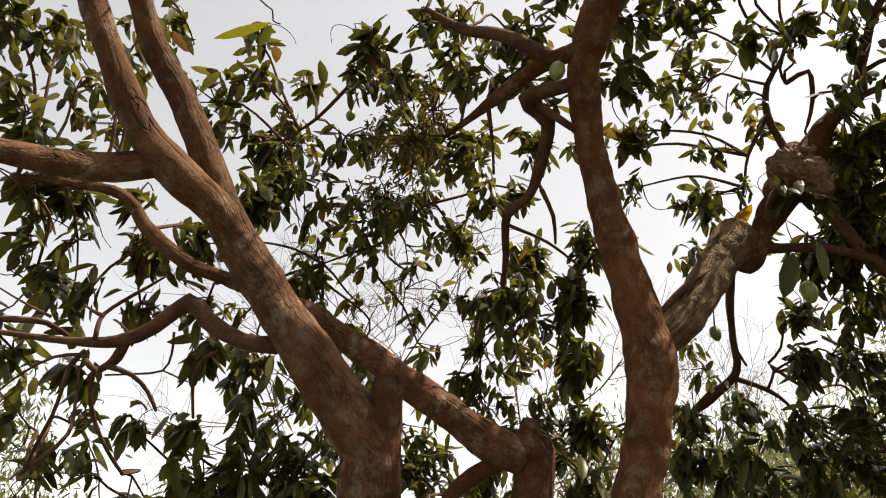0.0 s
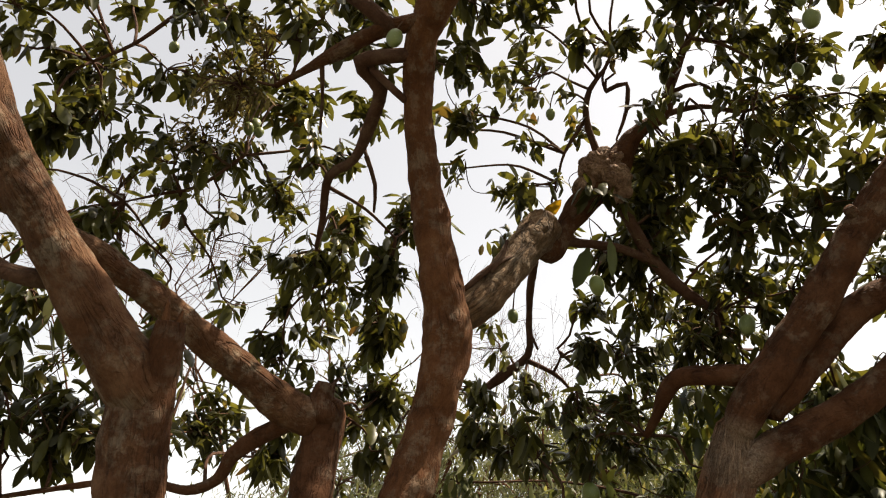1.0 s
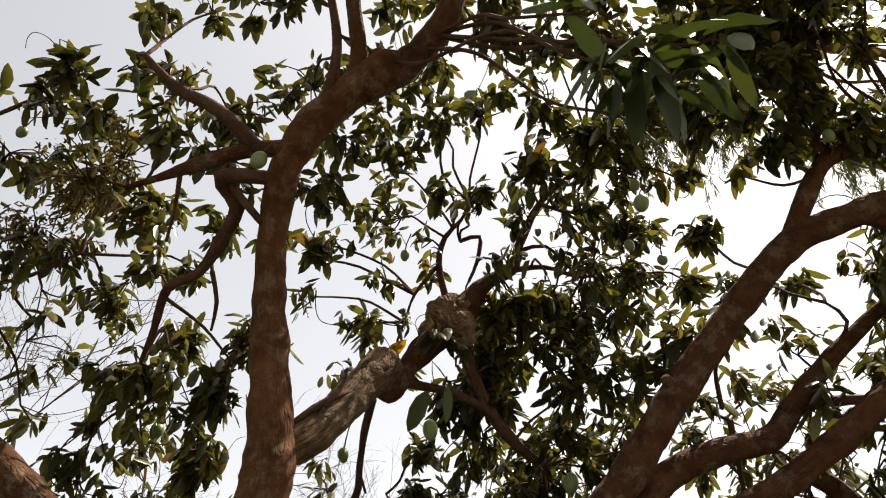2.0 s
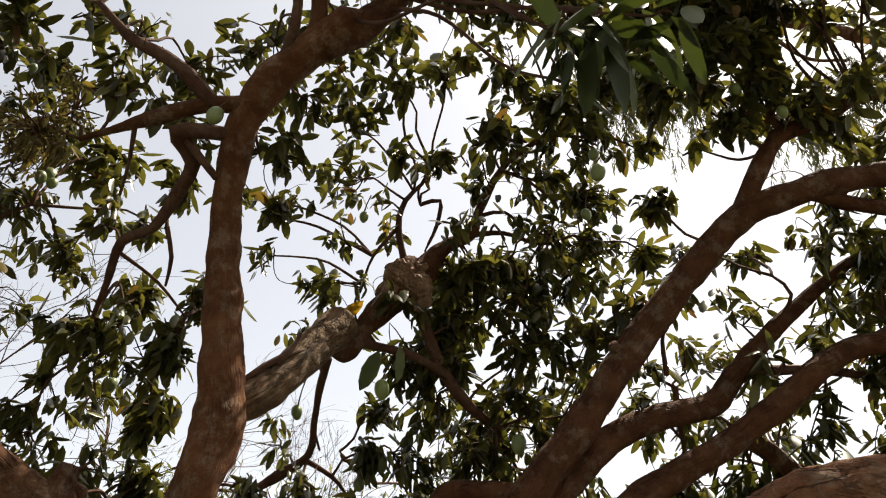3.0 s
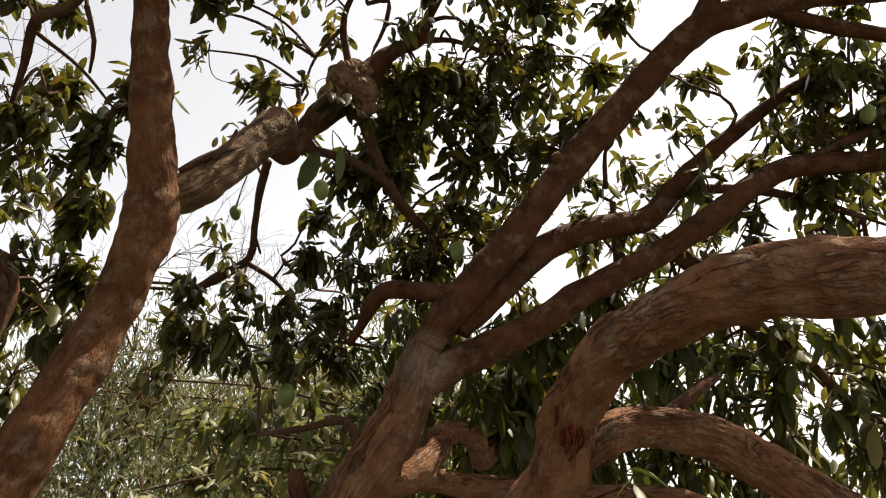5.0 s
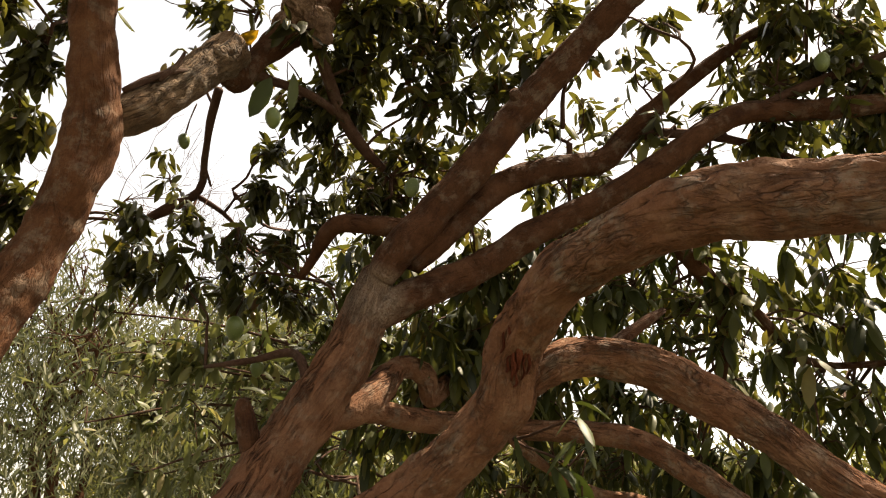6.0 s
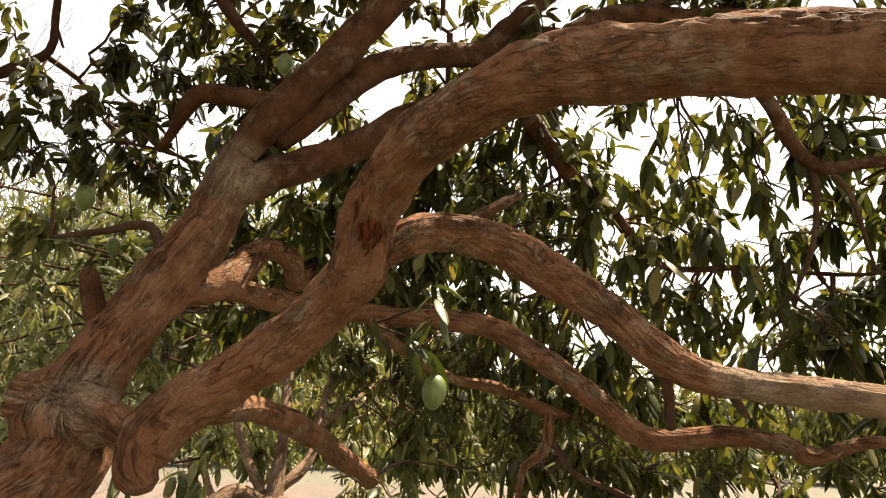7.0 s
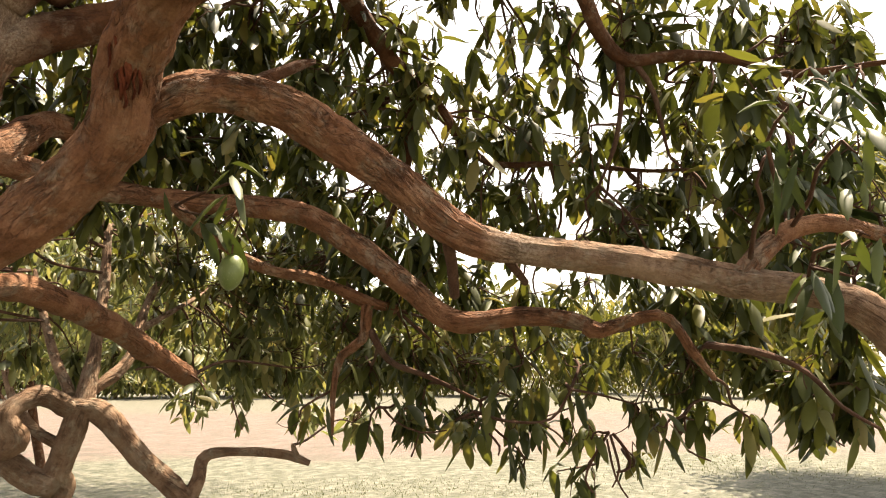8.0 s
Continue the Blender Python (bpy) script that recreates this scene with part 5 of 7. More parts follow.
foliage("middle", (-1.05, 2.73, 3.65), 0.19, 0.19, 3, droop=1.3)
foliage("middle", (-0.85, 2.73, 3.60), 0.18, 0.18, 3, droop=1.3)
foliage("middle", (-0.63, 3.04, 3.86), 0.21, 0.21, 9, droop=1.3)
foliage("middle", (-0.29, 3.06, 3.80), 0.10, 0.10, 12, droop=1.3)
foliage("middle", (-0.09, 2.82, 3.70), 0.09, 0.09, 8, droop=1.3)
foliage("middle", (0.40, 2.81, 3.70), 0.09, 0.09, 3, droop=1.3)
foliage("middle", (0.66, 2.81, 3.75), 0.09, 0.09, 5, droop=1.3)
foliage("middle", (0.79, 2.66, 3.60), 0.09, 0.09, 9, droop=1.3)
foliage("middle", (0.92, 2.53, 3.58), 0.17, 0.17, 15, droop=1.3)
foliage("middle", (-1.28, 2.74, 3.37), 0.18, 0.18, 7, droop=1.3)
foliage("middle", (-1.05, 3.09, 3.48), 0.20, 0.20, 3, droop=1.3)
foliage("middle", (-0.87, 3.18, 3.60), 0.21, 0.21, 4, droop=1.3)
foliage("middle", (-0.55, 2.98, 3.47), 0.19, 0.19, 8, droop=1.3)
foliage("middle", (-0.37, 2.74, 3.37), 0.18, 0.18, 16, droop=1.3)
foliage("middle", (-0.17, 2.69, 3.37), 0.08, 0.08, 21, droop=1.3)
foliage("middle", (0.79, 2.78, 3.42), 0.09, 0.09, 6, droop=1.3)
foliage("middle", (1.00, 2.73, 3.46), 0.18, 0.18, 11, droop=1.3)
foliage("middle", (-1.31, 3.11, 3.25), 0.19, 0.19, 9, droop=1.3)
foliage("middle", (-1.04, 3.16, 3.23), 0.19, 0.19, 3, droop=1.3)
foliage("middle", (-0.78, 3.24, 3.33), 0.20, 0.20, 2, droop=1.3)
foliage("middle", (-0.56, 3.10, 3.31), 0.19, 0.19, 6, droop=1.3)
foliage("middle", (-0.32, 3.26, 3.33), 0.20, 0.20, 9, droop=1.3)
foliage("middle", (-0.15, 2.87, 3.18), 0.09, 0.09, 18, droop=1.3)
foliage("middle", (0.42, 3.07, 3.32), 0.09, 0.09, 2, droop=1.3)
foliage("middle", (0.75, 2.77, 3.18), 0.08, 0.08, 7, droop=1.3)
foliage("middle", (0.95, 2.77, 3.24), 0.17, 0.17, 9, droop=1.3)
foliage("middle", (-1.35, 3.28, 3.06), 0.20, 0.20, 8, droop=1.3)
foliage("middle", (-1.00, 3.04, 3.00), 0.18, 0.18, 1, droop=1.3)
foliage("middle", (-0.86, 3.40, 3.11), 0.20, 0.20, 3, droop=1.3)
foliage("middle", (-0.53, 3.23, 3.08), 0.19, 0.19, 7, droop=1.3)
foliage("middle", (-0.32, 2.92, 2.97), 0.17, 0.17, 8, droop=1.3)
foliage("middle", (-0.08, 2.96, 2.96), 0.08, 0.08, 13, droop=1.3)
foliage("middle", (0.28, 2.85, 2.96), 0.08, 0.08, 5, droop=1.3)
foliage("middle", (0.46, 2.80, 2.98), 0.08, 0.08, 4, droop=1.3)
foliage("middle", (0.59, 2.63, 2.89), 0.07, 0.07, 4, droop=1.3)
foliage("middle", (0.79, 2.60, 2.94), 0.15, 0.15, 8, droop=1.3)
foliage("middle", (-1.24, 2.94, 2.69), 0.17, 0.17, 24, droop=1.3)
foliage("middle", (-1.04, 3.06, 2.77), 0.17, 0.17, 6, droop=1.3)
foliage("middle", (-0.80, 3.48, 2.88), 0.20, 0.20, 20, droop=1.3)
foliage("middle", (-0.57, 3.47, 2.84), 0.20, 0.20, 14, droop=1.3)
foliage("middle", (-0.25, 3.40, 2.92), 0.20, 0.20, 12, droop=1.3)
foliage("middle", (-0.12, 2.92, 2.73), 0.08, 0.08, 3, droop=1.3)
foliage("middle", (0.38, 3.18, 2.86), 0.09, 0.09, 11, droop=1.3)
foliage("middle", (0.47, 2.77, 2.78), 0.16, 0.16, 9, droop=1.3)
foliage("middle", (0.61, 2.74, 2.74), 0.15, 0.15, 7, droop=1.3)
foliage("middle", (0.93, 2.93, 2.82), 0.17, 0.17, 10, droop=1.3)
foliage("droop", (1.38, 2.98, 3.05), 0.17, 0.17, 12, size=0.142, leaves=7, droop=1.8)
foliage("droop", (1.50, 2.79, 3.06), 0.17, 0.17, 12, size=0.142, leaves=7, droop=1.8)
foliage("droop", (1.48, 2.25, 2.88), 0.15, 0.15, 15, size=0.142, leaves=7, droop=1.8)
foliage("droop", (1.65, 2.18, 2.94), 0.16, 0.16, 13, size=0.142, leaves=7, droop=1.8)
foliage("droop", (1.90, 2.19, 3.06), 0.17, 0.17, 15, size=0.142, leaves=7, droop=1.8)
foliage("droop", (2.16, 2.18, 3.12), 0.19, 0.19, 13, size=0.142, leaves=7, droop=1.8)
foliage("droop", (2.24, 1.91, 3.13), 0.18, 0.18, 12, size=0.142, leaves=7, droop=1.8)
foliage("droop", (2.41, 1.70, 3.08), 0.18, 0.18, 7, size=0.142, leaves=7, droop=1.8)
foliage("droop", (2.57, 1.50, 3.13), 0.18, 0.18, 1, size=0.142, leaves=7, droop=1.8)
foliage("droop", (2.76, 1.38, 3.19), 0.19, 0.19, 7, size=0.142, leaves=7, droop=1.8)
foliage("droop", (2.59, 1.04, 3.05), 0.17, 0.17, 7, size=0.142, leaves=7, droop=1.8)
foliage("droop", (2.63, 0.80, 2.96), 0.16, 0.16, 15, size=0.142, leaves=7, droop=1.8)
foliage("droop", (3.15, 0.67, 3.15), 0.19, 0.19, 5, size=0.142, leaves=7, droop=1.8)
foliage("droop", (2.95, 0.44, 3.02), 0.17, 0.17, 8, size=0.142, leaves=7, droop=1.8)
foliage("droop", (2.81, 0.23, 2.86), 0.15, 0.15, 11, size=0.142, leaves=7, droop=1.8)
foliage("droop", (3.07, 0.08, 2.92), 0.16, 0.16, 14, size=0.142, leaves=7, droop=1.8)
foliage("droop", (1.34, 2.84, 2.73), 0.16, 0.16, 10, size=0.142, leaves=7, droop=1.8)
foliage("droop", (1.40, 2.45, 2.65), 0.15, 0.15, 8, size=0.142, leaves=7, droop=1.8)
foliage("droop", (1.70, 2.57, 2.80), 0.17, 0.17, 16, size=0.142, leaves=7, droop=1.8)
foliage("droop", (1.93, 2.63, 2.91), 0.19, 0.19, 17, size=0.142, leaves=7, droop=1.8)
foliage("droop", (2.06, 2.36, 2.92), 0.19, 0.19, 16, size=0.142, leaves=7, droop=1.8)
foliage("droop", (2.14, 2.05, 2.87), 0.18, 0.18, 12, size=0.142, leaves=7, droop=1.8)
foliage("droop", (2.49, 2.07, 2.94), 0.20, 0.20, 8, size=0.142, leaves=7, droop=1.8)
foliage("droop", (2.41, 1.70, 2.91), 0.18, 0.18, 11, size=0.142, leaves=7, droop=1.8)
foliage("droop", (2.83, 1.69, 2.98), 0.20, 0.20, 7, size=0.142, leaves=7, droop=1.8)
foliage("droop", (2.94, 1.45, 2.96), 0.20, 0.20, 9, size=0.142, leaves=7, droop=1.8)
foliage("droop", (2.67, 1.08, 2.86), 0.17, 0.17, 6, size=0.142, leaves=7, droop=1.8)
foliage("droop", (2.97, 0.90, 2.92), 0.18, 0.18, 11, size=0.142, leaves=7, droop=1.8)
foliage("droop", (3.00, 0.66, 2.84), 0.18, 0.18, 12, size=0.142, leaves=7, droop=1.8)
foliage("droop", (2.01, 0.33, 2.41), 0.11, 0.11, 6, size=0.13, leaves=6, droop=1.8)
foliage("near", (0.32, 0.86, 3.51), 0.05, 0.04, 2, size=0.19, leaves=7, droop=2.0)
foliage("near", (0.36, 0.76, 3.51), 0.05, 0.04, 2, size=0.21, leaves=7, droop=2.0)
foliage("near", (0.50, 0.82, 3.52), 0.05, 0.04, 2, size=0.19, leaves=7, droop=2.0)
foliage("near", (0.51, 0.72, 3.55), 0.05, 0.04, 2, size=0.18, leaves=7, droop=2.0)
foliage("near", (0.25, 0.83, 3.66), 0.05, 0.04, 1, size=0.20, leaves=7, droop=2.0)
foliage("near", (0.42, 0.96, 3.49), 0.05, 0.04, 1, size=0.17, leaves=7, droop=2.0)
foliage("near", (2.13, 0.17, 2.42), 0.12, 0.12, 3, size=0.135, leaves=6, droop=1.7)
foliage("near", (2.27, 0.04, 2.46), 0.12, 0.12, 4, size=0.135, leaves=6, droop=1.7)
foliage("droop", (1.47, 2.95, 2.61), 0.17, 0.17, 12, size=0.142, leaves=7, droop=1.8)
foliage("droop", (1.50, 2.65, 2.54), 0.16, 0.16, 10, size=0.142, leaves=7, droop=1.8)
foliage("droop", (1.63, 2.48, 2.53), 0.16, 0.16, 12, size=0.142, leaves=7, droop=1.8)
foliage("droop", (1.92, 2.57, 2.64), 0.18, 0.18, 19, size=0.142, leaves=7, droop=1.8)
foliage("droop", (1.94, 2.19, 2.57), 0.17, 0.17, 18, size=0.142, leaves=7, droop=1.8)
foliage("droop", (2.44, 2.35, 2.72), 0.20, 0.20, 20, size=0.142, leaves=7, droop=1.8)
foliage("droop", (2.29, 1.92, 2.64), 0.18, 0.18, 7, size=0.142, leaves=7, droop=1.8)
foliage("droop", (2.51, 1.79, 2.69), 0.19, 0.19, 5, size=0.142, leaves=7, droop=1.8)
foliage("droop", (2.57, 1.53, 2.61), 0.18, 0.18, 9, size=0.142, leaves=7, droop=1.8)
foliage("droop", (2.98, 1.41, 2.74), 0.20, 0.20, 13, size=0.142, leaves=7, droop=1.8)
foliage("droop", (2.63, 1.07, 2.52), 0.17, 0.17, 6, size=0.142, leaves=7, droop=1.8)
foliage("droop", (3.06, 0.90, 2.70), 0.19, 0.19, 9, size=0.142, leaves=7, droop=1.8)
foliage("droop", (3.31, 0.78, 2.73), 0.19, 0.19, 18, size=0.142, leaves=7, droop=1.8)
foliage("droop", (2.32, 0.38, 2.35), 0.13, 0.13, 10, size=0.13, leaves=6, droop=1.8)
foliage("near", (2.07, 0.21, 2.22), 0.12, 0.12, 6, size=0.135, leaves=6, droop=1.7)
foliage("near", (2.24, 0.09, 2.24), 0.12, 0.12, 7, size=0.135, leaves=6, droop=1.7)
foliage("droop", (1.39, 2.78, 2.26), 0.16, 0.16, 7, size=0.142, leaves=7, droop=1.8)
foliage("droop", (1.55, 2.68, 2.36), 0.16, 0.16, 9, size=0.142, leaves=7, droop=1.8)
foliage("droop", (1.92, 2.88, 2.43), 0.19, 0.19, 13, size=0.142, leaves=7, droop=1.8)
foliage("droop", (1.79, 2.31, 2.33), 0.16, 0.16, 8, size=0.142, leaves=7, droop=1.8)
foliage("droop", (2.00, 2.29, 2.40), 0.17, 0.17, 12, size=0.142, leaves=7, droop=1.8)
foliage("droop", (2.40, 2.33, 2.43), 0.20, 0.20, 15, size=0.142, leaves=7, droop=1.8)
foliage("droop", (2.62, 2.19, 2.47), 0.20, 0.20, 12, size=0.142, leaves=7, droop=1.8)
foliage("droop", (2.83, 1.93, 2.53), 0.20, 0.20, 6, size=0.142, leaves=7, droop=1.8)
foliage("droop", (2.88, 1.64, 2.43), 0.20, 0.20, 11, size=0.142, leaves=7, droop=1.8)
foliage("droop", (2.91, 1.40, 2.40), 0.19, 0.19, 7, size=0.142, leaves=7, droop=1.8)
foliage("droop", (2.87, 1.09, 2.40), 0.18, 0.18, 13, size=0.142, leaves=7, droop=1.8)
foliage("droop", (3.15, 0.94, 2.41), 0.19, 0.19, 16, size=0.142, leaves=7, droop=1.8)
foliage("droop", (3.32, 0.80, 2.44), 0.19, 0.19, 16, size=0.142, leaves=7, droop=1.8)
foliage("droop", (2.42, 0.39, 2.19), 0.13, 0.13, 12, size=0.13, leaves=6, droop=1.8)
foliage("droop", (2.37, 0.20, 2.18), 0.13, 0.13, 12, size=0.13, leaves=6, droop=1.8)
foliage("near", (2.20, 0.08, 2.08), 0.12, 0.12, 5, size=0.135, leaves=6, droop=1.7)
foliage("droop", (2.43, 1.95, 2.12), 0.18, 0.18, 13, size=0.142, leaves=7, droop=1.8)
foliage("droop", (2.48, 1.71, 2.12), 0.18, 0.18, 9, size=0.142, leaves=7, droop=1.8)
foliage("droop", (2.67, 1.54, 2.15), 0.18, 0.18, 4, size=0.142, leaves=7, droop=1.8)
foliage("droop", (3.00, 1.52, 2.21), 0.20, 0.20, 7, size=0.142, leaves=7, droop=1.8)
foliage("droop", (2.74, 1.11, 2.10), 0.17, 0.17, 5, size=0.142, leaves=7, droop=1.8)
foliage("droop", (2.88, 0.93, 2.17), 0.17, 0.17, 11, size=0.142, leaves=7, droop=1.8)
foliage("droop", (3.12, 0.76, 2.19), 0.18, 0.18, 14, size=0.142, leaves=7, droop=1.8)
foliage("droop", (2.39, 0.39, 2.00), 0.13, 0.13, 8, size=0.13, leaves=6, droop=1.8)
foliage("near", (2.14, 0.23, 1.94), 0.12, 0.12, 4, size=0.135, leaves=6, droop=1.7)
foliage("near", (2.26, 0.11, 1.94), 0.12, 0.12, 4, size=0.135, leaves=6, droop=1.7)
foliage("droop", (2.60, 1.85, 1.97), 0.19, 0.19, 10, size=0.142, leaves=7, droop=1.8)
foliage("droop", (3.06, 1.76, 1.98), 0.21, 0.21, 14, size=0.142, leaves=7, droop=1.8)
foliage("droop", (3.16, 1.59, 1.93), 0.20, 0.20, 12, size=0.142, leaves=7, droop=1.8)
foliage("droop", (3.06, 1.21, 1.94), 0.19, 0.19, 7, size=0.142, leaves=7, droop=1.8)
foliage("droop", (3.34, 1.05, 1.97), 0.20, 0.20, 9, size=0.142, leaves=7, droop=1.8)
foliage("droop", (2.90, 0.73, 1.90), 0.16, 0.16, 7, size=0.142, leaves=7, droop=1.8)
foliage("droop", (3.07, 0.56, 1.89), 0.17, 0.17, 8, size=0.142, leaves=7, droop=1.8)
foliage("droop", (3.44, 0.34, 1.94), 0.18, 0.18, 14, size=0.142, leaves=7, droop=1.8)
foliage("droop", (2.95, 0.15, 1.83), 0.15, 0.15, 11, size=0.142, leaves=7, droop=1.8)
foliage("droop", (3.02, 2.42, 1.67), 0.22, 0.22, 26, size=0.142, leaves=7, droop=1.8)
foliage("droop", (2.79, 1.95, 1.71), 0.20, 0.20, 24, size=0.142, leaves=7, droop=1.8)
foliage("droop", (3.44, 2.01, 1.65), 0.23, 0.23, 21, size=0.142, leaves=7, droop=1.8)
foliage("droop", (2.70, 1.33, 1.64), 0.17, 0.17, 12, size=0.142, leaves=7, droop=1.8)
foliage("droop", (3.10, 1.25, 1.67), 0.19, 0.19, 5, size=0.142, leaves=7, droop=1.8)
foliage("droop", (3.05, 0.98, 1.70), 0.18, 0.18, 4, size=0.142, leaves=7, droop=1.8)
foliage("droop", (3.11, 0.78, 1.66), 0.17, 0.17, 14, size=0.142, leaves=7, droop=1.8)
foliage("droop", (3.10, 0.55, 1.66), 0.17, 0.17, 15, size=0.142, leaves=7, droop=1.8)
foliage("droop", (2.96, 0.34, 1.65), 0.15, 0.15, 14, size=0.142, leaves=7, droop=1.8)
foliage("droop", (3.07, 0.19, 1.64), 0.15, 0.15, 15, size=0.142, leaves=7, droop=1.8)
foliage("droop", (3.00, 2.14, 1.40), 0.10, 0.10, 11, size=0.142, leaves=7, droop=1.8)
foliage("droop", (3.34, 2.03, 1.38), 0.11, 0.11, 12, size=0.142, leaves=7, droop=1.8)
foliage("droop", (3.08, 1.51, 1.45), 0.10, 0.10, 9, size=0.142, leaves=7, droop=1.8)
foliage("droop", (3.01, 1.27, 1.45), 0.18, 0.18, 5, size=0.142, leaves=7, droop=1.8)
foliage("droop", (2.90, 0.91, 1.49), 0.08, 0.08, 5, size=0.142, leaves=7, droop=1.8)
foliage("droop", (3.21, 0.78, 1.42), 0.09, 0.09, 5, size=0.142, leaves=7, droop=1.8)
foliage("droop", (3.31, 0.58, 1.41), 0.09, 0.09, 3, size=0.142, leaves=7, droop=1.8)
foliage("droop", (3.52, 0.40, 1.42), 0.09, 0.09, 7, size=0.142, leaves=7, droop=1.8)
foliage("droop", (3.11, 0.21, 1.48), 0.08, 0.08, 10, size=0.142, leaves=7, droop=1.8)
foliage("droop", (3.02, 1.48, 1.21), 0.09, 0.09, 2, size=0.142, leaves=7, droop=1.8)
foliage("droop", (3.04, 1.21, 1.22), 0.18, 0.18, 3, size=0.142, leaves=7, droop=1.8)
foliage("droop", (3.16, 1.05, 1.22), 0.09, 0.09, 2, size=0.142, leaves=7, droop=1.8)
foliage("droop", (2.29, 0.98, 3.73), 0.17, 0.17, 13, droop=1.3)
foliage("droop", (2.37, 1.02, 3.48), 0.17, 0.17, 12, droop=1.3)
foliage("droop", (2.72, 1.36, 3.54), 0.19, 0.19, 11, droop=1.3)
foliage("droop", (2.68, 1.17, 3.43), 0.18, 0.18, 15, droop=1.3)
# clumps beyond the trunk use the low key for its sun-lightened leaf colour
foliage("low", (0.25, 3.15, 2.67), 0.08, 0.08, 3, droop=1.3)
foliage("droop", (1.08, 2.90, 2.79), 0.19, 0.19, 6, droop=1.3)
foliage("low", (0.38, 3.72, 2.54), 0.09, 0.09, 2, droop=1.3)
foliage("low", (0.46, 3.15, 2.52), 0.17, 0.17, 7, droop=1.3)
foliage("low", (0.65, 3.08, 2.52), 0.18, 0.18, 18, droop=1.3)
foliage("low", (1.01, 3.41, 2.62), 0.20, 0.20, 19, droop=1.3)
foliage("low", (1.25, 3.16, 2.67), 0.20, 0.20, 12, droop=1.3)
foliage("low", (0.32, 3.30, 2.25), 0.08, 0.08, 1, droop=1.3)
foliage("low", (0.68, 3.71, 2.36), 0.10, 0.10, 10, droop=1.3)
foliage("low", (0.72, 3.19, 2.31), 0.18, 0.18, 8, droop=1.3)
foliage("low", (1.03, 3.20, 2.32), 0.19, 0.19, 8, droop=1.3)
foliage("low", (1.40, 3.45, 2.40), 0.21, 0.21, 6, droop=1.3)
foliage("low", (0.55, 3.18, 2.07), 0.08, 0.08, 4, droop=1.3)
foliage("low", (0.87, 3.54, 2.16), 0.20, 0.20, 6, droop=1.3)
foliage("low", (1.11, 3.35, 2.12), 0.19, 0.19, 5, droop=1.3)
foliage("low", (1.13, 2.99, 2.11), 0.18, 0.18, 5, droop=1.3)
foliage("droop", (2.53, 0.81, 3.39), 0.16, 0.16, 6, size=0.142, leaves=7, droop=1.8)
foliage("droop", (2.87, 0.64, 3.50), 0.17, 0.17, 8, size=0.142, leaves=7, droop=1.8)
foliage("droop", (2.97, 0.97, 3.36), 0.19, 0.19, 8, size=0.142, leaves=7, droop=1.8)
foliage("droop", (2.69, 0.66, 3.20), 0.16, 0.16, 8, size=0.142, leaves=7, droop=1.8)
foliage("low", (0.88, 3.58, 1.83), 0.09, 0.09, 4, size=0.142, leaves=7, droop=1.8)
foliage("low", (0.95, 3.11, 1.83), 0.08, 0.08, 2, size=0.142, leaves=7, droop=1.8)
foliage("low", (1.29, 3.46, 1.87), 0.09, 0.09, 3, size=0.142, leaves=7, droop=1.8)
foliage("low", (1.23, 3.19, 1.63), 0.09, 0.09, 2, size=0.142, leaves=7, droop=1.8)
foliage("low", (1.46, 3.11, 1.63), 0.18, 0.18, 5, size=0.142, leaves=7, droop=1.8)
foliage("droop", (3.12, 2.88, 3.38), 0.40, 0.22, 26, droop=1.4)
foliage("droop", (3.52, 2.51, 3.07), 0.33, 0.26, 14, droop=1.4)
foliage("droop", (2.55, 3.78, 2.33), 0.40, 0.25, 19, droop=1.4)
foliage("droop", (2.96, 3.47, 2.07), 0.40, 0.25, 15, droop=1.4)
foliage("droop", (3.17, 2.91, 2.27), 0.38, 0.28, 34, droop=1.4)
foliage("droop", (3.30, 2.44, 2.00), 0.35, 0.23, 22, droop=1.4)
foliage("droop", (2.12, 3.40, 3.03), 0.23, 0.23, 14, droop=1.4)
foliage("droop", (1.62, 3.89, 3.18), 0.26, 0.23, 8, droop=1.4)
foliage("droop", (1.37, 3.89, 2.81), 0.21, 0.15, 9, droop=1.4)
foliage("droop", (2.73, 2.98, 2.76), 0.17, 0.17, 9, droop=1.4)
foliage("droop", (3.67, 2.07, 2.54), 0.24, 0.17, 8, droop=1.4)
foliage("droop", (3.53, 1.58, 1.78), 0.25, 0.14, 7, droop=1.4)
foliage("droop", (2.11, 3.71, 2.88), 0.17, 0.17, 6, droop=1.4)
foliage("droop", (3.49, 2.80, 3.27), 0.31, 0.20, 14, droop=1.4)
foliage("droop", (3.86, 2.43, 2.90), 0.30, 0.19, 10, droop=1.4)
foliage("droop", (3.79, 1.82, 2.53), 0.26, 0.20, 10, droop=1.4)
foliage("droop", (2.81, 3.78, 2.59), 0.27, 0.20, 12, droop=1.4)
foliage("droop", (3.09, 3.31, 2.29), 0.29, 0.22, 17, droop=1.4)
foliage("droop", (3.12, 2.70, 1.87), 0.32, 0.19, 18, droop=1.4)
foliage("droop", (3.32, 2.04, 1.65), 0.29, 0.12, 9, droop=1.4)
foliage("droop", (3.78, 1.34, 2.36), 0.21, 0.18, 22, droop=1.4)
foliage("droop", (3.82, 1.06, 2.52), 0.14, 0.14, 7, droop=1.4)
foliage("droop", (2.72, 3.30, 3.37), 0.15, 0.19, 13, droop=1.4)
foliage("droop", (2.85, 3.45, 2.70), 0.19, 0.15, 8, size=0.15, droop=1.6)
foliage("droop", (2.73, 3.65, 2.23), 0.22, 0.15, 5, size=0.15, droop=1.6)
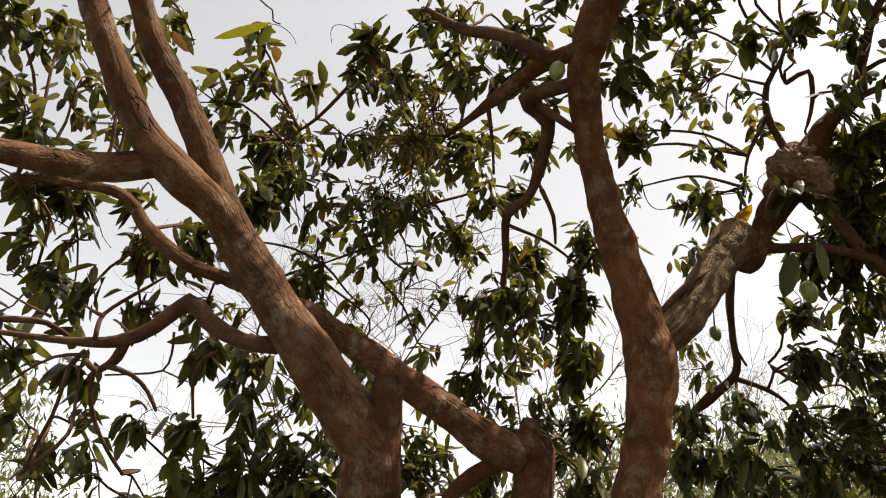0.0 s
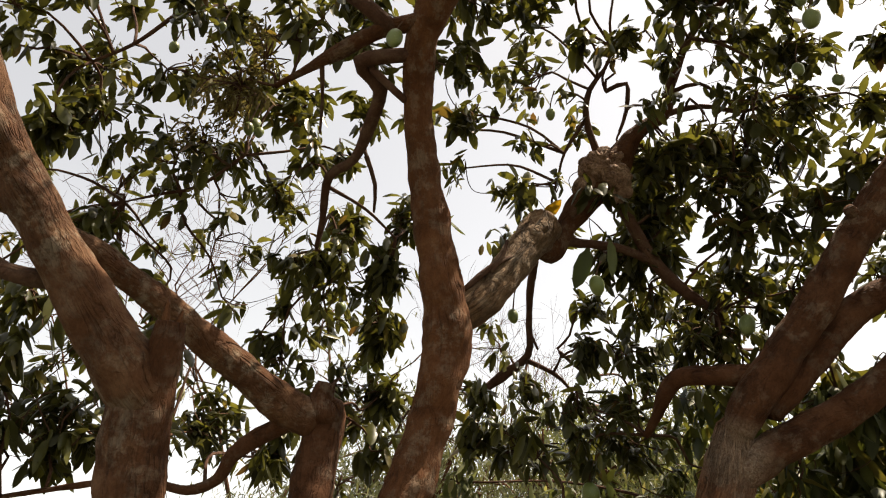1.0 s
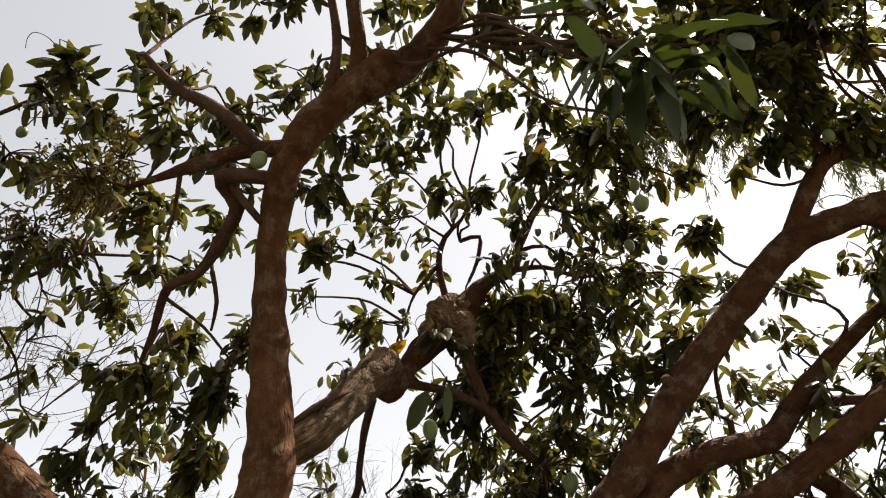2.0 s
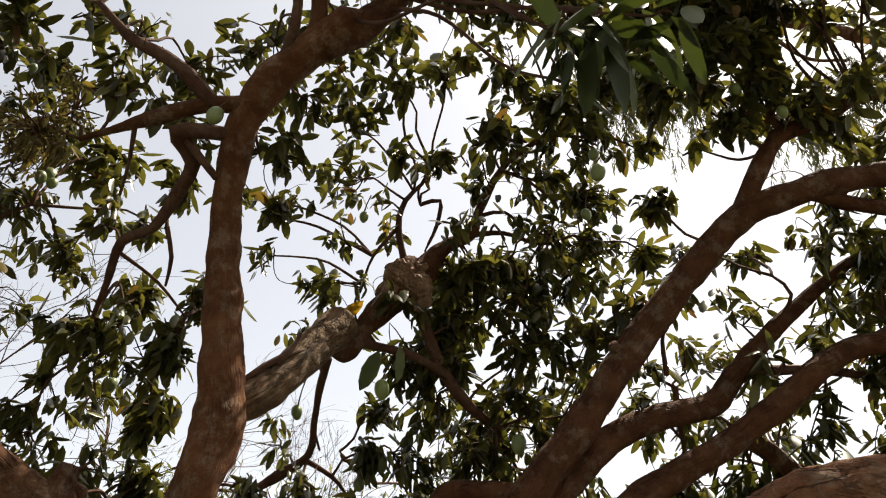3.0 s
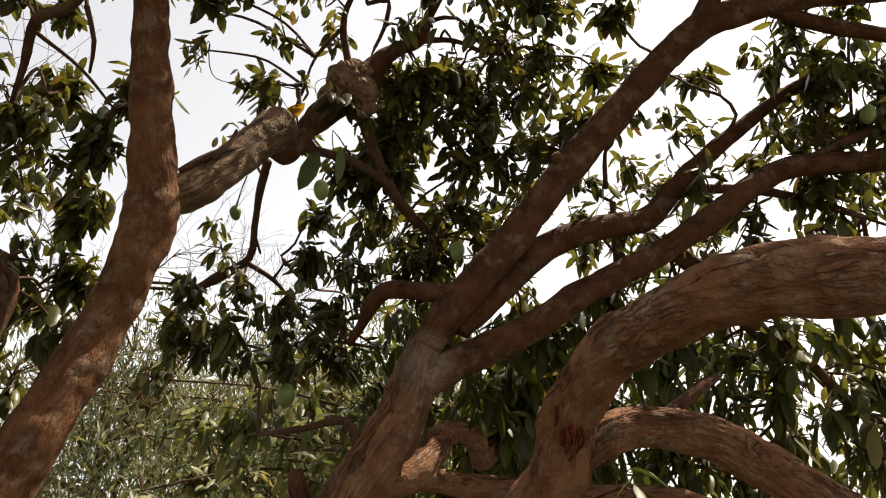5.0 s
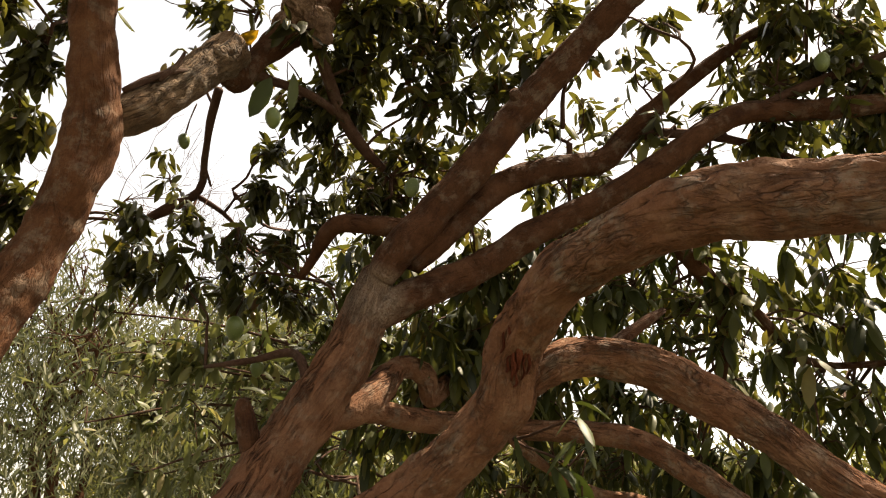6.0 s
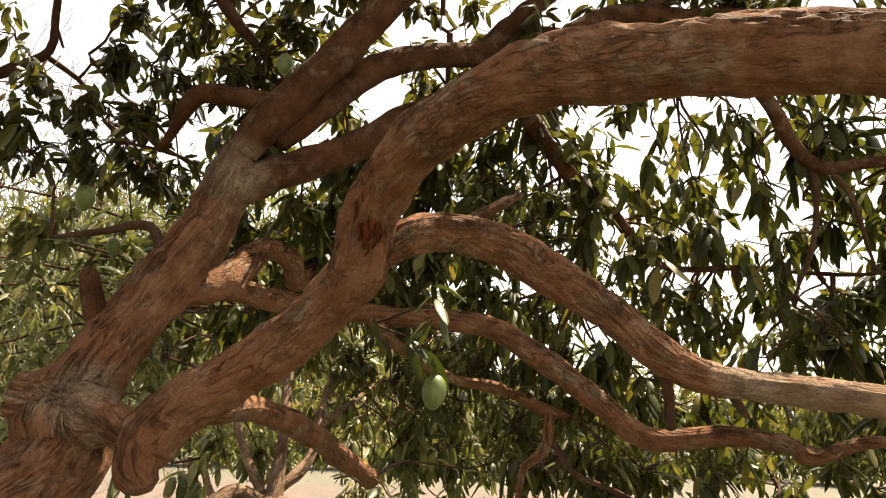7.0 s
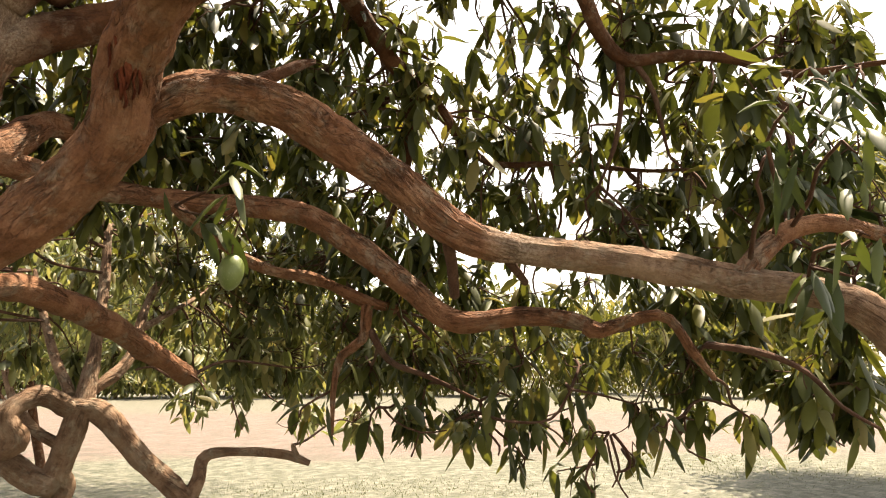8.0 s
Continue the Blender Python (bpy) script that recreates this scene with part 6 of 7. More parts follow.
foliage("droop", (2.91, 3.15, 2.53), 0.14, 0.11, 4, size=0.15, droop=1.6)
foliage("droop", (3.39, 2.56, 2.55), 0.18, 0.14, 4, size=0.15, droop=1.6)
foliage("droop", (2.32, 3.55, 2.94), 0.14, 0.14, 5, size=0.15, droop=1.6)
foliage("droop", (3.80, 2.00, 3.04), 0.18, 0.18, 8, size=0.15, droop=1.6)
foliage("droop", (1.70, 4.05, 2.44), 0.16, 0.10, 4, size=0.15, droop=1.6)
foliage("droop", (1.90, 4.19, 2.32), 0.17, 0.11, 4, size=0.15, droop=1.6)
foliage("droop", (2.36, 1.70, 1.49), 0.03, 0.02, 1, size=0.17, leaves=6, droop=2.2)
foliage("droop", (2.46, 1.54, 1.43), 0.03, 0.02, 1, size=0.17, leaves=6, droop=2.2)
foliage("droop", (2.52, 1.45, 1.42), 0.02, 0.02, 1, size=0.17, leaves=6, droop=2.2)
foliage("droop", (2.58, 1.34, 1.39), 0.02, 0.02, 1, size=0.17, leaves=6, droop=2.2)
foliage("droop", (2.62, 1.25, 1.41), 0.02, 0.02, 1, size=0.17, leaves=6, droop=2.2)
foliage("droop", (2.70, 1.06, 1.39), 0.02, 0.02, 1, size=0.17, leaves=6, droop=2.2)
foliage("droop", (2.69, 0.78, 1.42), 0.02, 0.02, 1, size=0.17, leaves=6, droop=2.2)
foliage("droop", (2.31, 2.22, 1.46), 0.02, 0.02, 1, size=0.17, leaves=6, droop=2.2)
foliage("droop", (2.16, 2.64, 1.55), 0.04, 0.02, 1, size=0.17, leaves=6, droop=2.2)
foliage("droop", (2.35, 1.87, 1.43), 0.02, 0.02, 1, size=0.17, leaves=6, droop=2.2)
foliage("droop", (2.76, 0.49, 1.46), 0.02, 0.02, 1, size=0.17, leaves=6, droop=2.2)
foliage("droop", (2.80, 0.29, 1.54), 0.02, 0.02, 1, size=0.17, leaves=6, droop=2.2)
foliage("droop", (2.81, 0.14, 1.56), 0.02, 0.02, 1, size=0.17, leaves=6, droop=2.2)
foliage("droop", (2.49, 0.51, 2.55), 0.07, 0.07, 1, size=0.13, leaves=7, droop=1.8)
foliage("droop", (2.56, 0.37, 2.44), 0.07, 0.09, 2, size=0.13, leaves=7, droop=1.8)
foliage("droop", (2.62, 0.21, 2.29), 0.06, 0.08, 2, size=0.13, leaves=7, droop=1.8)
foliage("droop", (2.57, 0.05, 2.48), 0.04, 0.08, 1, size=0.13, leaves=7, droop=1.8)
foliage("droop", (2.61, 0.47, 2.18), 0.07, 0.07, 1, size=0.13, leaves=7, droop=1.8)
foliage("droop", (2.66, 0.30, 2.05), 0.07, 0.05, 1, size=0.13, leaves=7, droop=1.8)
foliage("droop", (2.68, 0.14, 2.00), 0.06, 0.06, 1, size=0.13, leaves=7, droop=1.8)
foliage("droop", (2.75, 0.65, 2.32), 0.06, 0.06, 1, size=0.13, leaves=7, droop=1.8)
foliage("droop", (2.55, 0.06, 2.17), 0.04, 0.06, 1, size=0.13, leaves=7, droop=1.8)
foliage("droop", (3.16, 2.94, 2.24), 0.21, 0.18, 7, size=0.12, leaves=8, droop=1.6)
foliage("droop", (3.30, 2.63, 1.91), 0.20, 0.17, 5, size=0.12, leaves=8, droop=1.6)
foliage("droop", (3.46, 2.34, 2.23), 0.20, 0.17, 6, size=0.12, leaves=8, droop=1.6)
foliage("droop", (3.50, 2.12, 1.89), 0.16, 0.13, 6, size=0.12, leaves=8, droop=1.6)
foliage("droop", (3.24, 2.87, 1.68), 0.17, 0.10, 3, size=0.12, leaves=8, droop=1.6)
foliage("droop", (3.41, 2.47, 1.63), 0.19, 0.10, 4, size=0.12, leaves=8, droop=1.6)
foliage("droop", (2.92, 2.89, 3.18), 0.14, 0.14, 5, size=0.12, leaves=8, droop=1.6)
foliage("droop", (3.15, 2.72, 2.95), 0.18, 0.14, 4, size=0.12, leaves=8, droop=1.6)
foliage("droop", (3.13, 2.29, 3.14), 0.17, 0.13, 3, size=0.12, leaves=8, droop=1.6)
foliage("droop", (3.32, 2.12, 2.88), 0.16, 0.13, 3, size=0.12, leaves=8, droop=1.6)
foliage("droop", (3.46, 2.03, 2.57), 0.16, 0.13, 3, size=0.12, leaves=8, droop=1.6)
foliage("droop", (3.29, 2.50, 2.59), 0.17, 0.14, 3, size=0.12, leaves=8, droop=1.6)
foliage("droop", (2.48, 3.53, 3.01), 0.18, 0.15, 5, size=0.12, leaves=8, droop=1.6)
foliage("droop", (2.80, 3.34, 2.75), 0.15, 0.15, 4, size=0.12, leaves=8, droop=1.6)
foliage("droop", (2.69, 3.52, 2.47), 0.18, 0.15, 3, size=0.12, leaves=8, droop=1.6)
foliage("droop", (2.83, 2.80, 2.80), 0.16, 0.13, 9, size=0.12, leaves=8, droop=1.6)
foliage("droop", (2.87, 2.84, 2.51), 0.16, 0.13, 6, size=0.12, leaves=8, droop=1.6)
foliage("droop", (2.74, 1.77, 3.02), 0.09, 0.08, 1, size=0.12, leaves=8, droop=1.6)
foliage("droop", (2.84, 1.38, 2.95), 0.09, 0.07, 1, size=0.12, leaves=8, droop=1.6)
foliage("droop", (3.02, 1.43, 2.70), 0.09, 0.09, 1, size=0.12, leaves=8, droop=1.6)
foliage("droop", (2.84, 2.80, 2.89), 0.09, 0.10, 2, size=0.12, leaves=8, droop=1.6)
foliage("droop", (2.88, 2.87, 2.57), 0.09, 0.10, 2, size=0.12, leaves=8, droop=1.6)
foliage("low", (2.25, 4.52, 2.41), 0.26, 0.26, 14, size=0.142, leaves=7, droop=1.8)
foliage("low", (2.59, 4.41, 2.36), 0.27, 0.27, 22, size=0.142, leaves=7, droop=1.8)
foliage("low", (2.88, 4.19, 2.38), 0.28, 0.28, 18, size=0.142, leaves=7, droop=1.8)
foliage("low", (3.13, 4.05, 2.43), 0.28, 0.28, 16, size=0.142, leaves=7, droop=1.8)
foliage("low", (3.10, 3.41, 2.38), 0.26, 0.26, 14, size=0.142, leaves=7, droop=1.8)
foliage("low", (3.24, 3.17, 2.38), 0.26, 0.26, 24, size=0.142, leaves=7, droop=1.8)
foliage("low", (2.13, 4.09, 2.02), 0.23, 0.23, 11, size=0.142, leaves=7, droop=1.8)
foliage("low", (2.27, 3.86, 2.02), 0.23, 0.23, 10, size=0.142, leaves=7, droop=1.8)
foliage("low", (2.95, 4.31, 2.03), 0.28, 0.28, 13, size=0.142, leaves=7, droop=1.8)
foliage("low", (3.00, 3.77, 2.03), 0.27, 0.27, 13, size=0.142, leaves=7, droop=1.8)
foliage("low", (3.08, 3.34, 2.09), 0.26, 0.26, 21, size=0.142, leaves=7, droop=1.8)
foliage("low", (3.55, 3.40, 2.03), 0.28, 0.28, 30, size=0.142, leaves=7, droop=1.8)
foliage("low", (3.58, 2.96, 2.05), 0.27, 0.27, 27, size=0.142, leaves=7, droop=1.8)
foliage("low", (2.26, 4.35, 1.74), 0.12, 0.12, 9, size=0.142, leaves=7, droop=1.8)
foliage("low", (2.35, 3.97, 1.68), 0.12, 0.12, 14, size=0.142, leaves=7, droop=1.8)
foliage("low", (2.96, 4.23, 1.76), 0.14, 0.14, 19, size=0.142, leaves=7, droop=1.8)
foliage("low", (3.12, 4.07, 1.75), 0.14, 0.14, 28, size=0.142, leaves=7, droop=1.8)
foliage("low", (3.09, 3.40, 1.75), 0.25, 0.25, 29, size=0.142, leaves=7, droop=1.8)
foliage("low", (3.52, 3.35, 1.67), 0.27, 0.27, 26, size=0.142, leaves=7, droop=1.8)
foliage("low", (2.96, 3.75, 1.39), 0.13, 0.13, 4, size=0.142, leaves=7, droop=1.8)
foliage("low", (3.28, 3.61, 1.41), 0.13, 0.13, 3, size=0.142, leaves=7, droop=1.8)
foliage("low", (3.88, 3.63, 1.30), 0.15, 0.15, 8, size=0.142, leaves=7, droop=1.8)
foliage("low", (3.49, 2.87, 1.34), 0.13, 0.13, 7, size=0.142, leaves=7, droop=1.8)
foliage("low", (3.42, 4.31, 1.91), 0.38, 0.26, 34, droop=1.6)
foliage("low", (3.52, 3.56, 1.78), 0.28, 0.28, 22, droop=1.6)
foliage("low", (3.34, 4.93, 2.41), 0.36, 0.23, 23, droop=1.6)
foliage("low", (2.96, 5.21, 2.04), 0.26, 0.26, 17, droop=1.6)
foliage("low", (3.15, 3.89, 1.52), 0.23, 0.12, 10, droop=1.6)
foliage("low", (3.26, 3.54, 1.52), 0.19, 0.10, 6, droop=1.6)
foliage("low", (2.70, 5.29, 2.52), 0.26, 0.22, 14, droop=1.6)
foliage("low", (3.57, 4.71, 2.69), 0.28, 0.24, 17, droop=1.6)
foliage("low", (2.57, 4.88, 1.67), 0.19, 0.12, 6, droop=1.6)
foliage("low", (3.25, 5.06, 1.72), 0.23, 0.23, 26, droop=1.6)
foliage("upper", (-0.16, 2.15, 4.62), 0.19, 0.19, 13, droop=1.3)
foliage("upper", (0.08, 2.01, 4.59), 0.18, 0.18, 5, droop=1.3)
foliage("upper", (0.33, 1.95, 4.63), 0.19, 0.19, 8, droop=1.3)
foliage("upper", (0.58, 1.89, 4.75), 0.19, 0.19, 6, droop=1.3)
foliage("upper", (0.79, 1.73, 4.66), 0.19, 0.19, 11, droop=1.3)
foliage("upper", (1.03, 1.69, 4.64), 0.19, 0.19, 16, droop=1.3)
foliage("upper", (1.34, 1.61, 4.79), 0.20, 0.20, 26, droop=1.3)
foliage("upper", (1.15, 1.26, 4.27), 0.16, 0.16, 11, droop=1.3)
foliage("upper", (1.58, 1.32, 4.57), 0.09, 0.09, 4, droop=1.3)
foliage("upper", (1.72, 1.21, 4.41), 0.08, 0.08, 4, droop=1.3)
foliage("upper", (0.77, 1.75, 4.25), 0.17, 0.17, 8, droop=1.3)
foliage("upper", (1.18, 1.87, 4.56), 0.20, 0.20, 10, droop=1.3)
foliage("upper", (1.29, 1.73, 4.45), 0.19, 0.19, 9, droop=1.3)
foliage("upper", (1.44, 1.57, 4.33), 0.09, 0.09, 5, droop=1.3)
foliage("upper", (1.54, 1.43, 4.29), 0.08, 0.08, 1, droop=1.3)
foliage("upper", (1.18, 2.04, 4.40), 0.20, 0.20, 9, droop=1.3)
foliage("upper", (1.33, 1.86, 4.24), 0.19, 0.19, 14, droop=1.3)
foliage("upper", (1.36, 1.56, 3.96), 0.08, 0.08, 6, droop=1.3)
foliage("upper", (1.20, 2.02, 4.08), 0.19, 0.19, 8, droop=1.3)
foliage("upper", (1.47, 2.07, 4.16), 0.20, 0.20, 20, droop=1.3)
foliage("upper", (1.78, 1.97, 4.15), 0.10, 0.10, 8, droop=1.3)
foliage("upper", (1.73, 1.73, 3.96), 0.09, 0.09, 4, droop=1.3)
foliage("upper", (2.01, 1.61, 4.01), 0.09, 0.09, 4, droop=1.3)
foliage("upper", (1.34, 2.30, 3.93), 0.20, 0.20, 19, droop=1.3)
foliage("upper", (1.45, 2.14, 3.85), 0.19, 0.19, 6, droop=1.3)
foliage("upper", (1.48, 1.87, 3.71), 0.17, 0.17, 8, droop=1.3)
foliage("upper", (1.64, 1.70, 3.69), 0.17, 0.17, 4, droop=1.3)
foliage("upper", (1.78, 1.61, 3.60), 0.16, 0.16, 4, droop=1.3)
foliage("upper", (1.21, 2.21, 3.58), 0.18, 0.18, 12, droop=1.3)
foliage("upper", (1.38, 2.14, 3.56), 0.18, 0.18, 8, droop=1.3)
foliage("upper", (1.53, 1.95, 3.49), 0.17, 0.17, 4, droop=1.3)
foliage("upper", (1.82, 1.91, 3.55), 0.18, 0.18, 3, droop=1.3)
foliage("upper", (1.98, 1.79, 3.50), 0.17, 0.17, 3, droop=1.3)
foliage("upper", (1.34, 2.79, 3.56), 0.21, 0.21, 19, droop=1.3)
foliage("upper", (1.32, 2.41, 3.45), 0.19, 0.19, 12, droop=1.3)
foliage("upper", (1.63, 2.40, 3.46), 0.19, 0.19, 10, droop=1.3)
foliage("upper", (1.91, 2.36, 3.55), 0.20, 0.20, 5, droop=1.3)
foliage("upper", (2.03, 2.18, 3.48), 0.19, 0.19, 6, droop=1.3)
foliage("upper", (1.95, 1.85, 3.32), 0.17, 0.17, 3, droop=1.3)
foliage("upper", (1.15, 2.57, 3.23), 0.18, 0.18, 15, droop=1.3)
foliage("upper", (1.39, 2.62, 3.26), 0.19, 0.19, 14, droop=1.3)
foliage("upper", (1.66, 2.50, 3.28), 0.19, 0.19, 8, droop=1.3)
foliage("upper", (1.19, 2.66, 3.03), 0.18, 0.18, 5, droop=1.3)
foliage("upper", (-0.84, 2.19, 4.79), 0.09, 0.09, 3, droop=1.3)
foliage("upper", (-0.62, 2.03, 4.78), 0.18, 0.18, 4, droop=1.3)
foliage("upper", (-0.43, 1.76, 4.57), 0.17, 0.17, 9, droop=1.3)
foliage("upper", (-0.22, 1.72, 4.77), 0.18, 0.18, 2, droop=1.3)
foliage("upper", (0.06, 1.79, 5.12), 0.20, 0.20, 11, droop=1.3)
foliage("upper", (0.21, 1.55, 4.89), 0.19, 0.19, 8, droop=1.3)
foliage("upper", (0.39, 1.40, 4.86), 0.19, 0.19, 14, droop=1.3)
foliage("upper", (0.71, 1.39, 5.09), 0.20, 0.20, 9, droop=1.3)
foliage("upper", (0.87, 1.27, 4.99), 0.20, 0.20, 15, droop=1.3)
foliage("upper", (0.96, 0.97, 4.74), 0.18, 0.18, 18, droop=1.3)
foliage("upper", (1.23, 0.93, 4.78), 0.18, 0.18, 20, droop=1.3)
foliage("upper", (1.31, 0.75, 4.60), 0.17, 0.17, 18, droop=1.3)
foliage("upper", (1.33, 0.58, 4.42), 0.16, 0.16, 11, droop=1.3)
foliage("upper", (1.52, 0.49, 4.51), 0.16, 0.16, 8, droop=1.3)
foliage("upper", (0.12, 1.96, 4.85), 0.20, 0.20, 5, droop=1.3)
foliage("upper", (0.26, 1.70, 4.57), 0.18, 0.18, 5, droop=1.3)
foliage("upper", (0.45, 1.53, 4.65), 0.18, 0.18, 9, droop=1.3)
foliage("upper", (0.69, 1.49, 4.80), 0.19, 0.19, 8, droop=1.3)
foliage("upper", (0.83, 1.29, 4.61), 0.18, 0.18, 14, droop=1.3)
foliage("upper", (1.29, 1.29, 4.88), 0.20, 0.20, 48, droop=1.3)
foliage("upper", (1.19, 1.03, 4.51), 0.17, 0.17, 32, droop=1.3)
foliage("upper", (1.48, 0.95, 4.66), 0.18, 0.18, 39, droop=1.3)
foliage("upper", (1.68, 0.79, 4.62), 0.18, 0.18, 10, droop=1.3)
foliage("upper", (1.59, 0.58, 4.33), 0.16, 0.16, 5, droop=1.3)
foliage("upper", (1.02, 2.28, 3.87), 0.14, 0.13, 11, droop=1.3)
foliage("upper", (0.90, 2.41, 3.95), 0.14, 0.13, 8, droop=1.3)
foliage("upper", (1.14, 2.21, 3.71), 0.14, 0.13, 9, droop=1.3)
foliage("upper", (1.11, 2.23, 3.98), 0.14, 0.13, 8, droop=1.3)
foliage("upper", (1.03, 2.41, 3.75), 0.14, 0.13, 5, droop=1.3)
foliage("upper", (1.16, 1.09, 4.17), 0.12, 0.11, 9, droop=1.4)
foliage("upper", (1.36, 1.10, 4.09), 0.12, 0.11, 9, droop=1.4)
foliage("upper", (1.40, 0.95, 4.16), 0.12, 0.11, 9, droop=1.4)
foliage("upper", (1.55, 1.05, 4.10), 0.12, 0.11, 7, droop=1.4)
foliage("upper", (1.20, 0.99, 4.26), 0.12, 0.11, 8, droop=1.4)
foliage("upper", (1.58, 0.92, 4.15), 0.12, 0.11, 6, droop=1.4)
foliage("upper", (1.30, 0.92, 4.28), 0.12, 0.11, 8, droop=1.4)
foliage("right", (1.80, 0.94, 4.38), 0.17, 0.17, 5, droop=1.3)
foliage("right", (1.75, 0.77, 4.21), 0.16, 0.16, 6, droop=1.3)
foliage("right", (1.72, 0.97, 4.04), 0.16, 0.16, 5, droop=1.3)
foliage("right", (2.10, 0.98, 4.25), 0.18, 0.18, 8, droop=1.3)
foliage("right", (1.80, 1.13, 3.91), 0.17, 0.17, 4, droop=1.3)
foliage("right", (2.33, 1.08, 4.17), 0.19, 0.19, 7, droop=1.3)
foliage("right", (1.89, 1.23, 3.77), 0.17, 0.17, 5, droop=1.3)
foliage("right", (2.06, 1.11, 3.76), 0.17, 0.17, 8, droop=1.3)
foliage("right", (2.17, 1.39, 3.73), 0.18, 0.18, 6, droop=1.3)
foliage("right", (2.09, 1.21, 3.54), 0.16, 0.16, 7, droop=1.3)
foliage("right", (1.85, 1.50, 3.38), 0.16, 0.16, 2, droop=1.3)
foliage("right", (2.20, 1.54, 3.54), 0.18, 0.18, 4, droop=1.3)
foliage("right", (2.14, 1.25, 3.33), 0.16, 0.16, 13, droop=1.3)
foliage("right", (2.25, 1.84, 3.41), 0.19, 0.19, 4, droop=1.3)
foliage("right", (1.98, 1.50, 3.17), 0.16, 0.16, 9, droop=1.3)
foliage("right", (2.26, 1.38, 3.18), 0.16, 0.16, 7, droop=1.3)
foliage("right", (-0.21, 3.56, 2.66), 0.09, 0.09, 4, droop=1.3)
foliage("right", (2.12, 2.97, 3.18), 0.21, 0.12, 9)
foliage("right", (2.59, 2.64, 3.49), 0.19, 0.16, 7)
foliage("right", (2.81, 2.20, 3.68), 0.18, 0.15, 6)
foliage("right", (2.98, 1.78, 3.81), 0.17, 0.12, 3)
foliage("right", (2.38, 2.73, 3.71), 0.16, 0.13, 7)
foliage("right", (2.59, 2.30, 3.94), 0.16, 0.13, 3)
foliage("right", (2.79, 1.91, 4.02), 0.15, 0.12, 3)
foliage("right", (0.94, 2.34, 3.87), 0.11, 0.08, 3, droop=1.3)
foliage("right", (1.01, 2.46, 3.68), 0.10, 0.08, 3, droop=1.3)
foliage("right", (0.82, 2.68, 3.70), 0.07, 0.07, 1, droop=1.3)
foliage("right", (2.27, 1.34, 3.69), 0.16, 0.14, 4, droop=1.3)
foliage("right", (2.27, 1.19, 3.75), 0.16, 0.14, 6, droop=1.3)
foliage("right", (2.24, 1.04, 3.55), 0.16, 0.14, 6, droop=1.3)
foliage("right", (2.44, 0.97, 3.73), 0.16, 0.14, 6, droop=1.3)
foliage("right", (2.59, 0.92, 3.63), 0.16, 0.14, 7, droop=1.3)
foliage("right", (2.42, 0.97, 3.46), 0.16, 0.14, 5, droop=1.3)
foliage("right", (2.31, 1.05, 3.44), 0.16, 0.14, 4, droop=1.3)
foliage("panicle", (-0.90, 2.34, 3.88), 0.17, 0.17, 24, size=0.04, leaves=30)
foliage("panicle", (-0.96, 2.45, 3.70), 0.12, 0.12, 10, size=0.04, leaves=30)
foliage("panicle", (-0.78, 2.24, 4.02), 0.11, 0.13, 9, size=0.04, leaves=30)
foliage("panicle", (0.55, 2.00, 4.10), 0.06, 0.04, 1, size=0.05, leaves=16, droop=0.6)
foliage("panicle", (0.94, 1.99, 3.89), 0.09, 0.06, 1, size=0.05, leaves=16, droop=0.6)
foliage("panicle", (0.66, 1.87, 4.16), 0.06, 0.04, 1, size=0.05, leaves=16, droop=0.6)
foliage("near", (1.60, 0.16, 2.19), 0.05, 0.03, 1, size=0.12, leaves=6, droop=1.7)
foliage("near", (1.54, 0.23, 2.01), 0.04, 0.03, 1, size=0.12, leaves=6, droop=1.7)
foliage("near", (1.64, 0.07, 2.10), 0.04, 0.04, 1, size=0.12, leaves=6, droop=1.7)
foliage("near", (1.63, 0.05, 1.90), 0.02, 0.04, 1, size=0.12, leaves=6, droop=1.7)
foliage("near", (1.69, 0.16, 1.84), 0.02, 0.02, 1, size=0.12, leaves=6, droop=1.7)
foliage("near", (1.46, 1.70, 2.19), 0.02, 0.02, 1, size=0.20, leaves=7, droop=0.8)
foliage("near", (1.48, 1.78, 2.08), 0.02, 0.02, 1, size=0.19, leaves=7, droop=0.5)
foliage("feather", (3.64, 3.72, 9.13), 0.27, 0.37, 36, size=0.11, leaves=22, droop=2.0)
foliage("feather", (4.12, 3.54, 8.87), 0.27, 0.36, 35, size=0.11, leaves=22, droop=2.0)
foliage("feather", (4.12, 3.95, 8.64), 0.14, 0.20, 10, size=0.11, leaves=22, droop=2.0)
foliage("feather", (5.89, 2.84, 8.54), 0.27, 0.30, 29, size=0.11, leaves=22, droop=2.0)
foliage("feather", (5.99, 2.30, 8.65), 0.35, 0.23, 29, size=0.11, leaves=22, droop=2.0)
foliage("feather", (4.19, 3.03, 9.06), 0.35, 0.23, 29, size=0.11, leaves=22, droop=2.0)
foliage("feather", (6.16, 1.95, 8.59), 0.22, 0.28, 22, size=0.11, leaves=22, droop=2.0)
foliage("feather", (4.48, 3.58, 8.55), 0.10, 0.17, 6, size=0.11, leaves=22, droop=2.0)
foliage("feather", (4.09, 3.52, 8.88), 0.25, 0.35, 31, size=0.11, leaves=22, droop=2.0)
foliage("feather", (4.49, 3.25, 8.67), 0.24, 0.28, 24, size=0.11, leaves=22, droop=2.0)
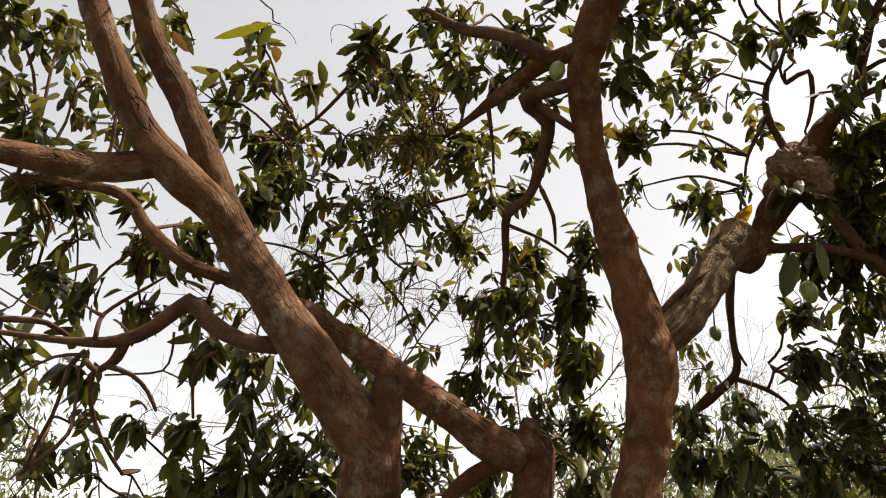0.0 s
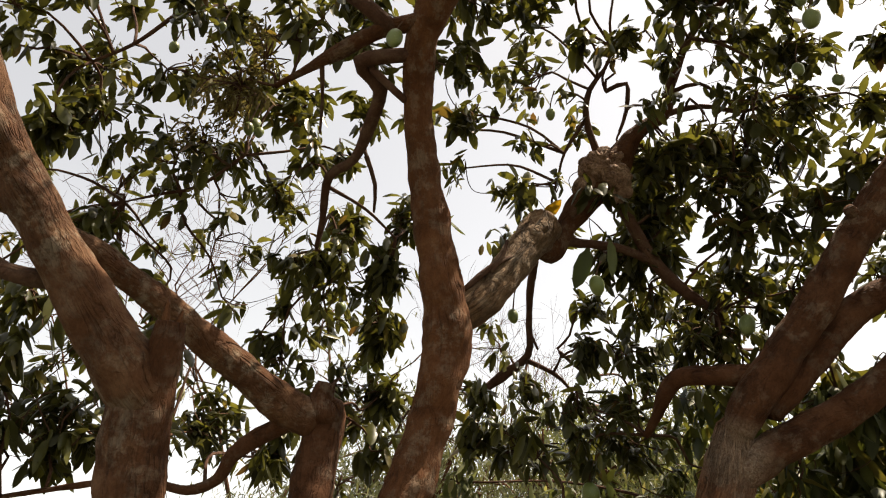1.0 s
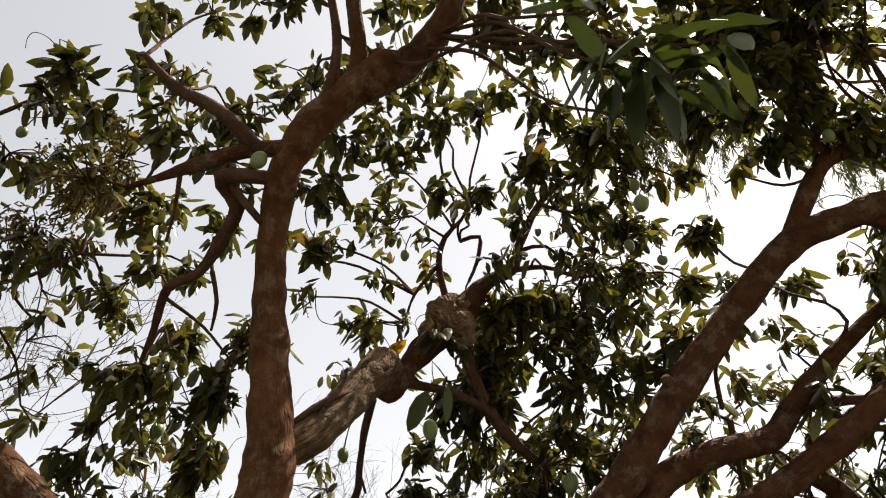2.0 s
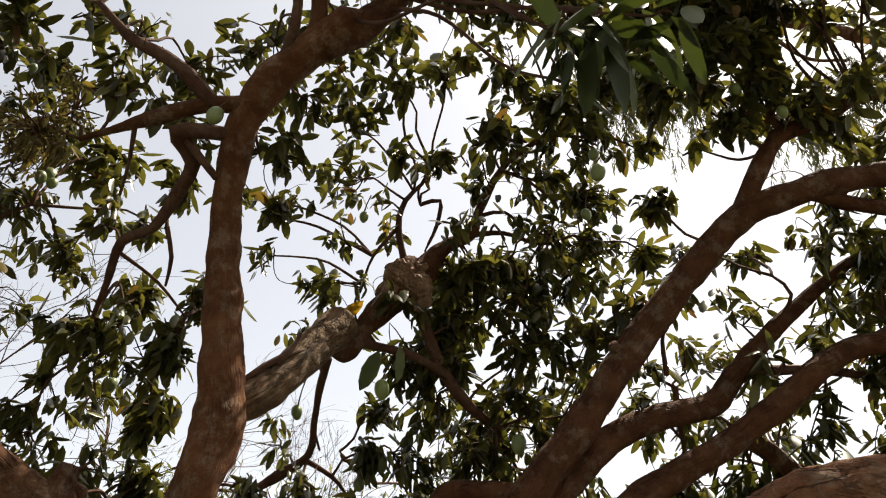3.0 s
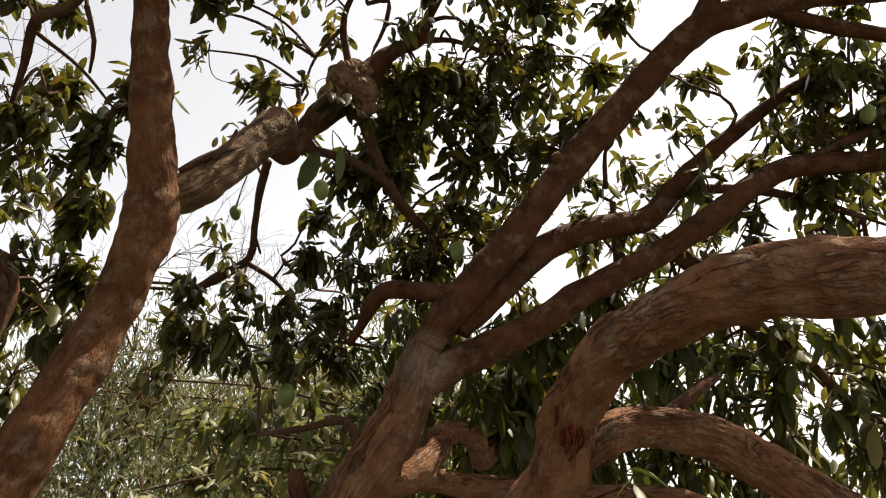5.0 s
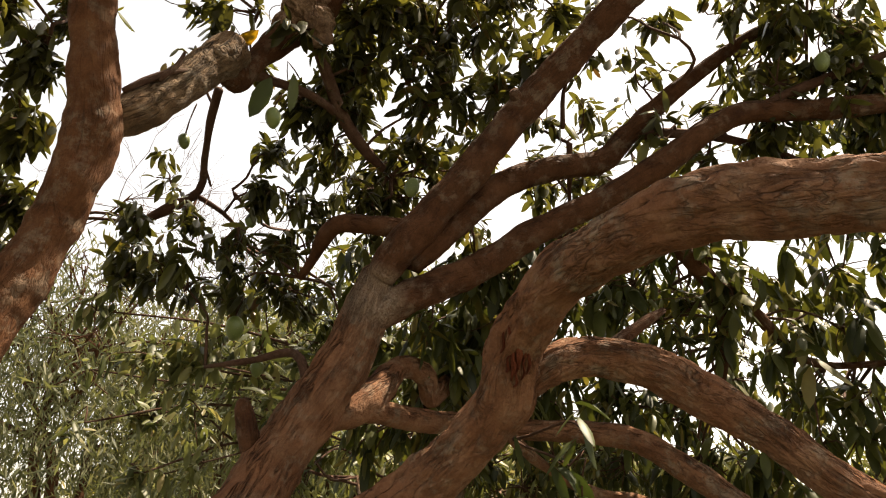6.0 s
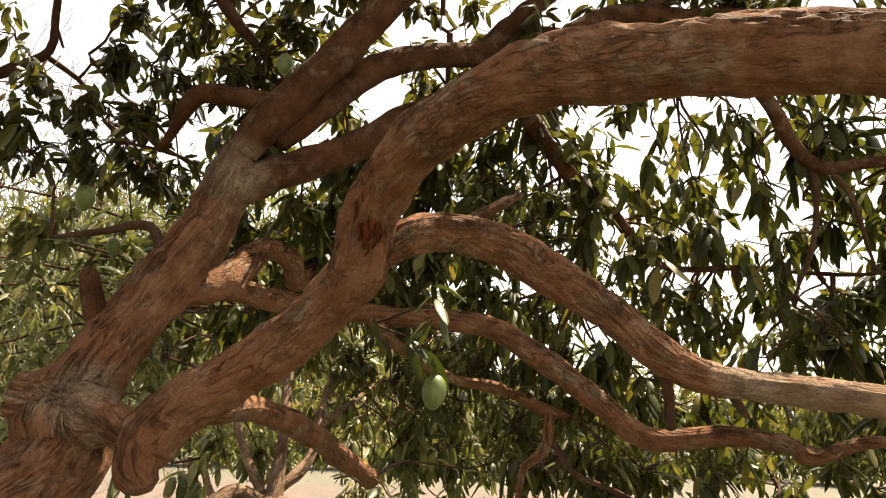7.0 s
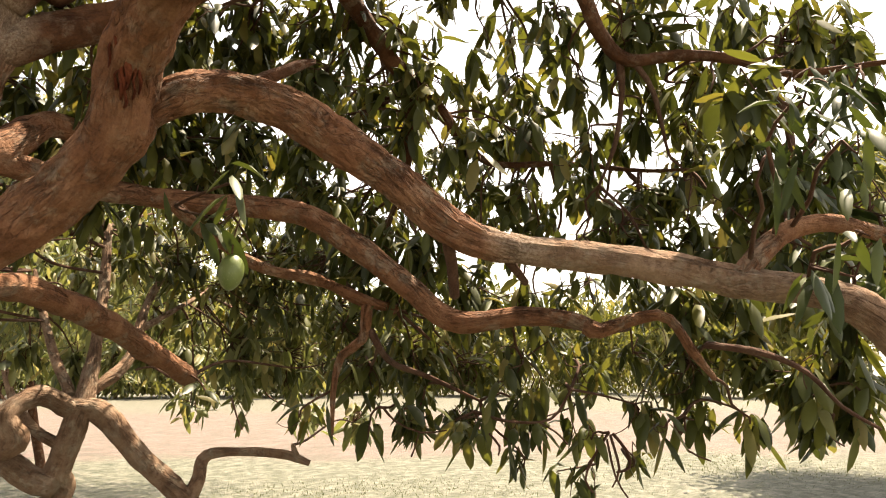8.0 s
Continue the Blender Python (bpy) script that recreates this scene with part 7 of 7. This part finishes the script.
# unseen crown overhead and behind the path, added to shade the limbs
for k in range(66):
    turn, far = rng.uniform(0, 2 * math.pi), 3.4 * math.sqrt(rng.random())
    x, y = -1.5 + 0.85 * far * math.cos(turn), -1.7 + 0.85 * far * math.sin(turn)
    foliage("overhead", (x, y, rng.uniform(4.6, 5.8) - 0.12 * far), 0.45, 0.3, 9, 0.12, 12)
# more unseen clumps on the right, added to darken the heavy limb
for k in range(30):
    turn, far = rng.uniform(0, 2 * math.pi), math.sqrt(rng.random())
    foliage("overhead", (1.3 + 0.9 * far * math.cos(turn), -0.75 + 0.9 * far * math.sin(turn), rng.uniform(4.7, 5.5)), 0.4, 0.3, 8, 0.12, 12)
for key in list(CLUMPS):
    if key == "panicle":
        grow_foliage(mango_tree, key, PANICLE, TWIG, (0.22, 0.36), "old brown flower stalks in hanging sprays")
    elif key == "feather":
        grow_foliage(gum_tree, key, WILLOW, FAR_BARK, (0.12, 0.18), "fine hanging grey-green leaves")
    else:
        # low and droop keys take the greens lightened for sun
        grow_foliage(low_tree if key == "low" else mango_tree, key, {"near": NEAR_LEAF, "low": LIT_LOW_LEAF, "droop": LIT_DROOP_LEAF}.get(key, LEAF), TWIG, (0.26, 0.37) if key in ("droop", "low") else (0.20, 0.29) if key == "near" else (0.31, 0.43))

# a pair of young yellow-green leaves held out flat on a twig
young_v, young_f = leaf_blades(np.array([(-1.026, 1.142, 3.187), (-1.024, 1.146, 3.183)]), unit(np.array([(-0.128, 0.017, -0.010), (-0.030, 0.025, -0.045)])), np.array([0.122, 0.052]), np.array([0.026, 0.021]), np.array([0.22, 0.15]), 0.3)
for k in range(2):
    quads_mesh("leaf", young_v[k * 15 : (k + 1) * 15], young_f[:8], YOUNG_LEAF, mango_tree, "young yellow-green leaf")
limb(mango_tree, "twig", [(-1.004, 1.143, 3.184, 0.0016), (-1.020, 1.140, 3.190, 0.0018), (-1.022, 1.128, 3.209, 0.0018), (-1.050, 1.117, 3.228, 0.0018), (-1.110, 1.090, 3.320, 0.0022), (-1.300, 1.180, 3.480, 0.0030), (-1.460, 1.310, 3.520, 0.0040)])


def lone_leaf(base, tip, width, mat, label):
    """One blade from its stalk end to its tip, standing apart from the whorls."""
    base, tip = np.array(base), np.array(tip)
    far = np.linalg.norm(tip - base)
    v, f = leaf_blades(base[None], unit(tip - base)[None], np.array([far]), np.array([width]), np.array([0.15]))
    quads_mesh("leaf", v, f, mat, mango_tree, label)


lone_leaf((0.470, 2.144, 3.294), (0.439, 2.230, 3.171), 0.064, NEAR_LEAF, "large dark green hanging leaf")
lone_leaf((0.526, 2.092, 3.309), (0.547, 2.138, 3.185), 0.044, NEAR_LEAF, "dark green hanging leaf")
lone_leaf((-0.017, 2.264, 3.395), (0.055, 2.251, 3.339), 0.039, YOUNG_LEAF, "fresh green leaf")
lone_leaf((-0.016, 2.265, 3.391), (-0.001, 2.246, 3.406), 0.011, YOUNG_LEAF, "fresh green leaf")
lone_leaf((0.459, 2.541, 3.647), (0.510, 2.454, 3.716), 0.055, YELLOWED_LEAF, "yellowed dying leaf")
lone_leaf((0.477, 2.543, 3.632), (0.478, 2.488, 3.700), 0.044, YELLOWED_LEAF, "yellowed dying leaf")
lone_leaf((0.546, 2.490, 3.645), (0.640, 2.476, 3.592), 0.055, YOUNG_LEAF, "fresh green leaf")

# ---- trees beyond ----
rng = np.random.default_rng(23)


def on_bearing(degrees, far):
    """A place on the ground on a compass-like bearing from +y, clockwise, that far off."""
    return (far * math.sin(radians(degrees)), far * math.cos(radians(degrees)), 0.0)


far_tree(on_bearing(10, 10), 5.8, "grey-green feathery tree with pale bare limbs", WILLOW, FAR_BARK, 25000, 0.13, 1.8, 0.16, levels=5)
far_tree(on_bearing(1, 13), 5.0, "grey-green feathery tree beyond the orchard", WILLOW, FAR_BARK, 15000, 0.15, 1.8, 0.17)
far_tree(on_bearing(-35, 12), 5.6, "pale feathery tree in full sun", WILLOW, FAR_BARK, 9000, 0.15, 1.2, 0.25)
far_tree(on_bearing(29, 12.5), 7.0, "yellow-green leafy tree beyond the trunks", YELLOW_LEAF, FAR_BARK, 32000, 0.15, 2.6, 0.28, slim=0.010, low=1.5)
far_tree(on_bearing(19, 13), 7.2, "pale grey-green feathery tree", WILLOW, FAR_BARK, 9000, 0.15, 1.0, 0.22)
far_tree(on_bearing(-6, 15), 12.0, "bare grey tree with fine leafless twigs", None, GREY_BARK, 0, 0, 0, spread=0.6, levels=6, fine=3, slim=0.006)
far_tree(on_bearing(13, 16), 11.5, "bare grey tree with fine leafless twigs", None, GREY_BARK, 0, 0, 0, spread=0.6, levels=6, fine=3, slim=0.006)
# far mango crowns carry the sun in their leaf colour
far_tree(on_bearing(90, 12.6), 6.0, "round-crowned mango tree shading the grass", LIT_FAR_LEAF, FAR_BARK, 34000, 0.2, 0.6, 0.34)
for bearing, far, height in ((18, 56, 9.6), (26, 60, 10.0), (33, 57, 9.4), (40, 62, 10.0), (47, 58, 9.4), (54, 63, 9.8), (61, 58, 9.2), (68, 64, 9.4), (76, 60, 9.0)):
    far_tree(on_bearing(bearing, far), height, "sunlit mango tree with a low hanging crown", LIT_FAR_LEAF, FAR_BARK, 11000, 0.62, 0.55 * height, 0.32, reach=1.5, slim=0.014, low=0.35)
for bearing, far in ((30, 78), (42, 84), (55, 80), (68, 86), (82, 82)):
    far_tree(on_bearing(bearing, far), 5.5, "distant dark green mango tree", LIT_FAR_LEAF, FAR_BARK, 5000, 0.34, 1.8, 0.4, levels=3, reach=0.8)


def grass_blades(count):
    """Short dry tufts standing on the open field."""
    turn, far = np.radians(rng.uniform(22, 100, count)), 7.0 + 9.5 * rng.random(count) ** 1.2
    foot = np.stack([far * np.sin(turn), far * np.cos(turn), np.zeros(count) - 0.03], 1)
    foot += np.repeat(rng.normal(0, 0.25, (count // 10, 3)), 10, axis=0) * (1, 1, 0)
    foot[:, 2] += [0.10 * noise.noise(Vector((x * 0.15, y * 0.15, 3))) for x, y, _ in foot]
    tall = rng.uniform(0.02, 0.055, count)
    v, f = kites(foot, unit(rng.normal(0, 0.5, (count, 3)) + (0, 0, 1.0)), tall, tall * 0.3)
    field = thing("grass", (8, 6, 0), "short dry grass tufts on the open field", "grass", kind="stuff")
    quads_mesh("tufts", v, f, GRASS, field, "", "stuff")


grass_blades(45000)

# ---- fruit ----
mango_fruit((-0.321, 1.845, 3.789), 0.077, 8, 0.04)
mango_fruit((0.382, 2.216, 3.939), 0.053, 8, 0.1)
mango_fruit((0.361, 2.636, 3.225), 0.063, 8, 0.14)
mango_fruit((0.508, 2.178, 3.167), 0.077, 8, 0.06)
mango_fruit((0.988, 1.459, 3.879), 0.082, 8, 0.05)
mango_fruit((1.127, 2.222, 3.125), 0.085, 8, 0.08)
mango_fruit((0.743, 2.840, 3.077), 0.065, 8, 0.1)
mango_fruit((0.658, 2.655, 2.558), 0.093, 8, 0.08)
mango_fruit((1.528, 1.782, 1.933), 0.118, 8, 0.12)
mango_fruit((1.188, 1.090, 4.192), 0.058, 8, 0.1)
mango_fruit((1.186, 1.133, 4.173), 0.055, 8, 0.1)
mango_fruit((1.316, 1.036, 4.117), 0.062, 8, 0.1)
mango_fruit((1.460, 0.975, 4.020), 0.057, 8, 0.1)
mango_fruit((-0.781, 2.475, 3.791), 0.060, 8, 0.1)
mango_fruit((-0.740, 2.483, 3.789), 0.053, 8, 0.1)
mango_fruit((-0.299, 3.014, 3.326), 0.063, 8, 0.1)
mango_fruit((-0.155, 2.987, 3.363), 0.069, 8, 0.1)
mango_fruit((-0.158, 3.098, 3.106), 0.059, 8, 0.1)
mango_fruit((-0.420, 2.789, 3.545), 0.053, 8, 0.1)
mango_fruit((0.026, 2.322, 4.110), 0.061, 8, 0.1)
mango_fruit((1.166, 1.730, 3.953), 0.060, 8, 0.1)
mango_fruit((1.284, 1.683, 3.892), 0.055, 8, 0.1)
mango_fruit((1.093, 1.570, 4.126), 0.059, 8, 0.1)
mango_fruit((2.104, 1.142, 3.668), 0.074, 8, 0.1)
mango_fruit((0.802, 2.013, 4.250), 0.065, 8, 0.1)
mango_fruit((0.366, 3.272, 2.970), 0.059, 8, 0.1)
mango_fruit((-1.019, 2.221, 4.137), 0.060, 8, 0.1)
mango_fruit((-1.087, 2.246, 4.096), 0.060, 8, 0.1)
mango_fruit((-1.098, 2.333, 4.001), 0.051, 8, 0.1)
mango_fruit((-0.934, 2.274, 4.098), 0.042, 8, 0.1)
mango_fruit((-0.761, 2.512, 3.841), 0.071, 8, 0.1)
mango_fruit((0.044, 2.324, 4.119), 0.070, 8, 0.1)
mango_fruit((2.069, 1.021, 3.485), 0.078, 8, 0.1)
mango_fruit((0.930, 3.038, 2.511), 0.078, 8, 0.1)
